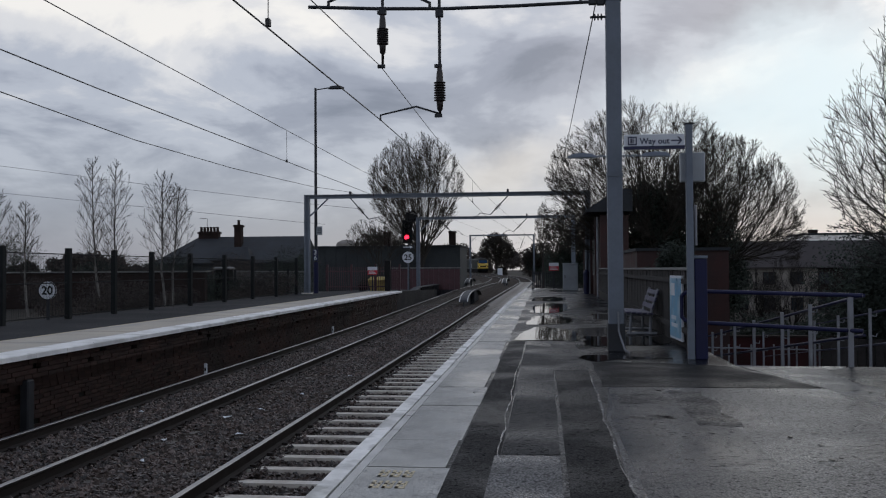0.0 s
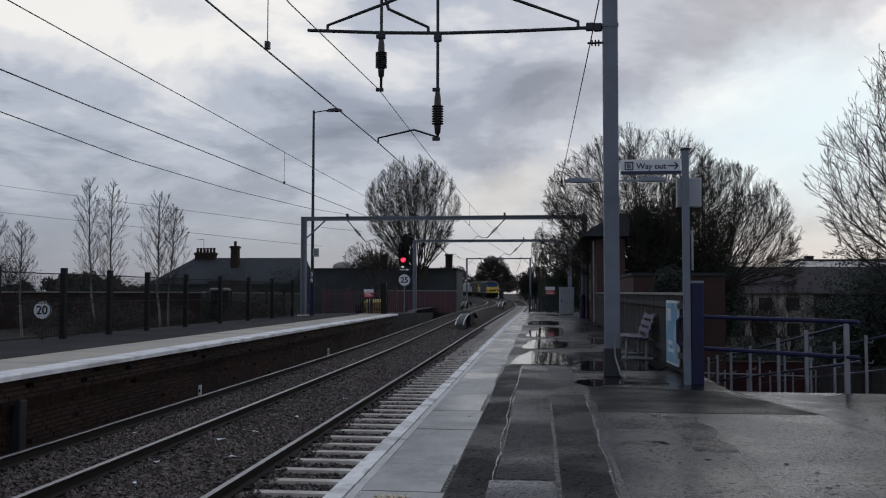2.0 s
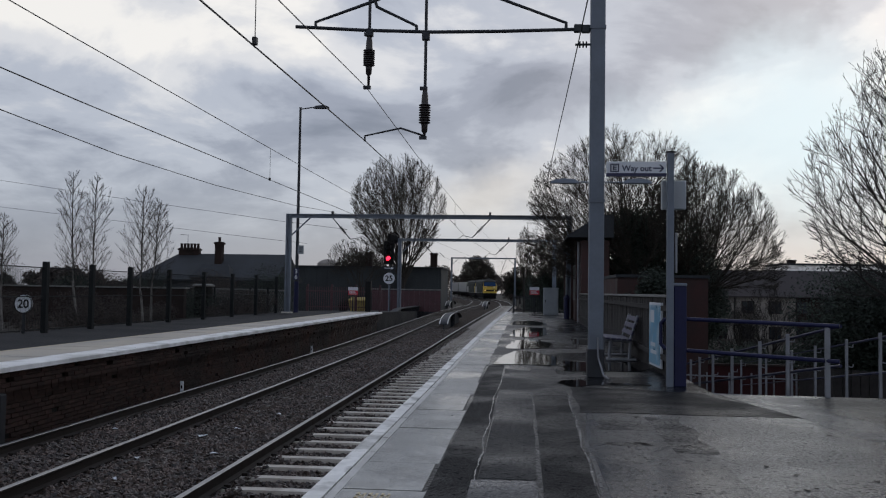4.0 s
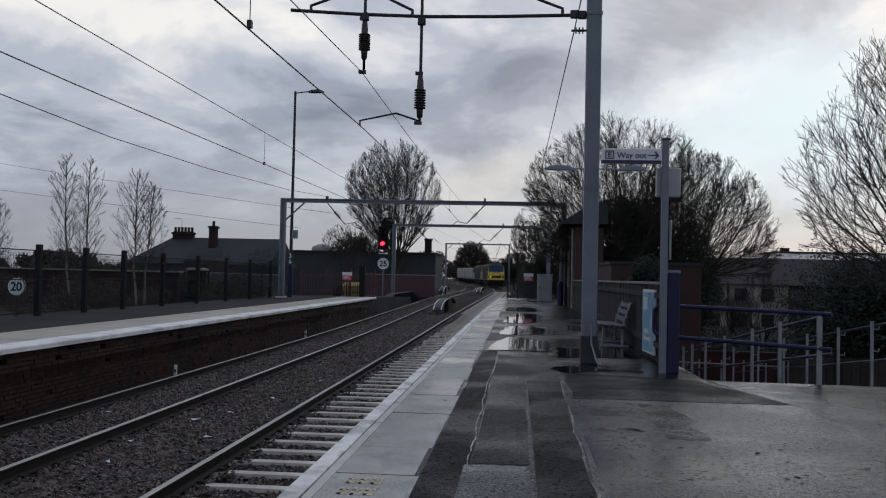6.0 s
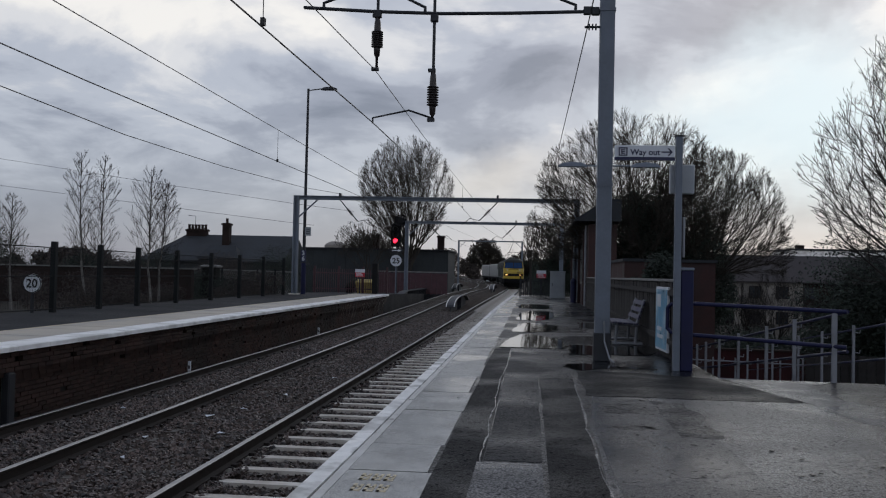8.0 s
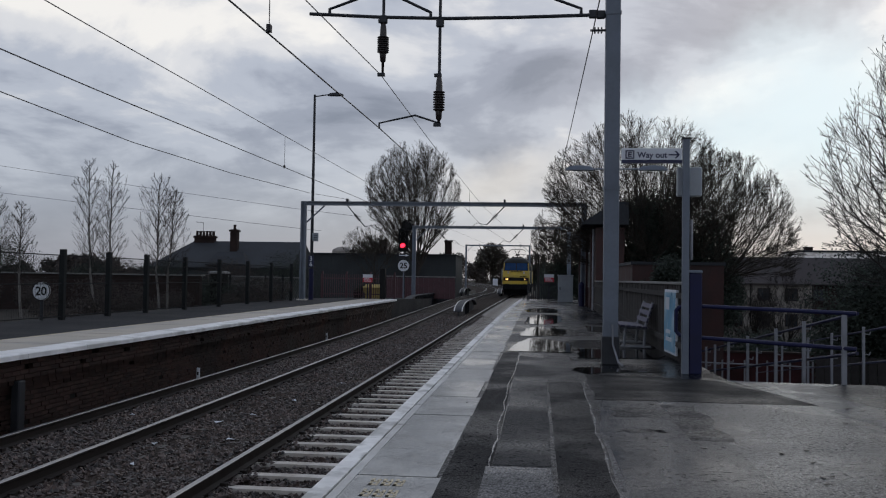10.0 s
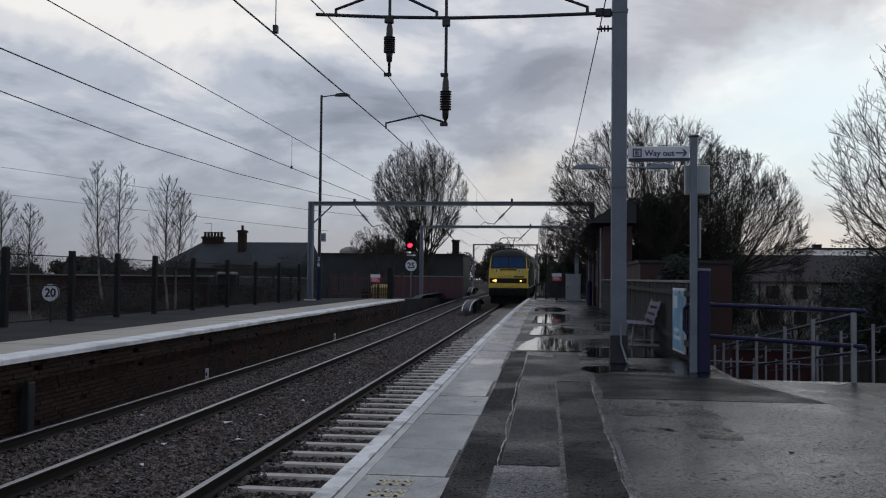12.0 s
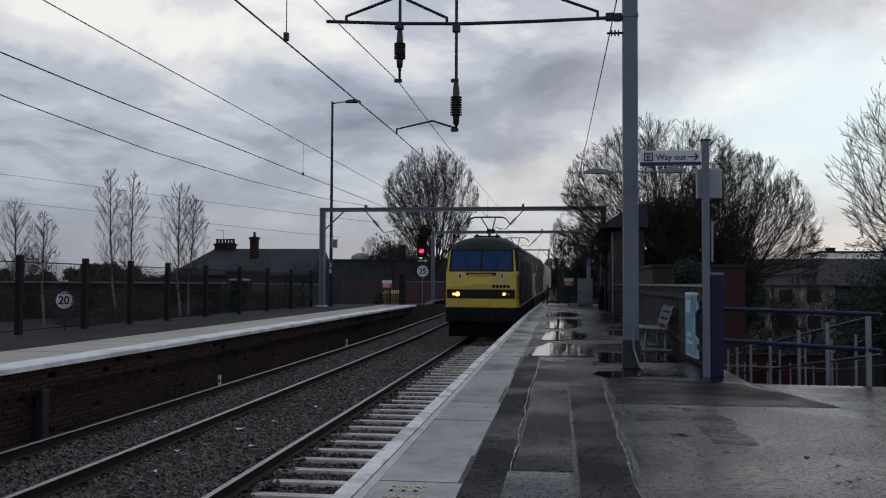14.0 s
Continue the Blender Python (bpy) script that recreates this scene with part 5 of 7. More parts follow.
def reach_out(limbs, rng, p, aim, r, level, plan, inside, least):
    """One limb from p to its aim, and from it the smaller ones, none of them past the crown's outline."""
    count, spread, share, bow = plan[level]
    chord = aim - p
    length = chord.length
    if length < 0.05:
        return
    mid = p + chord * 0.5 + Vector((rng.gauss(0, 0.06), rng.gauss(0, 0.06), bow + rng.gauss(0, 0.04))) * length
    steps = 5 if level == 0 else 4 if level == 1 else 3
    pts = [p * (1 - u) ** 2 + mid * (2 * u * (1 - u)) + aim * u * u for u in [k / steps for k in range(steps + 1)]]
    for k in range(1, steps):
        pts[k] = pts[k] + Vector((rng.gauss(0, 0.012), rng.gauss(0, 0.012), rng.gauss(0, 0.012))) * length
    limbs.limb(pts, [max(least * 0.7, r * (1 - k / steps) ** 0.8) for k in range(steps + 1)], 6 if level == 0 else 4 if level == 1 else 3)
    if level + 1 >= len(plan):
        return
    for k in range(count):
        f = rng.uniform(0.2, 1.0) ** 0.8 * steps * 0.99
        i = min(int(f), steps - 1)
        q = pts[i] + (pts[i + 1] - pts[i]) * (f - i)
        here = (pts[i + 1] - pts[i]).normalized()
        turn = here.orthogonal().normalized()
        turn.rotate(Matrix.Rotation(rng.uniform(0, math.tau), 3, here))
        a = spread * rng.uniform(0.5, 1.2)
        way = here * math.cos(a) + turn * math.sin(a) + Vector((0, 0, 0.12))
        goal = q + way.normalized() * length * share * rng.uniform(0.6, 1.15) * (1.15 - 0.5 * f / steps)
        limit = inside * rng.uniform(0.97, 1.04)
        for _ in range(6):
            if limit @ goal < 1:
                break
            goal = q + (goal - q) * 0.78
        reach_out(limbs, rng, q, goal, max(least, r * rng.uniform(0.4, 0.6) * (1 - 0.6 * f / steps)), level + 1, plan, inside, least)


class Outline:
    """An egg-shaped crown outline: below 1 inside. Multiplying widens it."""

    def __init__(self, centre, radii, grow_by=1.0):
        self.centre, self.radii, self.grow_by = Vector(centre), radii, grow_by

    def __mul__(self, by):
        return Outline(self.centre, self.radii, by)

    def __matmul__(self, p):
        d = p - self.centre
        lump = 1 + 0.09 * noise.noise(p * 0.6)
        return math.sqrt(sum((d[k] / self.radii[k]) ** 2 for k in range(3))) / (self.grow_by * lump)


def crown_tree(x, y, z, label, seed, fork, centre, radii, mains, plan, r=0.12, least=0.006, trunk_r=0.2, bark=None, twig=None, ivy=None, down=-0.25, group="bare trees"):
    """A bare tree: a short trunk or several stems up to the fork, limbs fanning from it to a rounded crown. All places are from the foot."""
    rng = random.Random(seed)
    tree = thing("tree", pose(x, y, z), label, "tree", group)
    trunk, crown = Limbs(), Limbs()
    top = Vector(fork)
    trunk.limb([Vector((0, 0, -0.3)), top * 0.5 + Vector((rng.gauss(0, 0.06), 0, 0)), top * 1.06], [trunk_r, trunk_r * 0.85, trunk_r * 0.7], 8)
    inside = Outline(centre, radii)
    for k in range(mains):
        up_part = down + (1 - down) * (k + 0.5) / mains
        a = k * 2.39996 + rng.uniform(-0.25, 0.25)
        flat_part = math.sqrt(max(0.0, 1 - up_part * up_part))
        grown = rng.uniform(0.88, 1.0)
        aim = inside.centre + Vector((math.cos(a) * flat_part * radii[0], math.sin(a) * flat_part * radii[1], up_part * radii[2])) * grown
        start = top * rng.uniform(0.72, 1.04) + Vector((rng.gauss(0, 0.12), rng.gauss(0, 0.12), 0))
        reach_out(crown, rng, start, aim, r, 0, plan, inside, least)
    part("trunk", raw("trunk", trunk.verts, trunk.faces, bark or BARK), None, tree)
    part("crown", raw("crown", crown.verts, crown.faces, twig or BARK_OLIVE), None, tree, "crown of bare winter twigs")
    for one in ivy or ():
        verts, faces = leaf_cloud(rng, *one)
        part("ivy", raw("ivy", verts, faces, LEAF), None, tree, "dark ivy over the stems")
    return tree


# count, angle, length and sag of each order of limb
DENSE = ((12, 0.6, 0.55, -0.05), (9, 0.6, 0.5, -0.06), (7, 0.55, 0.45, -0.04), (0, 0, 0, 0.0))
UPRIGHT = ((11, 0.45, 0.5, -0.06), (8, 0.5, 0.5, -0.05), (6, 0.5, 0.45, -0.03), (0, 0, 0, 0.0))
SPARSE = ((9, 0.6, 0.55, -0.10), (7, 0.55, 0.6, -0.10), (3, 0.5, 0.6, -0.06), (0, 0, 0, 0.0))
# the tall round crown beyond the bridge
crown_tree(-11.9, 86, -1.5, "tall many-stemmed bare tree beyond the line", 101, (0.1, 0, 4.6), (-0.55, 0, 10.9), (4.75, 4.5, 5.4), 36, UPRIGHT, r=0.085, least=0.009, trunk_r=0.34, down=-0.55)
crown_tree(-15.9, 84, -1.5, "low bare shrub tree beside the tall one", 102, (0.2, 0, 3.0), (-0.2, 0, 5.6), (3.0, 2.4, 2.3), 14, SPARSE, r=0.035, least=0.008, trunk_r=0.08)
# the broad crowns behind the board fence
crown_tree(5.0, 41.5, -4.0, "broad bare tree with ivy behind the fence", 111, (0.2, 0, 6.2), (-0.35, 0, 8.0), (4.85, 4.2, 4.95), 42, DENSE, r=0.06, least=0.0055, trunk_r=0.3, down=-0.25, ivy=(((0.05, -0.6, 5.4), (2.0, 1.4, 4.4), 42000, 0.07, 30), ((0.1, -0.6, 7.7), (1.5, 1.2, 1.9), 26000, 0.06, 18)))
crown_tree(7.9, 41.8, -4.0, "broad bare tree behind the outbuilding", 112, (-0.3, 0, 5.4), (0.3, 0, 7.0), (3.75, 3.4, 4.55), 36, DENSE, r=0.055, least=0.0055, trunk_r=0.26, down=-0.3, ivy=(((-0.4, -0.6, 4.8), (2.0, 1.4, 3.6), 36000, 0.07, 26),))
crown_tree(2.4, 72, -1.5, "bare bushy tree beside the platform end", 113, (0.1, 0, 3.2), (0.2, 0, 5.1), (2.7, 2.2, 2.7), 22, DENSE, r=0.07, least=0.009, trunk_r=0.14, down=-0.6, ivy=(((0.2, 0, 2.8), (2.4, 1.6, 3.0), 9000, 0.09, 14),))
crown_tree(0.0, 70, -1.2, "thin dark tree beside the line", 114, (0, 0, 4.2), (0, 0, 5.6), (0.7, 0.7, 1.9), 12, SPARSE, r=0.03, least=0.007, trunk_r=0.1, down=-0.8)
# the near crown at the edge of the forecourt
crown_tree(9.7, 20.5, -3.0, "bare tree with arching twigs near the ramp", 121, (0.1, 0, 4.2), (0.3, 0, 6.2), (3.9, 3.2, 4.5), 32, SPARSE, r=0.05, least=0.0062, trunk_r=0.17, twig=BARK, down=-0.3)
# young trees before the terrace
for x, y, h, sd in ((10.9, 47, 3.2, 151), (13.4, 50, 3.6, 152), (16.3, 49, 3.0, 153)):
    crown_tree(x, y, -3.9, "slender bare brown tree before the terrace", sd, (0.1, 0, h * 0.5), (0, 0, h), (1.7, 1.4, h * 0.62), 16, SPARSE, r=0.04, least=0.006, trunk_r=0.08, twig=BARK, down=-0.4)
# birches behind the opposite platform
BIRCH_PLAN = ((9, 0.45, 0.5, -0.05), (6, 0.5, 0.65, -0.06), (3, 0.45, 0.65, 0.04), (0, 0, 0, 0.0))


def birch(x, y, height, lean, half, seed):
    """A slender leader with fine rising branches, its pale stem bent near the ground."""
    rng = random.Random(seed)
    tree = thing("tree", pose(x, y, -0.35), "slender silver birch without leaves", "tree", "birches")
    stem, crown = Limbs(), Limbs()
    pts = [Vector((0.18 - 0.18 * min(1, k / 3) + lean * k / 9 + rng.gauss(0, 0.02), rng.gauss(0, 0.02), height * k / 9)) for k in range(10)]
    cutoff = 5
    radii = [0.05 * (1 - k / 9 * 0.88) for k in range(10)]
    stem.limb(pts[:cutoff + 1], radii[:cutoff + 1], 7)
    crown.limb(pts[cutoff:], radii[cutoff:], 5)
    inside = Outline((lean * 0.6, 0, height * 0.62), (half, half, height * 0.42))
    for k in range(34):
        u = 0.26 + 0.70 * (k + rng.random()) / 34
        i = min(8, int(u * 9))
        q = pts[i] + (pts[i + 1] - pts[i]) * (u * 9 - i)
        a = k * 2.4
        out = half * rng.uniform(0.55, 0.95) * (1 if u < 0.6 else (1 - u) / 0.4 * 0.85 + 0.15)
        aim = q + Vector((math.cos(a) * out, math.sin(a) * out, out * rng.uniform(1.1, 1.9)))
        reach_out(crown, rng, q, aim, 0.012, 1, BIRCH_PLAN, inside, 0.0046)
    part("trunk", raw("trunk", stem.verts, stem.faces, BIRCH), None, tree, "pale peeling birch stem")
    part("crown", raw("crown", crown.verts, crown.faces, BARK), None, tree, "fine dark rising twigs")


for x, y, h, lean, half, sd in ((-15.3, 29.0, 5.5, -0.2, 0.75, 131), (-14.95, 29.3, 5.5, 0.2, 0.68, 132), (-13.05, 29.2, 4.95, 0.0, 0.85, 133), (-12.95, 29.6, 4.6, 0.35, 0.7, 136), (-18.75, 28.8, 4.5, -0.15, 0.7, 134), (-18.1, 29.2, 4.1, 0.05, 0.6, 135)):
    birch(x, y, h, lean, half, sd)
# far trees along the line
crown_tree(-15.5, 300, -1.5, "distant round tree beside the line", 141, (0, 0, 5), (0, 0, 8.6), (6.2, 5, 6.6), 26, DENSE, r=0.2, least=0.04, trunk_r=0.4)
crown_tree(-1.0, 230, -1.5, "distant bare tree beside the line", 142, (0, 0, 3), (0, 0, 5.0), (4.6, 4, 4.4), 24, DENSE, r=0.15, least=0.03, trunk_r=0.3, ivy=(((0, 0, 3.6), (4.4, 3, 3.2), 7000, 0.2, 12),))
crown_tree(-20.5, 110, -1.5, "bare tree behind the long shed", 143, (0, 0, 3), (0, 0, 5.2), (3.4, 3, 2.9), 22, DENSE, r=0.1, least=0.015, trunk_r=0.2)


def bush(x, y, z, radii, count, label, seed, mat=None, size=0.08, lumps=9):
    rng = random.Random(seed)
    verts, faces = leaf_cloud(rng, (0, 0, radii[2] * 0.75), radii, count, size, lumps)
    ob = new("bush", raw("bush", verts, faces, mat or LEAF))
    ob.matrix_basis = pose(x, y, z)
    tagged(ob, label, "bush", "bushes")


bush(12.2, 25.4, -3.6, (2.8, 2.0, 4.7), 40000, "dark evergreen bush beyond the ramp", 201, None, 0.06, 14)
bush(10.2, 26.6, -3.6, (3.0, 1.7, 4.4), 56000, "dark evergreen bush beside the ramp", 202, None, 0.055, 16)
bush(10.4, 43, -3.9, (2.4, 2, 2.0), 7000, "dark bush before the terrace", 203)
bush(13.8, 45, -3.9, (2.4, 2, 1.8), 7000, "dark bush before the terrace", 204)
bush(18.5, 46, -3.9, (4.0, 2, 3.6), 9000, "dark bush before the terrace", 205)
bush(3.6, 25.6, -0.6, (1.1, 0.8, 1.5), 16000, "dark ivy hanging over the board fence", 207, None, 0.05, 14)
for k in range(9):
    rr = random.Random(300 + k)
    bush(-13.6 - rr.uniform(0, 2.5), 15 + k * 3.0, -0.35, (0.9, 1.0, 0.55), 1800, "dry brown scrub behind the mesh fence", 300 + k, SCRUB, 0.032, 8)
for k in range(10):
    rr = random.Random(400 + k)
    bush(-58 + k * 4.3, 62 + rr.uniform(-5, 6), -0.8, (3.4, 2.4, 1.85 + rr.uniform(0, 0.8)), 11000, "dark distant hedge beyond the yard", 400 + k, LEAF if k % 2 else SCRUB, 0.05, 14)
for k in range(16):
    rr = random.Random(430 + k)
    bush(-44 + k * 2.0, 42 + rr.uniform(-1.5, 3), -0.5, (2.2, 1.6, 1.3 + rr.uniform(-0.3, 0.25)), 4500, "dark overgrown hedge behind the low wall", 430 + k, LEAF if k % 3 else SCRUB, 0.055, 12)
for k in range(7):
    rr = random.Random(450 + k)
    bush(1.5 + rr.uniform(0, 3), 80 + k * 16, -1.8, (2.2, 5, 2.4 + rr.uniform(0, 1.5)), 6000, "dark leafy bush beside the line", 450 + k, LEAF, 0.09, 12)
for k in range(6):
    rr = random.Random(470 + k)
    bush(-15 - k * 2.2, 105 + k * 22, -1.8, (4, 7, 2.6 + rr.uniform(0, 1.5)), 6000, "dark bare scrub beside the line", 470 + k, SCRUB if k % 2 else LEAF, 0.09, 12)


for k, (x, y, h) in enumerate(((-13.2, 122, 2.9), (-16.2, 136, 3.1), (-19.6, 152, 3.3), (-23.0, 170, 3.6), (-27.0, 192, 4.0), (-32.0, 220, 4.6))):
    bush(x, y, -1.8, (2.4 + k * 0.4, 4, h), 9000, "dark tangled scrub along the cutting", 520 + k, SCRUB if k % 2 else LEAF, 0.08 + 0.02 * k, 12)
for k in range(9):
    rr = random.Random(540 + k)
    bush(-14.5 - k * 1.15 + rr.uniform(-0.4, 0.4), 33.5 + rr.uniform(-2.5, 1.5), -0.4, (1.1, 0.8, 0.75 + rr.uniform(0, 0.25)), 2600, "brown winter undergrowth before the low wall", 540 + k, SCRUB, 0.035, 9)


def far_wood(x0, x1, y, height, seed, label):
    rng = random.Random(seed)
    verts, faces = [], []
    x = x0
    while x < x1:
        h = height * rng.uniform(0.6, 1.15)
        v, f = leaf_cloud(rng, (x, y + rng.uniform(-8, 8), h * 0.45 - 1.5), (h * 0.75, h * 0.6, h * 0.6), 2600, 0.55, 9)
        faces += [tuple(k + len(verts) for k in q) for q in f]
        verts += v
        x += height * rng.uniform(0.5, 0.9)
    tagged(new("far_wood", raw("far_wood", verts, faces, SCRUB)), label, "woodland", kind="stuff")


far_wood(-60, 70, 350, 13.0, 501, "dark far woodland beyond the line")
far_wood(-150, -40, 230, 7.0, 502, "dark far woodland beyond the yard")
far_wood(60, 220, 230, 8.0, 503, "dark far woodland beyond the terrace")


# ---- buildings ----
def window_in(parent, x, y, z, w, h, axis="y", mat=None):
    """A framed window on a wall facing -y or -x at that place."""
    m = pose(x, y, z) if axis == "y" else pose(x, y, z, 0, 0, -90)
    bm = bm_new()
    for a, b, c, d in ((-w / 2 - 0.07, w / 2 + 0.07, -0.07, 0), (-w / 2 - 0.07, w / 2 + 0.07, h, h + 0.07), (-w / 2 - 0.07, -w / 2, 0, h), (w / 2, w / 2 + 0.07, 0, h), (-0.03, 0.03, 0, h)):
        box(bm, a, b, -0.06, 0.05, c, d, m)
    win = part("window", bm, mat or WOOD_CAP, parent)
    bm = bm_new()
    box(bm, -w / 2, w / 2, -0.02, 0.04, 0, h, m)
    part("pane", bm, WINDOW, win, "dark window pane")


def gable_roof(bm, x0, x1, y0, y1, z0, z1, over=0.3, hip=0.0, hip_end=None):
    mid = (y0 + y1) / 2
    a = [(x0 - over, y0 - over, z0), (x1 + over, y0 - over, z0), (x1 + over, y1 + over, z0), (x0 - over, y1 + over, z0)]
    lo = [bm.verts.new(p) for p in a]
    lo2 = [bm.verts.new((p[0], p[1], p[2] + 0.12)) for p in a]
    r0, r1 = bm.verts.new((x0 - over + hip, mid, z1)), bm.verts.new((x1 + over - (hip if hip_end is None else hip_end), mid, z1))
    bm.faces.new(lo[::-1])
    for k in range(4):
        bm.faces.new((lo[k], lo[(k + 1) % 4], lo2[(k + 1) % 4], lo2[k]))
    bm.faces.new((lo2[0], lo2[1], r1, r0))
    bm.faces.new((lo2[2], lo2[3], r0, r1))
    bm.faces.new((lo2[1], lo2[2], r1))
    bm.faces.new((lo2[3], lo2[0], r0))
    return bm


def chimney(parent, x, y, z0, z1, w, d, pots, slim=False):
    bm = bm_new()
    box(bm, x - w / 2, x + w / 2, y - d / 2, y + d / 2, z0, z1)
    box(bm, x - w / 2 - 0.08, x + w / 2 + 0.08, y - d / 2 - 0.08, y + d / 2 + 0.08, z1 - 0.2, z1 - 0.05)
    c = part("chimney", bm, CHIMNEY, parent)
    for k in range(pots):
        px = x - w / 2 + w * (k + 0.5) / pots
        bm = bm_new()
        lathe(bm, [(0.13, z1), (0.11, z1 + 0.3), (0.14, z1 + 0.32), (0.13, z1 + 0.4)], (px, y, 0), 8)
        part("chimney_pot", bm, CHIMNEY, c)


def build_left_house():
    h = thing("house", pose(0, 0, 0), "low dark slate-roofed house with brick chimneys", "house", "houses")
    bm = bm_new()
    box(bm, -31.6, -20.3, 70, 78, -1.5, 1.75)
    part("wall", bm, DARK_WALL, h)
    bm = bm_new()
    gable_roof(bm, -31.6, -20.3, 70, 78, 1.75, 4.15, 0.4, 2.3, 0.0)
    part("roof", bm, SLATE, h)
    chimney(h, -28.75, 74, 3.4, 4.62, 1.75, 0.6, 6)
    chimney(h, -25.6, 72.5, 2.8, 5.1, 0.6, 0.6, 1)
    bm = bm_new()
    gable_roof(bm, -26.9, -23.7, 69.6, 71.9, 2.0, 3.15, 0.1, 0.6)
    part("dormer_roof", bm, SLATE, h)
    for x in (-29.5, -26.8, -24, -21.6):
        window_in(h, x, 69.95, -0.2, 1.0, 1.4)
    bm = bm_new()
    pipe(bm, [(-28.95, 74, 4.6), (-28.95, 74, 5.75), (-29.6, 74, 5.8)], 0.02, 5)
    part("aerial", bm, BLACK, h)
    shed = thing("long_shed", pose(0, 0, 0), "long flat-topped dark clad shed beyond the line", "shed")
    bm = bm_new()
    box(bm, -24.7, -8.6, 92, 100, -1.5, 3.6)
    part("wall", bm, DARK_WALL, shed)
    bm = bm_new()
    box(bm, -24.9, -8.4, 91.8, 100.2, 3.6, 3.75)
    part("roof", bm, SLATE, shed)
    for k in range(14):
        bm = bm_new()
        x = -24.3 + k * 1.18
        box(bm, x, x + 0.08, 91.95, 92.0, -1.2, 3.6)
        part("cladding_rib", bm, DARK_WALL, shed)
    chimney(shed, -16.6, 94, 3.6, 5.3, 0.7, 0.7, 0)
    chimney(shed, -9.6, 94, 3.6, 5.3, 0.7, 0.7, 0)
    tank = thing("gas_tank", pose(-46, 205, 0), "pale distant domed storage tank", "storage tank")
    bm = bm_new()
    lathe(bm, [(2.5, -2), (2.5, 7.3), (2.2, 7.7), (1.2, 8.2), (0.2, 8.35)], (0, 0, 0), 20)
    part("shell", bm, RENDER, tank)
    hut = thing("small_hut", pose(-15.75, 42.5, -0.4), "small pale stone gate pier with a flat cap", "pier")
    bm = bm_new()
    box(bm, -0.34, 0.34, -0.34, 0.34, 0, 1.7, bevel=0.02)
    part("shaft", bm, MORTAR, hut)
    bm = bm_new()
    loft(bm, [[(-0.42, -0.42, 1.7), (0.42, -0.42, 1.7), (0.42, 0.42, 1.7), (-0.42, 0.42, 1.7)], [(-0.42, -0.42, 1.77), (0.42, -0.42, 1.77), (0.42, 0.42, 1.77), (-0.42, 0.42, 1.77)], [(-0.3, -0.3, 1.83), (0.3, -0.3, 1.83), (0.3, 0.3, 1.83), (-0.3, 0.3, 1.83)]])
    part("cap", bm, WOOD_CAP, hut, "pale stone cap")


build_left_house()


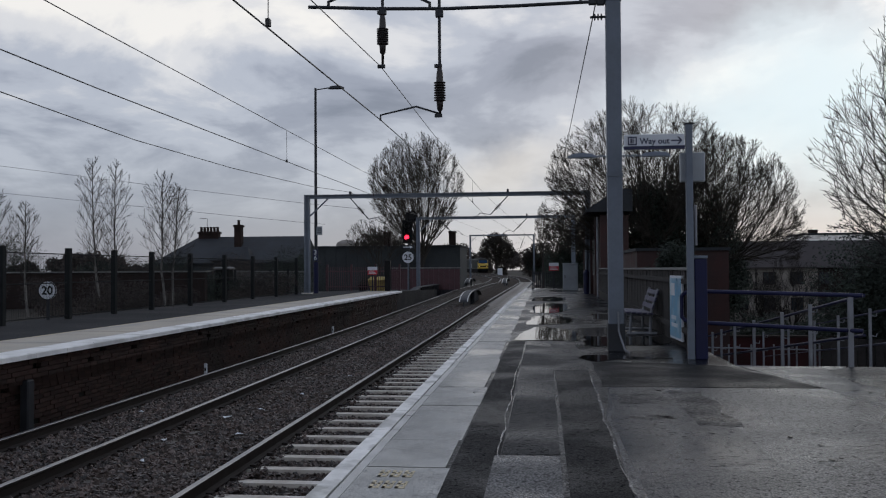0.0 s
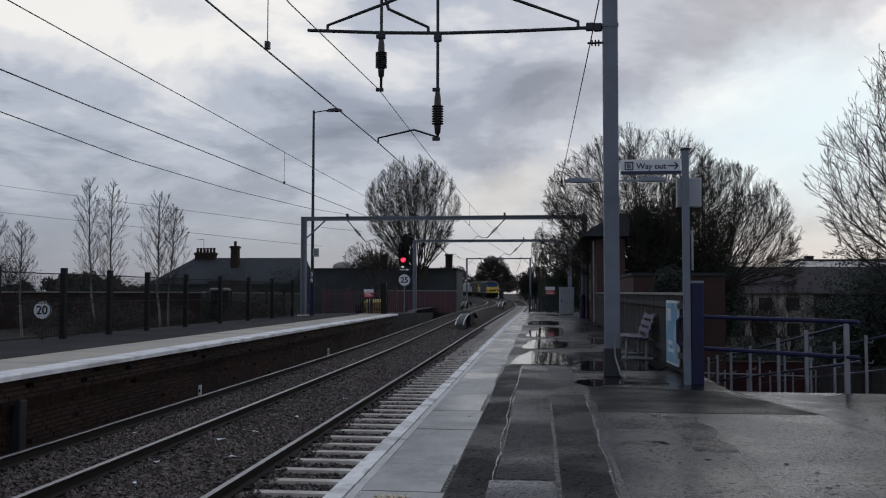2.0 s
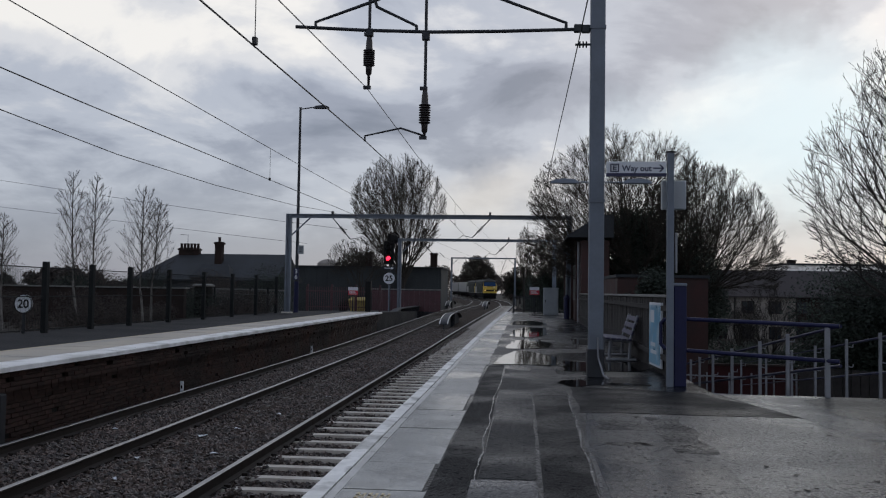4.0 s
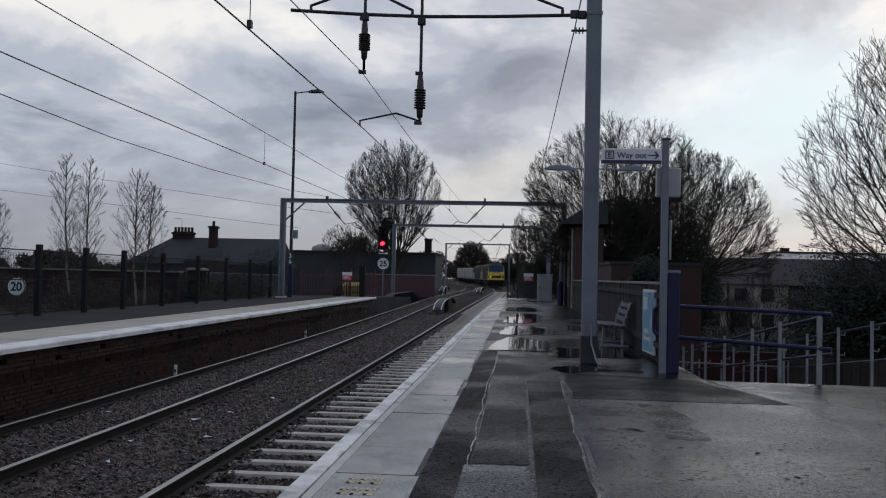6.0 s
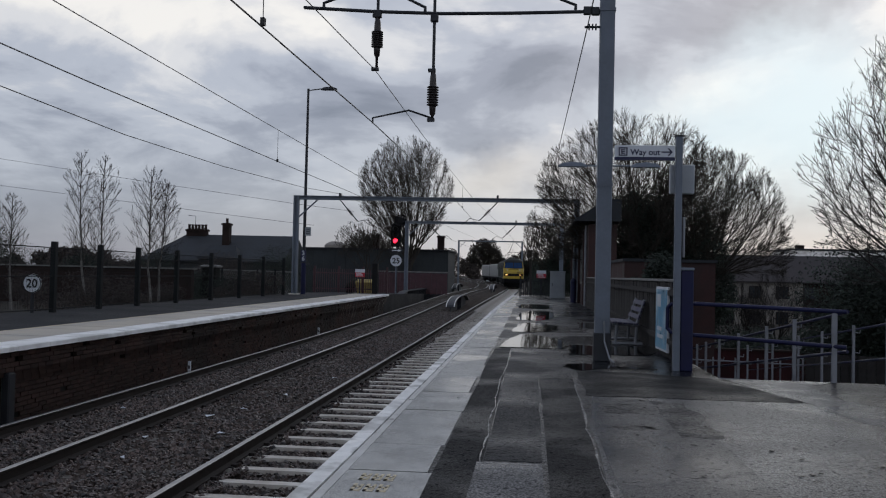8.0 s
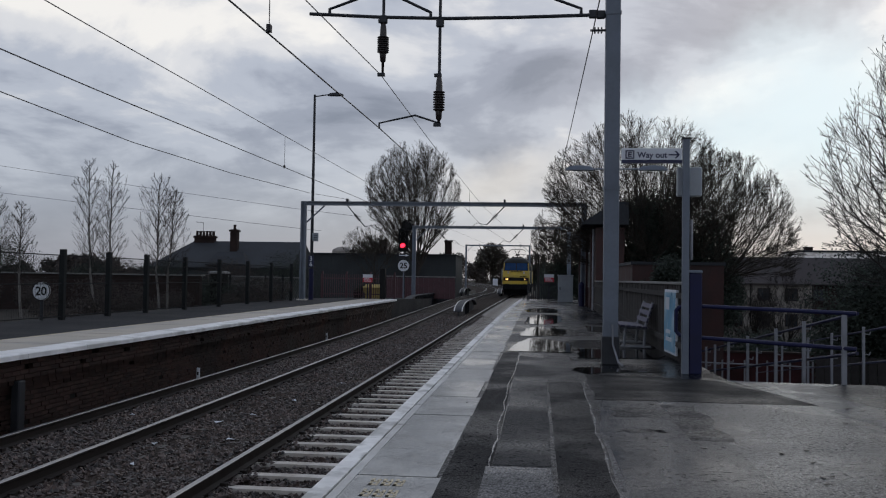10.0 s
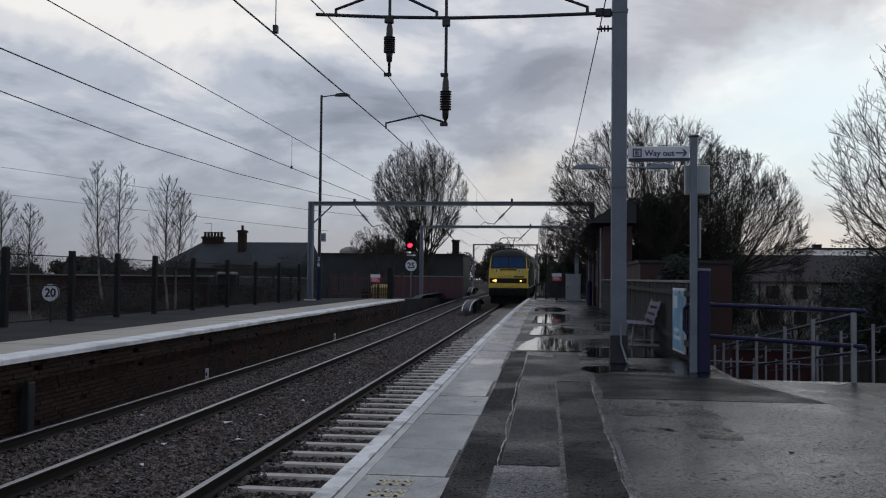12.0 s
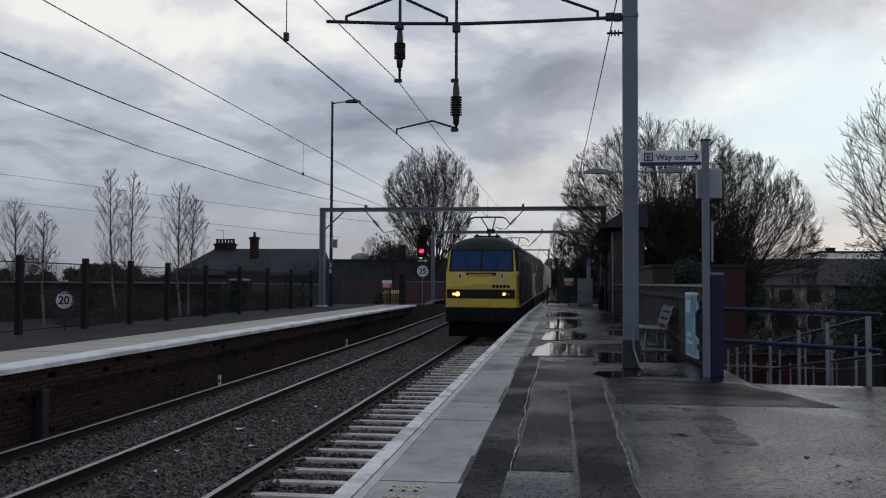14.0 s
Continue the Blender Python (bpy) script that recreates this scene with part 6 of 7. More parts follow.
def build_right_buildings():
    b = thing("platform_building", pose(0, 0, 0), "dark red brick station building beside the platform", "building", "buildings")
    bm = bm_new()
    box(bm, 2.42, 3.6, 38.0, 54.0, -4.0, 3.5)
    part("wall", bm, BRICK_HOUSE, b)
    bm = bm_new()
    loft(bm, [[(1.88, y, 3.62), (3.75, y, 3.62), (3.75, y, 4.55), (3.2, y, 4.6), (1.88, y, 3.74)] for y in (37.7, 54.3)])
    part("roof", bm, SLATE, b)
    bm = bm_new()
    tube(bm, (1.84, 37.7, 3.66), (1.84, 54.3, 3.66), 0.05, seg=6)
    part("gutter", bm, STEEL_DARK, b)
    for y in (40, 44, 48, 51.5):
        bm = bm_new()
        box(bm, 2.3, 2.42, y - 0.12, y + 0.12, 0, 3.5)
        part("pilaster", bm, BRICK_HOUSE, b)
    for y in (42, 46, 50):
        window_in(b, 2.4, y, 1.0, 1.1, 1.5, "x")
    bm = bm_new()
    tube(bm, (2.33, 38.5, 0), (2.33, 38.5, 3.45), 0.05, seg=8)
    part("downpipe", bm, GREY_RAIL, b, "pale grey downpipe")
    o = thing("brick_outbuilding", pose(0, 0, 0), "plain red brick building below the platform fence", "building", "buildings")
    bm = bm_new()
    box(bm, 2.8, 5.47, 27.0, 35.4, -4, 1.75)
    part("wall", bm, BRICK_HOUSE, o)
    bm = bm_new()
    box(bm, 2.75, 5.52, 26.95, 35.45, 1.75, 1.84)
    part("roof", bm, SLATE, o)
    t = thing("terrace_house", pose(0, 0, 0), "long terrace with cream and brown walls and a brown tiled roof", "house", "houses")
    bm = bm_new()
    box(bm, 20.0, 29.6, 100, 108, -5, 1.1)
    part("wall", bm, RENDER, t, "cream rendered end house")
    bm = bm_new()
    box(bm, 29.6, 48, 100.003, 108, -5, 1.1)
    part("wall", bm, CHIMNEY, t, "brown brick middle houses")
    bm = bm_new()
    gable_roof(bm, 20.0, 48, 100, 108, 1.1, 4.2, 0.5)
    part("roof", bm, ROOF_BROWN, t)
    for k in range(9):
        for z in (-3.4, -0.6):
            window_in(t, 21.6 + k * 2.9, 99.95, z, 1.2, 1.25, "y", CHIMNEY)
    for k in range(3):
        bm = bm_new()
        tube(bm, (23.1 + k * 8, 99.9, -4.6), (23.1 + k * 8, 99.9, 1.0), 0.06, seg=6)
        part("downpipe", bm, BLACK, t)
    f = thing("flat_block", pose(0, 0, 0), "distant block with a pale sloping roof", "building", "buildings")
    bm = bm_new()
    box(bm, 41.7, 75, 150, 164, -4, 5.2)
    part("wall", bm, CHIMNEY, f)
    bm = bm_new()
    loft(bm, [[(41.3, 149.4, 5.2), (75, 149.4, 5.2), (75, 164, 5.2), (41.3, 164, 5.2)], [(43.2, 152, 6.5), (75, 152, 6.5), (75, 163, 6.5), (43.2, 163, 6.5)]])
    part("roof", bm, SLEEPER, f, "pale sloping roof")
    chimney(f, 45.5, 156, 6.2, 7.5, 1.2, 1.2, 0)
    bm = bm_new()
    box(bm, 43.0, 75.2, 151.8, 163.2, 6.5, 6.8)
    part("ridge_cap", bm, SLATE, f)


build_right_buildings()


def build_lower_road():
    bm = bm_new()
    box(bm, 2.4, 170, 35.7, 37.95, -4.1, -3.7)
    box(bm, 7.0, 170, 37.95, 39.6, -4.1, -3.702)
    solid("road", bm, ASPHALT_FAR, "damp asphalt road passing below the line", "road", kind="structure")
    bm = bm_new()
    box(bm, 7.0, 40, 39.7, 39.95, -4.2, -1.8)
    solid("road_wall", bm, RED_WALL, "dark red brick wall along the lower road", "wall", kind="structure")
    bm = bm_new()
    box(bm, 6.95, 40, 39.65, 40.0, -1.8, -1.72)
    solid("road_wall_coping", bm, CHIMNEY, "dark coping on the red wall", "wall coping", kind="structure")


build_lower_road()


def build_car():
    """A white hatchback facing -x, wheels on z = 0."""
    c = thing("car", pose(60, 36.8, -3.7), "white hatchback car on the lower road", "car")
    bm = bm_new()
    secs = []
    for x, w, z0, z1 in ((-2.0, 0.62, 0.32, 0.62), (-1.85, 0.78, 0.24, 0.74), (-1.1, 0.86, 0.2, 0.88), (0.0, 0.87, 0.2, 0.92), (1.4, 0.86, 0.2, 0.95), (1.85, 0.8, 0.26, 0.92), (1.98, 0.7, 0.34, 0.7)):
        secs.append([(x, -w, z0), (x, w, z0), (x, w, z1 * 0.8), (x, w * 0.9, z1), (x, -w * 0.9, z1), (x, -w, z1 * 0.8)])
    loft(bm, secs)
    part("body", bm, CAR_WHITE, c, smooth=False)
    bm = bm_new()
    loft(bm, [[(x, -w, 0.9), (x, w, 0.9), (x2, w * 0.84, z), (x2, -w * 0.84, z)] for x, x2, w, z in ((-0.95, -0.25, 0.76, 1.38), (-0.3, -0.1, 0.78, 1.40), (1.2, 1.0, 0.78, 1.40), (1.75, 1.45, 0.74, 1.36))])
    part("cabin_glass", bm, WINDOW, c, "dark car windows")
    bm = bm_new()
    loft(bm, [[(x, -w, z), (x, w, z), (x, w * 0.9, z + 0.06), (x, -w * 0.9, z + 0.06)] for x, w, z in ((-0.45, 0.6, 1.33), (-0.1, 0.68, 1.40), (0.7, 0.69, 1.42), (1.3, 0.67, 1.39), (1.55, 0.62, 1.33))])
    part("roof", bm, CAR_WHITE, c, "white roof panel")
    for x in (-1.25, 1.25):
        for s in (-0.78, 0.78):
            bm = bm_new()
            tube(bm, (x, s - 0.09, 0.31), (x, s + 0.09, 0.31), 0.31, seg=18)
            wheel = part("wheel", bm, BLACK, c)
            bm = bm_new()
            tube(bm, (x, s - 0.095, 0.31), (x, s + 0.095, 0.31), 0.19, seg=12)
            part("rim", bm, GREY_RAIL, wheel)
    for s in (-0.58, 0.58):
        bm = bm_new()
        box(bm, -2.0, -1.9, s - 0.14, s + 0.14, 0.56, 0.68, bevel=0.02)
        part("headlight", bm, SIGN_WHITE, c)
    return c


car = build_car()


# ---- bridge over the road: plate girders with rounded ends ----
def build_girders():
    for cx, y0, y1, lab in ((-4.5, 50.0, 61.5, "dark riveted plate girder with a white rounded end between the tracks"), (-9.0, 60, 95, "dark riveted plate girder beside the far track"), (-4.25, 97, 107, "dark riveted plate girder farther along the line"), (-8.35, 97, 107, "dark plate girder farther along the far track")):
        g = thing("bridge_girder", pose(cx, y0, rail_z(y0)), lab, "bridge girder", "bridge girders")
        L, h, bow = y1 - y0, 0.62, 4.5
        outline = [(0.0, -0.4), (0.03, 0.1)] + [(0.05 + bow * (1 - math.cos(a)), 0.1 + (h - 0.1) * math.sin(a)) for a in [math.pi / 2 * k / 8 for k in range(1, 9)]]
        outline += [(L - 0.05 - bow * (1 - math.cos(a)), 0.1 + (h - 0.1) * math.sin(a)) for a in [math.pi / 2 * k / 8 for k in range(8, 0, -1)]] + [(L - 0.03, 0.1), (L, -0.4)]
        bm = bm_new()
        loft(bm, [[(x, y, z) for y, z in outline] for x in (-0.03, 0.03)])
        part("web", bm, STEEL_DARK, g)
        n = len(outline)
        for a, b in ((1, 10), (9, n - 2)):
            bm = bm_new()
            loft(bm, [[(-0.26, y, z), (0.26, y, z), (0.26, y, z + 0.035), (-0.26, y, z + 0.035)] for y, z in outline[a:b]])
            flange = part("flange", bm, STEEL_DARK, g)
            if a == 1 and cx > -9:
                for s in (-0.25, 0.2):
                    bm = bm_new()
                    loft(bm, [[(s, y - 0.012, z + 0.037), (s + 0.05, y - 0.012, z + 0.037), (s + 0.05, y - 0.012, z + 0.042), (s, y - 0.012, z + 0.042)] for y, z in outline[a:b]])
                    part("painted_edge", bm, WHITE_EDGE, flange, "worn white stripe")
        for k in range(int(L - 2 * bow)):
            bm = bm_new()
            box(bm, -0.2, 0.2, bow + k * 1.0, bow + 0.04 + k * 1.0, -0.4, h)
            part("stiffener", bm, STEEL_DARK, g)


build_girders()


def build_marker(x, y, z, h):
    m = thing("marker_post", pose(x, y, z), "short white trackside marker post", "marker post", "marker posts")
    bm = bm_new()
    box(bm, -0.032, 0.032, -0.025, 0.025, 0, h, bevel=0.006)
    part("post", bm, SIGN_WHITE, m)
    bm = bm_new()
    box(bm, -0.018, 0.018, -0.029, -0.025, h * 0.55, h * 0.75)
    part("print_bar", bm, BLACK, m)


build_marker(-7.55, 19.2, -1.2, 0.36)
build_marker(-7.6, 31.5, -1.15, 0.35)
cab = thing("lineside_cabinet", pose(-10.4, 215, -0.65), "white lineside equipment case beside the line", "cabinet")
bm = bm_new()
box(bm, -0.58, 0.58, -0.4, 0.4, 0, 1.95, bevel=0.03)
part("casing", bm, SIGN_WHITE, cab)
bm = bm_new()
box(bm, -0.53, 0.53, -0.43, -0.4, 0.1, 1.85)
part("door", bm, SIGN_WHITE, cab)


# ---- pieces last: bricks of the far platform wall, ballast stones ----
def build_far_wall():
    bm = bm_new()
    strip(bm, lambda y: far_edge(y) - 2.2, lambda y: far_edge(y) - 0.3, fys, lambda y: -1.4, lambda y: -0.09)
    wall = solid("platform_wall_far", bm, MORTAR, "sooty red brick platform wall with corbelled courses", "platform wall", kind="structure")
    bm = bm_new()
    box(bm, -0.06, 0.02, -0.105, 0.105, 0, 0.065)
    one = mesh_of("brick", bm, BRICK)
    rng = random.Random(31)
    left = 300
    verts, faces = [], []
    for c in range(16):
        z = -1.32 + c * 0.076
        proud = 0.16 if c > 11 else 0.10 if c > 10 else 0.05 if c > 9 else 0.0
        y = 4.0 + (0.11 if c % 2 else 0)
        while y < FAR_END - 0.2:
            dx = proud + rng.uniform(-0.008, 0.008)
            if rng.random() > 0.012:
                x = far_edge(y) - 0.29 + dx
                turn = rng.uniform(-0.6, 0.6)
                if 11.3 < y < 16.4 and left > 0 and c > 1:
                    ob = new("brick", one)
                    ob.parent = wall
                    ob.matrix_basis = pose(x, y, z, 0, 0, turn)
                    left -= 1
                else:
                    k = len(verts)
                    for zz in (z, z + 0.065):
                        verts += [(x - 0.06, y - 0.105, zz), (x + 0.02, y - 0.105, zz), (x + 0.02, y + 0.105, zz), (x - 0.06, y + 0.105, zz)]
                    faces += [(k + 4, k + 5, k + 6, k + 7), (k + 1, k + 2, k + 6, k + 5), (k, k + 1, k + 5, k + 4), (k + 2, k + 3, k + 7, k + 6), (k, k + 3, k + 2, k + 1)]
            y += 0.222
    rest = new("brickwork", raw("brickwork", verts, faces, BRICK))
    rest.parent = wall
    tagged(rest, kind="stuff")
    bm = bm_new()
    box(bm, -8.0, -7.86, 12.8, 12.98, -1.3, -0.42, bevel=0.02)
    part("drain_pipe", bm, STEEL_DARK, wall, "dark square drain pipe on the wall")
    for k in range(26):
        y = 37.5 + k * 0.46 + rng.uniform(-0.15, 0.15)
        top, x = rng.uniform(-0.36, -0.2), far_edge(y) - 0.101
        bm = bm_new()
        w = rng.uniform(0.02, 0.07)
        drop = rng.uniform(0.15, 0.6)
        loft(bm, [[(x, y - w, top), (x + 0.004, y - w, top), (x + 0.004, y + w, top), (x, y + w, top)], [(x - 0.1, y - w * 0.3, top - drop), (x - 0.096, y - w * 0.3, top - drop), (x - 0.096, y + w * 0.3, top - drop), (x - 0.1, y + w * 0.3, top - drop)]])
        part("lime_streak", bm, LIME, wall, "white lime run on the bricks")
    # ramp down beyond the platform end
    bm = bm_new()
    strip(bm, lambda y: -13.2, lambda y: far_edge(y) - 0.5, spaced(FAR_END, 72, 2), lambda y: -1.5, lambda y: -0.02 - 0.018 * (y - FAR_END))
    solid("platform_ramp_far", bm, ASPHALT_FAR, "dark ramp beyond the opposite platform end", "platform ramp", kind="structure")
    bm = bm_new()
    strip(bm, lambda y: near_edge(y) + 0.3, lambda y: 2.4, spaced(PLAT_END, 76, 2), lambda y: -1.5, lambda y: -0.02 - 0.02 * (y - PLAT_END))
    solid("platform_ramp_near", bm, SLAB, "pale ramp beyond the platform end", "platform ramp", kind="structure")


build_far_wall()


def build_stones():
    """Loose ballast stones: small uneven solids strewn over the bed, thinning out with distance."""
    rng = np.random.default_rng(5)
    corner = np.array([(1, 0, 0), (-1, 0, 0), (0, 1, 0), (0, -1, 0), (0, 0, 1), (0, 0, -1)], float)
    tri = np.array([(0, 2, 4), (2, 1, 4), (1, 3, 4), (3, 0, 4), (2, 0, 5), (1, 2, 5), (3, 1, 5), (0, 3, 5)])
    n = 85000
    y = 6.0 + 46 * rng.random(n) ** 1.9
    u = rng.random(n)
    ny = np.array([near_x(v) for v in np.linspace(4, 51, 95)])
    fy = np.array([far_x(v) for v in np.linspace(4, 51, 95)])
    rz = np.array([rail_z(v) for v in np.linspace(4, 51, 95)])
    grid = np.linspace(4, 51, 95)
    xn, xf, zr = np.interp(y, grid, ny), np.interp(y, grid, fy), np.interp(y, grid, rz)
    x = xf - 1.3 + u * (xn + 1.35 - xf + 1.3)
    dn, df = np.abs(x - xn), np.abs(x - xf)
    keep = (np.abs(dn - 0.7525) > 0.085) & (np.abs(df - 0.7525) > 0.085)
    # between the near rails the bed lies lower, so that the sleepers stay bare
    phase = np.abs(((y - 3.0) / 0.66 + 0.5) % 1 - 0.5) * 0.66
    covered = (x > xn - 0.72) & (x < xn - 0.50 + 0.05 * np.sin(y * 7))
    keep &= ~((x > xn - 0.72) & (phase < 0.105) & ~covered)
    z = zr - 0.17 - 0.045 * (x > xn - 0.8) + 0.025 * ((x < xn - 0.8) & (x > xn - 1.5))
    z += np.where((dn > 1.2) & (df > 1.2), -0.02, 0) + np.where(covered, 0.035, 0)
    x, y, z = x[keep], y[keep], z[keep]
    m = len(x)
    size = rng.uniform(0.018, 0.044, m) * np.where(y > 25, 1.25, 1.0)
    jit = corner[None] * rng.uniform(0.6, 1.25, (m, 6, 1)) + rng.normal(0, 0.18, (m, 6, 3))
    a, b = rng.uniform(0, math.tau, m), rng.uniform(0, math.tau, m)
    ca, sa, cb, sb = np.cos(a), np.sin(a), np.cos(b), np.sin(b)
    p = jit * size[:, None, None]
    q = np.stack([p[..., 0] * ca[:, None] - p[..., 1] * sa[:, None], p[..., 0] * sa[:, None] + p[..., 1] * ca[:, None], p[..., 2]], -1)
    q = np.stack([q[..., 0], q[..., 1] * cb[:, None] - q[..., 2] * sb[:, None], (q[..., 1] * sb[:, None] + q[..., 2] * cb[:, None]) * 0.8], -1)
    q += np.stack([x, y, z + size * 0.3], -1)[:, None, :]
    faces = (tri[None] + (np.arange(m) * 6)[:, None, None]).reshape(-1, 3)
    me = raw("ballast_stones", q.reshape(-1, 3).tolist(), faces.tolist(), STONE)
    tagged(new("ballast_stones", me), "loose grey-brown ballast stones between the rails", "ballast", kind="stuff")


build_stones()


def build_litter():
    rng = random.Random(77)
    for x, y in ((-5.0, 13.6), (-4.7, 14.4), (-5.2, 11.7), (-4.5, 16.2), (-4.9, 10.4), (-4.3, 12.2), (-4.2, 19.0), (-6.6, 14.0)):
        bm = bm_new()
        s = rng.uniform(0.05, 0.09)
        loft(bm, [[(-s, -s * 0.5, 0.0), (s, -s * 0.4, 0.012), (s * 0.8, s * 0.5, 0.0), (-s * 0.7, s * 0.4, 0.015)], [(-s, -s * 0.5, 0.006), (s, -s * 0.4, 0.02), (s * 0.8, s * 0.5, 0.008), (-s * 0.7, s * 0.4, 0.024)]])
        solid("litter", bm, SIGN_WHITE, "small pale scrap of litter on the ballast", "litter", "litter", m=pose(x, y, rail_z(y) - 0.15, 0, 0, rng.uniform(0, 180)))


build_litter()


def build_debris():
    """Sodden leaves and bits of grit on the platform."""
    rng = random.Random(88)
    spots = [(1.62, 7.0), (1.38, 7.55), (1.5, 7.72), (2.3, 8.9), (1.75, 8.4), (2.75, 8.3), (2.9, 8.2), (1.9, 6.0), (1.75, 5.9), (2.4, 6.3), (-0.72, 9.9), (-0.7, 8.9), (1.35, 10.2), (3.1, 9.3), (3.3, 9.7), (2.0, 6.9)]
    spots += [(rng.uniform(0.8, 3.4), rng.uniform(5.2, 9.2)) for _ in range(22)]
    for x, y in spots:
        bm = bm_new()
        s, n = rng.uniform(0.012, 0.034), 6
        ring = [(s * rng.uniform(0.6, 1.2) * math.cos(k * math.tau / n), 0.55 * s * rng.uniform(0.6, 1.2) * math.sin(k * math.tau / n)) for k in range(n)]
        prism(bm, ring, 0.0, rng.uniform(0.003, 0.008))
        solid("dead_leaf", bm, SCRUB_WET, "small sodden dead leaf on the wet asphalt", "leaf", "fallen leaves", m=pose(x, y, 0.0075, 0, 0, rng.uniform(0, 180)))


SCRUB_WET = material("sodden_leaf", (0.016, 0.013, 0.011), 0.4, spread=0.3, scale=20, bump=0)
build_debris()


# ---- trains ----
def build_loco():
    """An electric locomotive: front at y = 0 facing -y, rails at z = 0."""
    loco = thing("locomotive", pose(0, 0, 0), "yellow-fronted dark green electric locomotive with lit headlights", "locomotive", "locomotives")
    L = 18.7

    def half(z, front):
        """Half width of the body at a height, narrower over the cab front."""
        w = 1.37 if not front else 1.28
        if z > 2.6:
            w -= 0.10 * (z - 2.6)
        return w

    def rake(z):
        """How far the cab front leans back at a height."""
        return 0.0 if z < 2.05 else 0.10 * (z - 2.05) / 0.5 if z < 2.55 else 0.10 + 0.42 * (z - 2.55)

    # body sides and ends, below the roof
    zs = [1.27, 1.62, 1.95, 2.05, 2.5, 2.6, 3.40]
    bm = bm_new()
    rows = []
    for z in zs:
        f, b = half(z, True), half(z, False)
        r = rake(z)
        rows.append([(-f, r, z), (f, r, z), (b, 0.55 + r * 0.6, z), (b, L - 0.55 - r * 0.6, z), (f, L - r, z), (-f, L - r, z), (-b, L - 0.55 - r * 0.6, z), (-b, 0.55 + r * 0.6, z)])
    loft(bm, rows)
    me = mesh_of("body", bm, [LOCO_GREEN, YELLOW])
    for p in me.polygons:
        c = p.center
        if c.y < 0.45 or c.y > L - 0.45:
            p.material_index = 1
    part("body", me, None, loco, "dark green body side with yellow cab ends")
    # roof dome, swept down over the cabs
    bm = bm_new()
    secs = []
    for y, lift, w in ((0.45, 0.0, 1.17), (0.51, 0.10, 1.2), (0.66, 0.3, 1.235), (0.95, 0.44, 1.26), (1.7, 0.52, 1.29), (L - 1.7, 0.52, 1.29), (L - 0.95, 0.44, 1.26), (L - 0.66, 0.3, 1.235), (L - 0.51, 0.1, 1.2), (L - 0.45, 0.0, 1.17)):
        secs.append([(w * math.cos(a) * (1.0 if abs(math.cos(a)) > 0.98 else 0.985), y, 3.39 + (lift + 0.03) * math.sin(a) ** 0.75) for a in [math.pi * k / 14 for k in range(15)]])
    loft(bm, secs)
    part("roof", bm, LOCO_ROOF, loco, "grimy dark domed roof", True)
    # windscreens, one pane either side of the pillar
    for x0, x1 in ((-1.13, -0.045), (0.045, 1.13)):
        bm = bm_new()
        z0, z1 = 2.64, 3.36
        y0, y1 = rake(z0) - 0.012, rake(z1) - 0.012
        k0, k1 = (0.985, 0.955)
        vs = [(x0 * k0, y0, z0), (x1 * k0, y0, z0), (x1 * k1, y1, z1), (x0 * k1, y1, z1)]
        loft(bm, [vs, [(x, y + 0.03, z) for x, y, z in vs]])
        part("windscreen", bm, GLASS_DARK, loco, "dark windscreen with a blue reflection in its colour")
    bm = bm_new()
    for x0, x1, z0, z1 in ((-1.2, 1.2, 2.595, 2.64), (-1.15, 1.15, 3.36, 3.405), (-1.2, -1.115, 2.62, 3.39), (1.115, 1.2, 2.62, 3.39), (-0.045, 0.045, 2.62, 3.39)):
        vs0 = [(x0, rake(z0) - 0.02, z0), (x1, rake(z0) - 0.02, z0), (x1 * (0.97 if z1 > 3 else 1), rake(z1) - 0.02, z1), (x0 * (0.97 if z1 > 3 else 1), rake(z1) - 0.02, z1)]
        loft(bm, [vs0, [(x, y + 0.03, z) for x, y, z in vs0]])
    part("windscreen_frame", bm, BLACK, loco, "black windscreen surround")
    for s in (-1, 1):
        bm = bm_new()
        pipe(bm, [(s * 0.5, rake(2.62) - 0.03, 2.62), (s * 0.62, rake(3.05) - 0.03, 3.05)], 0.012, 5)
        part("wiper", bm, BLACK, loco)
    # black band with lamp clusters
    bm = bm_new()
    box(bm, -1.25, 1.25, -0.025, 0.03, 1.60, 1.93, bevel=0.01)
    part("lamp_band", bm, BLACK, loco, "black band across the cab front")
    for x, r, mat, lab in ((-1.0, 0.05, HEADLIGHT, "lit marker light"), (-0.86, 0.085, HEADLIGHT, "lit amber headlight"), (0.86, 0.06, HEADLIGHT, "lit headlight"), (1.02, 0.05, SIGN_RED, "unlit tail light")):
        bm = bm_new()
        tube(bm, (x, -0.045, 1.76), (x, 0.0, 1.76), r, seg=16)
        part("headlight", bm, mat, loco, lab)
    # name panel, white data panels, number bars and grab rails
    bm = bm_new()
    box(bm, -0.55, 0.55, rake(2.5) - 0.012, rake(2.36) + 0.03, 2.36, 2.55, bevel=0.008)
    plate = part("name_panel", bm, BLACK, loco, "dark panel with a pale strip of small lettering")
    bm = bm_new()
    for k in range(9):
        box(bm, -0.46 + k * 0.1, -0.38 + k * 0.1, rake(2.45) - 0.03, rake(2.45), 2.42, 2.50)
    part("lettering", bm, YELLOW, plate)
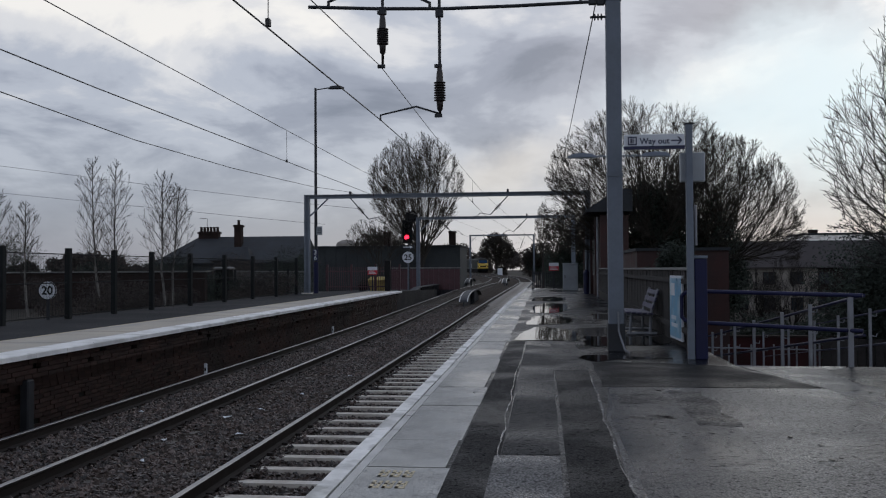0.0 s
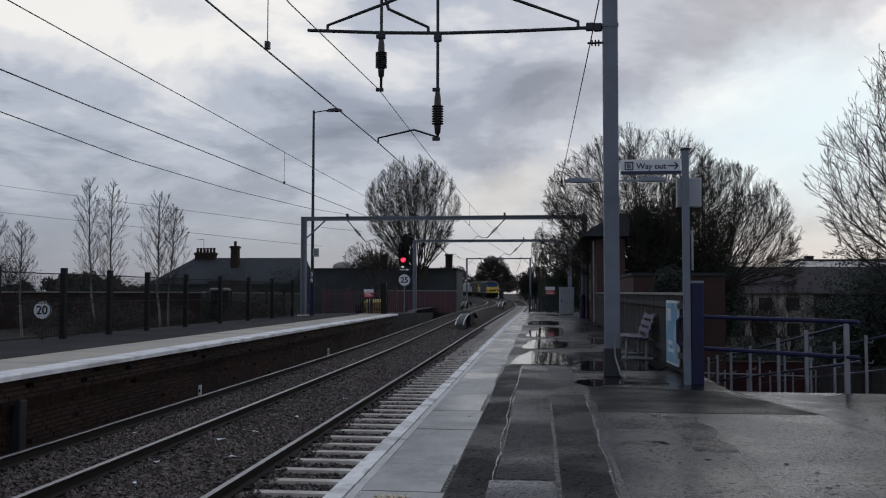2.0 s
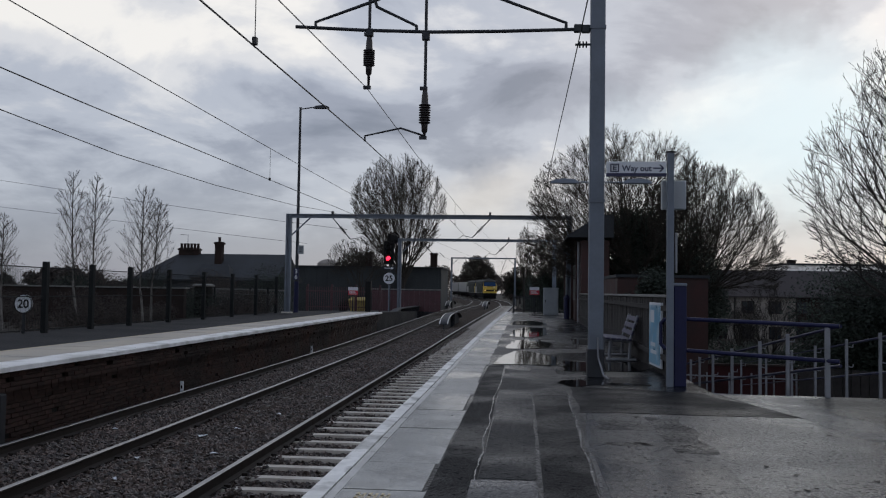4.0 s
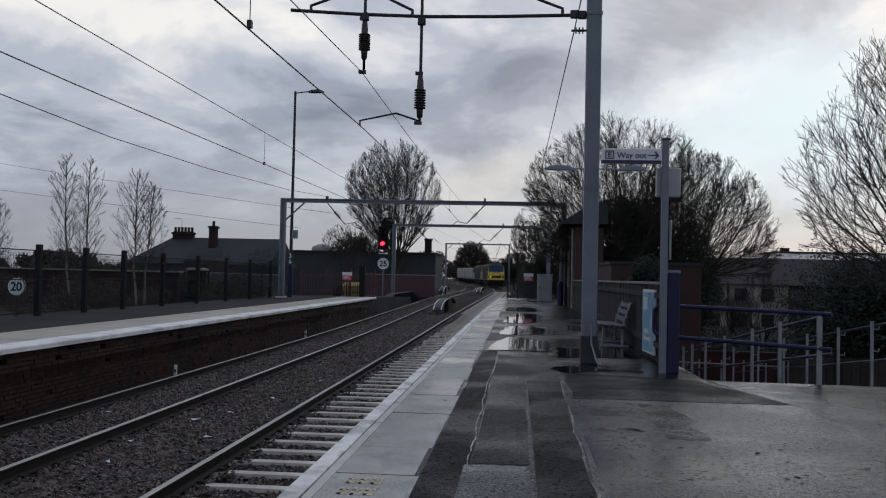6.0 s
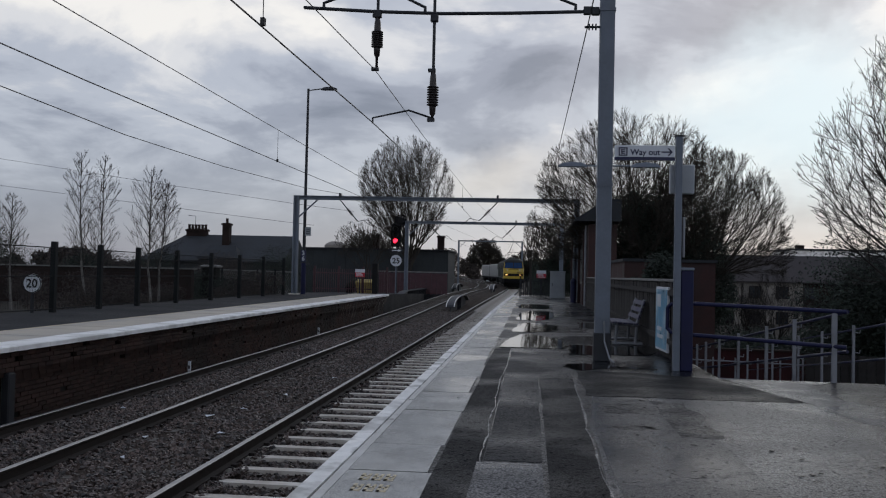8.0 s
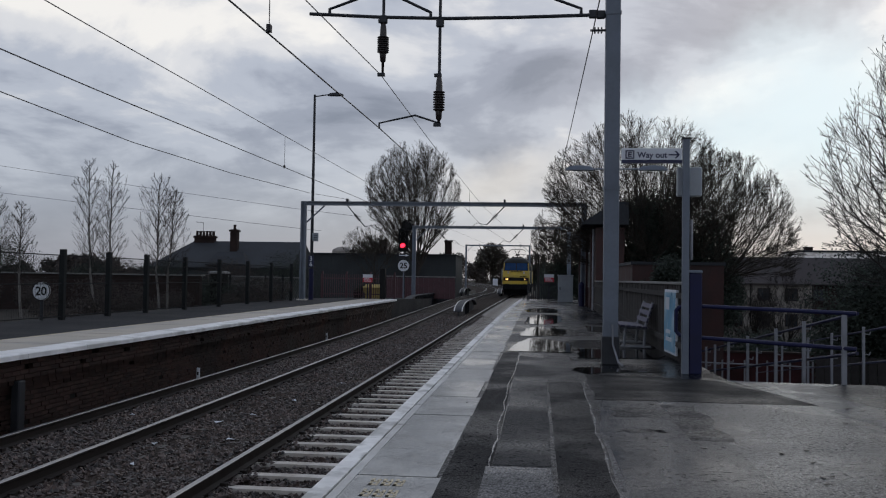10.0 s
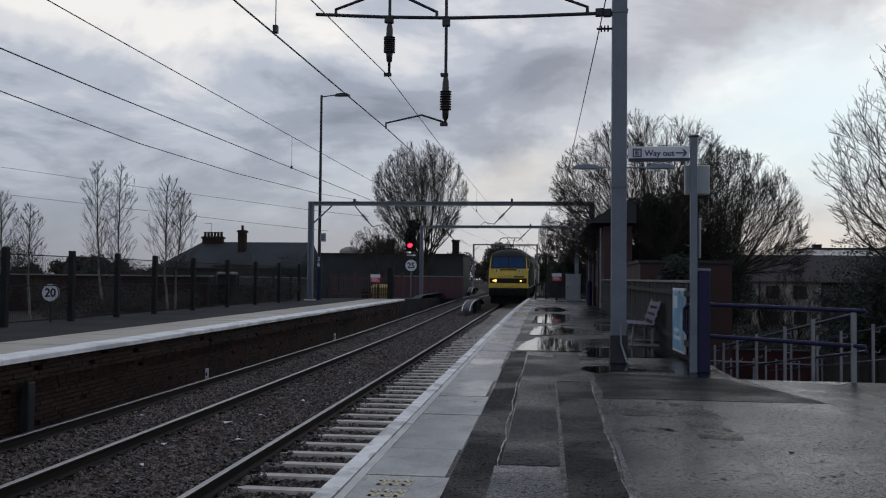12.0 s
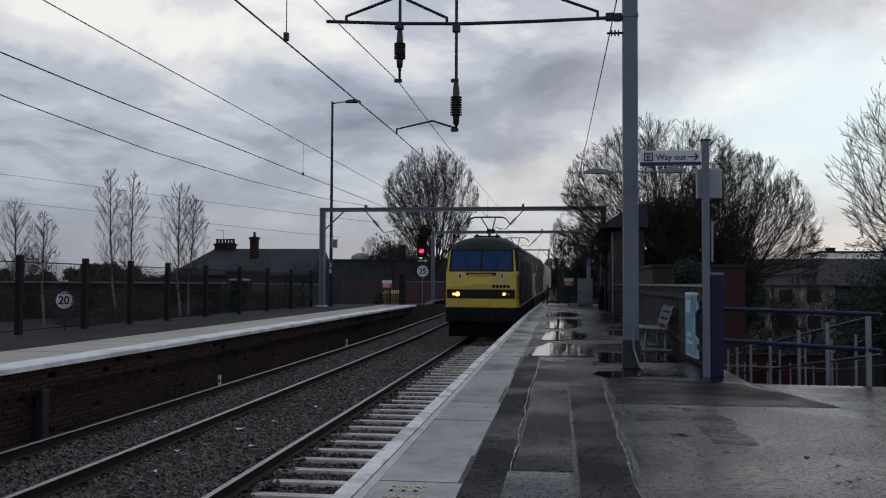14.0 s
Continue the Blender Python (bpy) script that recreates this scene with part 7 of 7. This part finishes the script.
    for s in (-1, 1):
        bm = bm_new()
        box(bm, s * 0.78 - 0.07, s * 0.78 + 0.07, rake(2.4) - 0.03, rake(2.4) + 0.02, 2.33, 2.53)
        lp = part("data_panel", bm, SIGN_WHITE, loco, "small white lamp bracket panel")
        bm = bm_new()
        box(bm, s * 0.78 - 0.025, s * 0.78 + 0.025, rake(2.4) - 0.06, rake(2.4) - 0.03, 2.36, 2.5)
        part("bracket", bm, BLACK, lp)
    for k in range(5):
        bm = bm_new()
        box(bm, 0.42 + k * 0.135, 0.52 + k * 0.135, -0.012, 0.01, 1.99, 2.1)
        part("number_bar", bm, BLACK, loco)
    bm = bm_new()
    box(bm, -0.28, 0.28, -0.02, 0.02, 2.08, 2.15)
    part("grab_step", bm, YELLOW, loco)
    bm = bm_new()
    box(bm, -0.4, 0.4, -0.03, 0.02, 1.32, 1.52, bevel=0.01)
    part("jumper_panel", bm, YELLOW, loco, "proud yellow panel")
    for s in (-1, 1):
        bm = bm_new()
        pipe(bm, [(s * 1.31, 0.2, 1.55), (s * 1.36, 0.15, 1.6), (s * 1.36, 0.3, 2.4), (s * 1.33, 0.35, 2.45)], 0.018, 6)
        part("handrail", bm, BLACK, loco)
        bm = bm_new()
        box(bm, s * 1.36 - 0.02, s * 1.36 + 0.02, 0.8, 1.45, 2.65, 3.1)
        part("cab_window", bm, WINDOW, loco, "cab side window")
        bm = bm_new()
        box(bm, s * 1.36 - 0.022, s * 1.36 + 0.022, 1.75, 2.4, 1.35, 3.15)
        part("cab_door", bm, LOCO_GREEN, loco)
        for y in (5.2, 8.0, 10.8):
            bm = bm_new()
            for k in range(7):
                box(bm, s * 1.355 - 0.02, s * 1.355 + 0.025, y, y + 1.9, 2.45 + k * 0.09, 2.51 + k * 0.09)
            part("side_grille", bm, LOCO_ROOF, loco)
        bm = bm_new()
        box(bm, s * 1.368 - 0.012, s * 1.368 + 0.012, 14.2, L - 0.7, 1.3, 2.55)
        part("side_panel", bm, LOCO_PALE, loco, "pale panel on the body side")
        bm = bm_new()
        box(bm, s * 1.37 - 0.014, s * 1.37 + 0.014, 0.6, L - 0.6, 1.25, 1.31)
        part("waist_stripe", bm, LOCO_PALE, loco, "thin pale stripe along the sole bar")
    # buffer beam, buffers, coupling, snow plough, underframe, bogies
    bm = bm_new()
    box(bm, -1.3, 1.3, -0.02, 0.5, 0.72, 1.265, bevel=0.03)
    part("buffer_beam", bm, UNDER, loco, "grimy black buffer beam")
    bm = bm_new()
    box(bm, -1.2, 1.2, 0.5, L - 0.5, 0.75, 1.265)
    box(bm, -1.1, 1.1, 6.9, 11.8, 0.3, 0.8, bevel=0.05)
    part("underframe", bm, UNDER, loco)
    for s in (-1, 1):
        bm = bm_new()
        tube(bm, (s * 0.87, -0.02, 1.05), (s * 0.87, -0.45, 1.05), 0.1, seg=12)
        tube(bm, (s * 0.87, -0.45, 1.05), (s * 0.87, -0.5, 1.05), 0.25, seg=16)
        part("buffer", bm, UNDER, loco, "grimy round buffer")
    bm = bm_new()
    loft(bm, [[(-1.2, 0.1, 0.2), (0, -0.15, 0.2), (1.2, 0.1, 0.2)], [(-1.2, 0.25, 0.72), (0, 0.05, 0.72), (1.2, 0.25, 0.72)]], close=False)
    bmesh.ops.solidify(bm, geom=list(bm.faces), thickness=0.03)
    part("snow_plough", bm, UNDER, loco)
    bm = bm_new()
    pipe(bm, [(0, -0.02, 1.05), (0, -0.25, 1.02), (0, -0.3, 0.8), (0, -0.22, 0.62)], 0.035, 6)
    part("coupling_hook", bm, UNDER, loco)
    for s in (-0.45, 0.45):
        bm = bm_new()
        pipe(bm, [(s, -0.02, 1.0), (s, -0.12, 0.9), (s, -0.12, 0.6), (s * 0.8, 0.0, 0.5)], 0.025, 6)
        part("brake_hose", bm, UNDER, loco)
    for y in (2.6, L - 5.9):
        bm = bm_new()
        for s in (-1.08, 1.08):
            box(bm, s - 0.08, s + 0.08, y, y + 3.3 + 0.2, 0.45, 0.8, bevel=0.04)
        box(bm, -1.08, 1.08, y + 1.5, y + 1.9, 0.45, 0.7)
        bogie = part("bogie", bm, UNDER, loco)
        for wy in (y + 0.2, y + 3.2):
            for s in (-0.75, 0.75):
                bm = bm_new()
                tube(bm, (s - 0.065, wy, 0.56), (s + 0.065, wy, 0.56), 0.56, seg=24)
                part("wheel", bm, RAIL, bogie)
    # roof gear
    for y, raised in ((2.9, True),):
        bm = bm_new()
        box(bm, -0.5, 0.5, y - 0.5, y + 0.7, 3.94, 4.02)
        for s in (-0.4, 0.4):
            for d in (-0.4, 0.6):
                lathe(bm, [(0.05, 3.86), (0.09, 3.9), (0.05, 3.95), (0.09, 3.99), (0.05, 4.03), (0.05, 4.08)], (s, y + d, 0), 8)
        pan = part("pantograph", bm, BLACK, loco, "raised black pantograph")
        bm = bm_new()
        pipe(bm, [(0, y + 0.5, 4.02), (0, y + 1.5, 4.3)], 0.06, 6)
        pipe(bm, [(0.05, y + 1.5, 4.3), (0.28, y + 0.3, PAN_TOP - 0.05)], 0.025, 6)
        pipe(bm, [(-0.05, y + 1.5, 4.3), (-0.28, y + 0.3, PAN_TOP - 0.05)], 0.025, 6)
        box(bm, -0.16, 0.16, y + 1.4, y + 1.6, 4.2, 4.38)
        part("arm", bm, BLACK, pan)
        bm = bm_new()
        for d in (0.12, 0.46):
            pipe(bm, [(-0.85, y + d, PAN_TOP - 0.26), (-0.72, y + d, PAN_TOP - 0.06), (-0.55, y + d, PAN_TOP), (0.55, y + d, PAN_TOP), (0.72, y + d, PAN_TOP - 0.06), (0.85, y + d, PAN_TOP - 0.26)], 0.022, 6)
        for s in (-0.5, 0.5):
            pipe(bm, [(s, y + 0.12, PAN_TOP - 0.02), (s, y + 0.46, PAN_TOP - 0.02)], 0.02, 6)
        part("collector_head", bm, BLACK, pan)
    for y in (5.0, 8.2, 11.5, 14.0):
        bm = bm_new()
        box(bm, -0.7, 0.7, y, y + 1.9, 3.84, 4.0, bevel=0.04)
        part("roof_hatch", bm, LOCO_ROOF, loco)
    bm = bm_new()
    for y in (5.0, 9.0, 13.0):
        lathe(bm, [(0.05, 3.85), (0.08, 3.9), (0.05, 3.95), (0.08, 4.0), (0.05, 4.05), (0.04, 4.12)], (0.3, y, 0), 8)
    pipe(bm, [(0.3, 3.6, 4.1), (0.3, 13.2, 4.12)], 0.025, 6)
    part("roof_busbar", bm, BLACK, loco)
    return loco


PAN_TOP = 4.8
SPEED, FRONT_AT_END = 13.9, 32.5


def build_wagon(n):
    wagon = thing("freight_wagon", pose(0, 0, 0), "pale grey covered freight wagon behind the locomotives", "wagon", "wagons")
    bm = bm_new()
    box(bm, -1.3, 1.3, 0.4, 17.6, 1.2, 3.5, bevel=0.12)
    part("body", bm, LOCO_PALE, wagon, "pale wagon body")
    bm = bm_new()
    box(bm, -1.25, 1.25, 0.2, 17.8, 0.9, 1.195)
    part("underframe", bm, UNDER, wagon)
    for y in (2.5, 13.5):
        bm = bm_new()
        box(bm, -1.1, 1.1, y, y + 2.2, 0.3, 0.9, bevel=0.05)
        bogie = part("bogie", bm, UNDER, wagon)
        for wy in (y + 0.3, y + 1.9):
            for s in (-0.75, 0.75):
                bm = bm_new()
                tube(bm, (s - 0.065, wy, 0.45), (s + 0.065, wy, 0.45), 0.45, seg=20)
                part("wheel", bm, RAIL, bogie)
    return wagon


leading = build_loco()
second = copy_thing(leading, pose(0, 0, 0))
wagon_a = build_wagon(1)
wagon_b = copy_thing(wagon_a, pose(0, 0, 0))


def on_line(y, length):
    """The pose of a vehicle whose front stands at y on the near track and whose tail rests on it too."""
    x0, x1 = near_x(y + 3), near_x(y + length - 3)
    z0, z1 = rail_z(y + 3), rail_z(y + length - 3)
    turn = math.degrees(math.atan2(-(x1 - x0), length - 6))
    lift = math.degrees(math.atan2(z1 - z0, length - 6))
    sx = (x1 - x0) / (length - 6)
    sz = (z1 - z0) / (length - 6)
    return pose(x0 - 3 * sx, y, z0 - 3 * sz, lift, 0, turn)


def motions():
    for vehicle, behind, length in ((leading, 0, 18.7), (second, 19.4, 18.7), (wagon_a, 39.0, 18), (wagon_b, 57.2, 18)):
        rows = []
        for k in range(29):
            t = k * 0.5
            y = FRONT_AT_END + SPEED * (14 - t) + behind
            rows.append((t, on_line(y, length)))
        walk(vehicle, rows)
    walk(car, [(t, pose(8.0 - 11.5 * (t - 13.08), 36.8, -3.7)) for t in (0, 3.5, 7, 10.5, 14)])


motions()
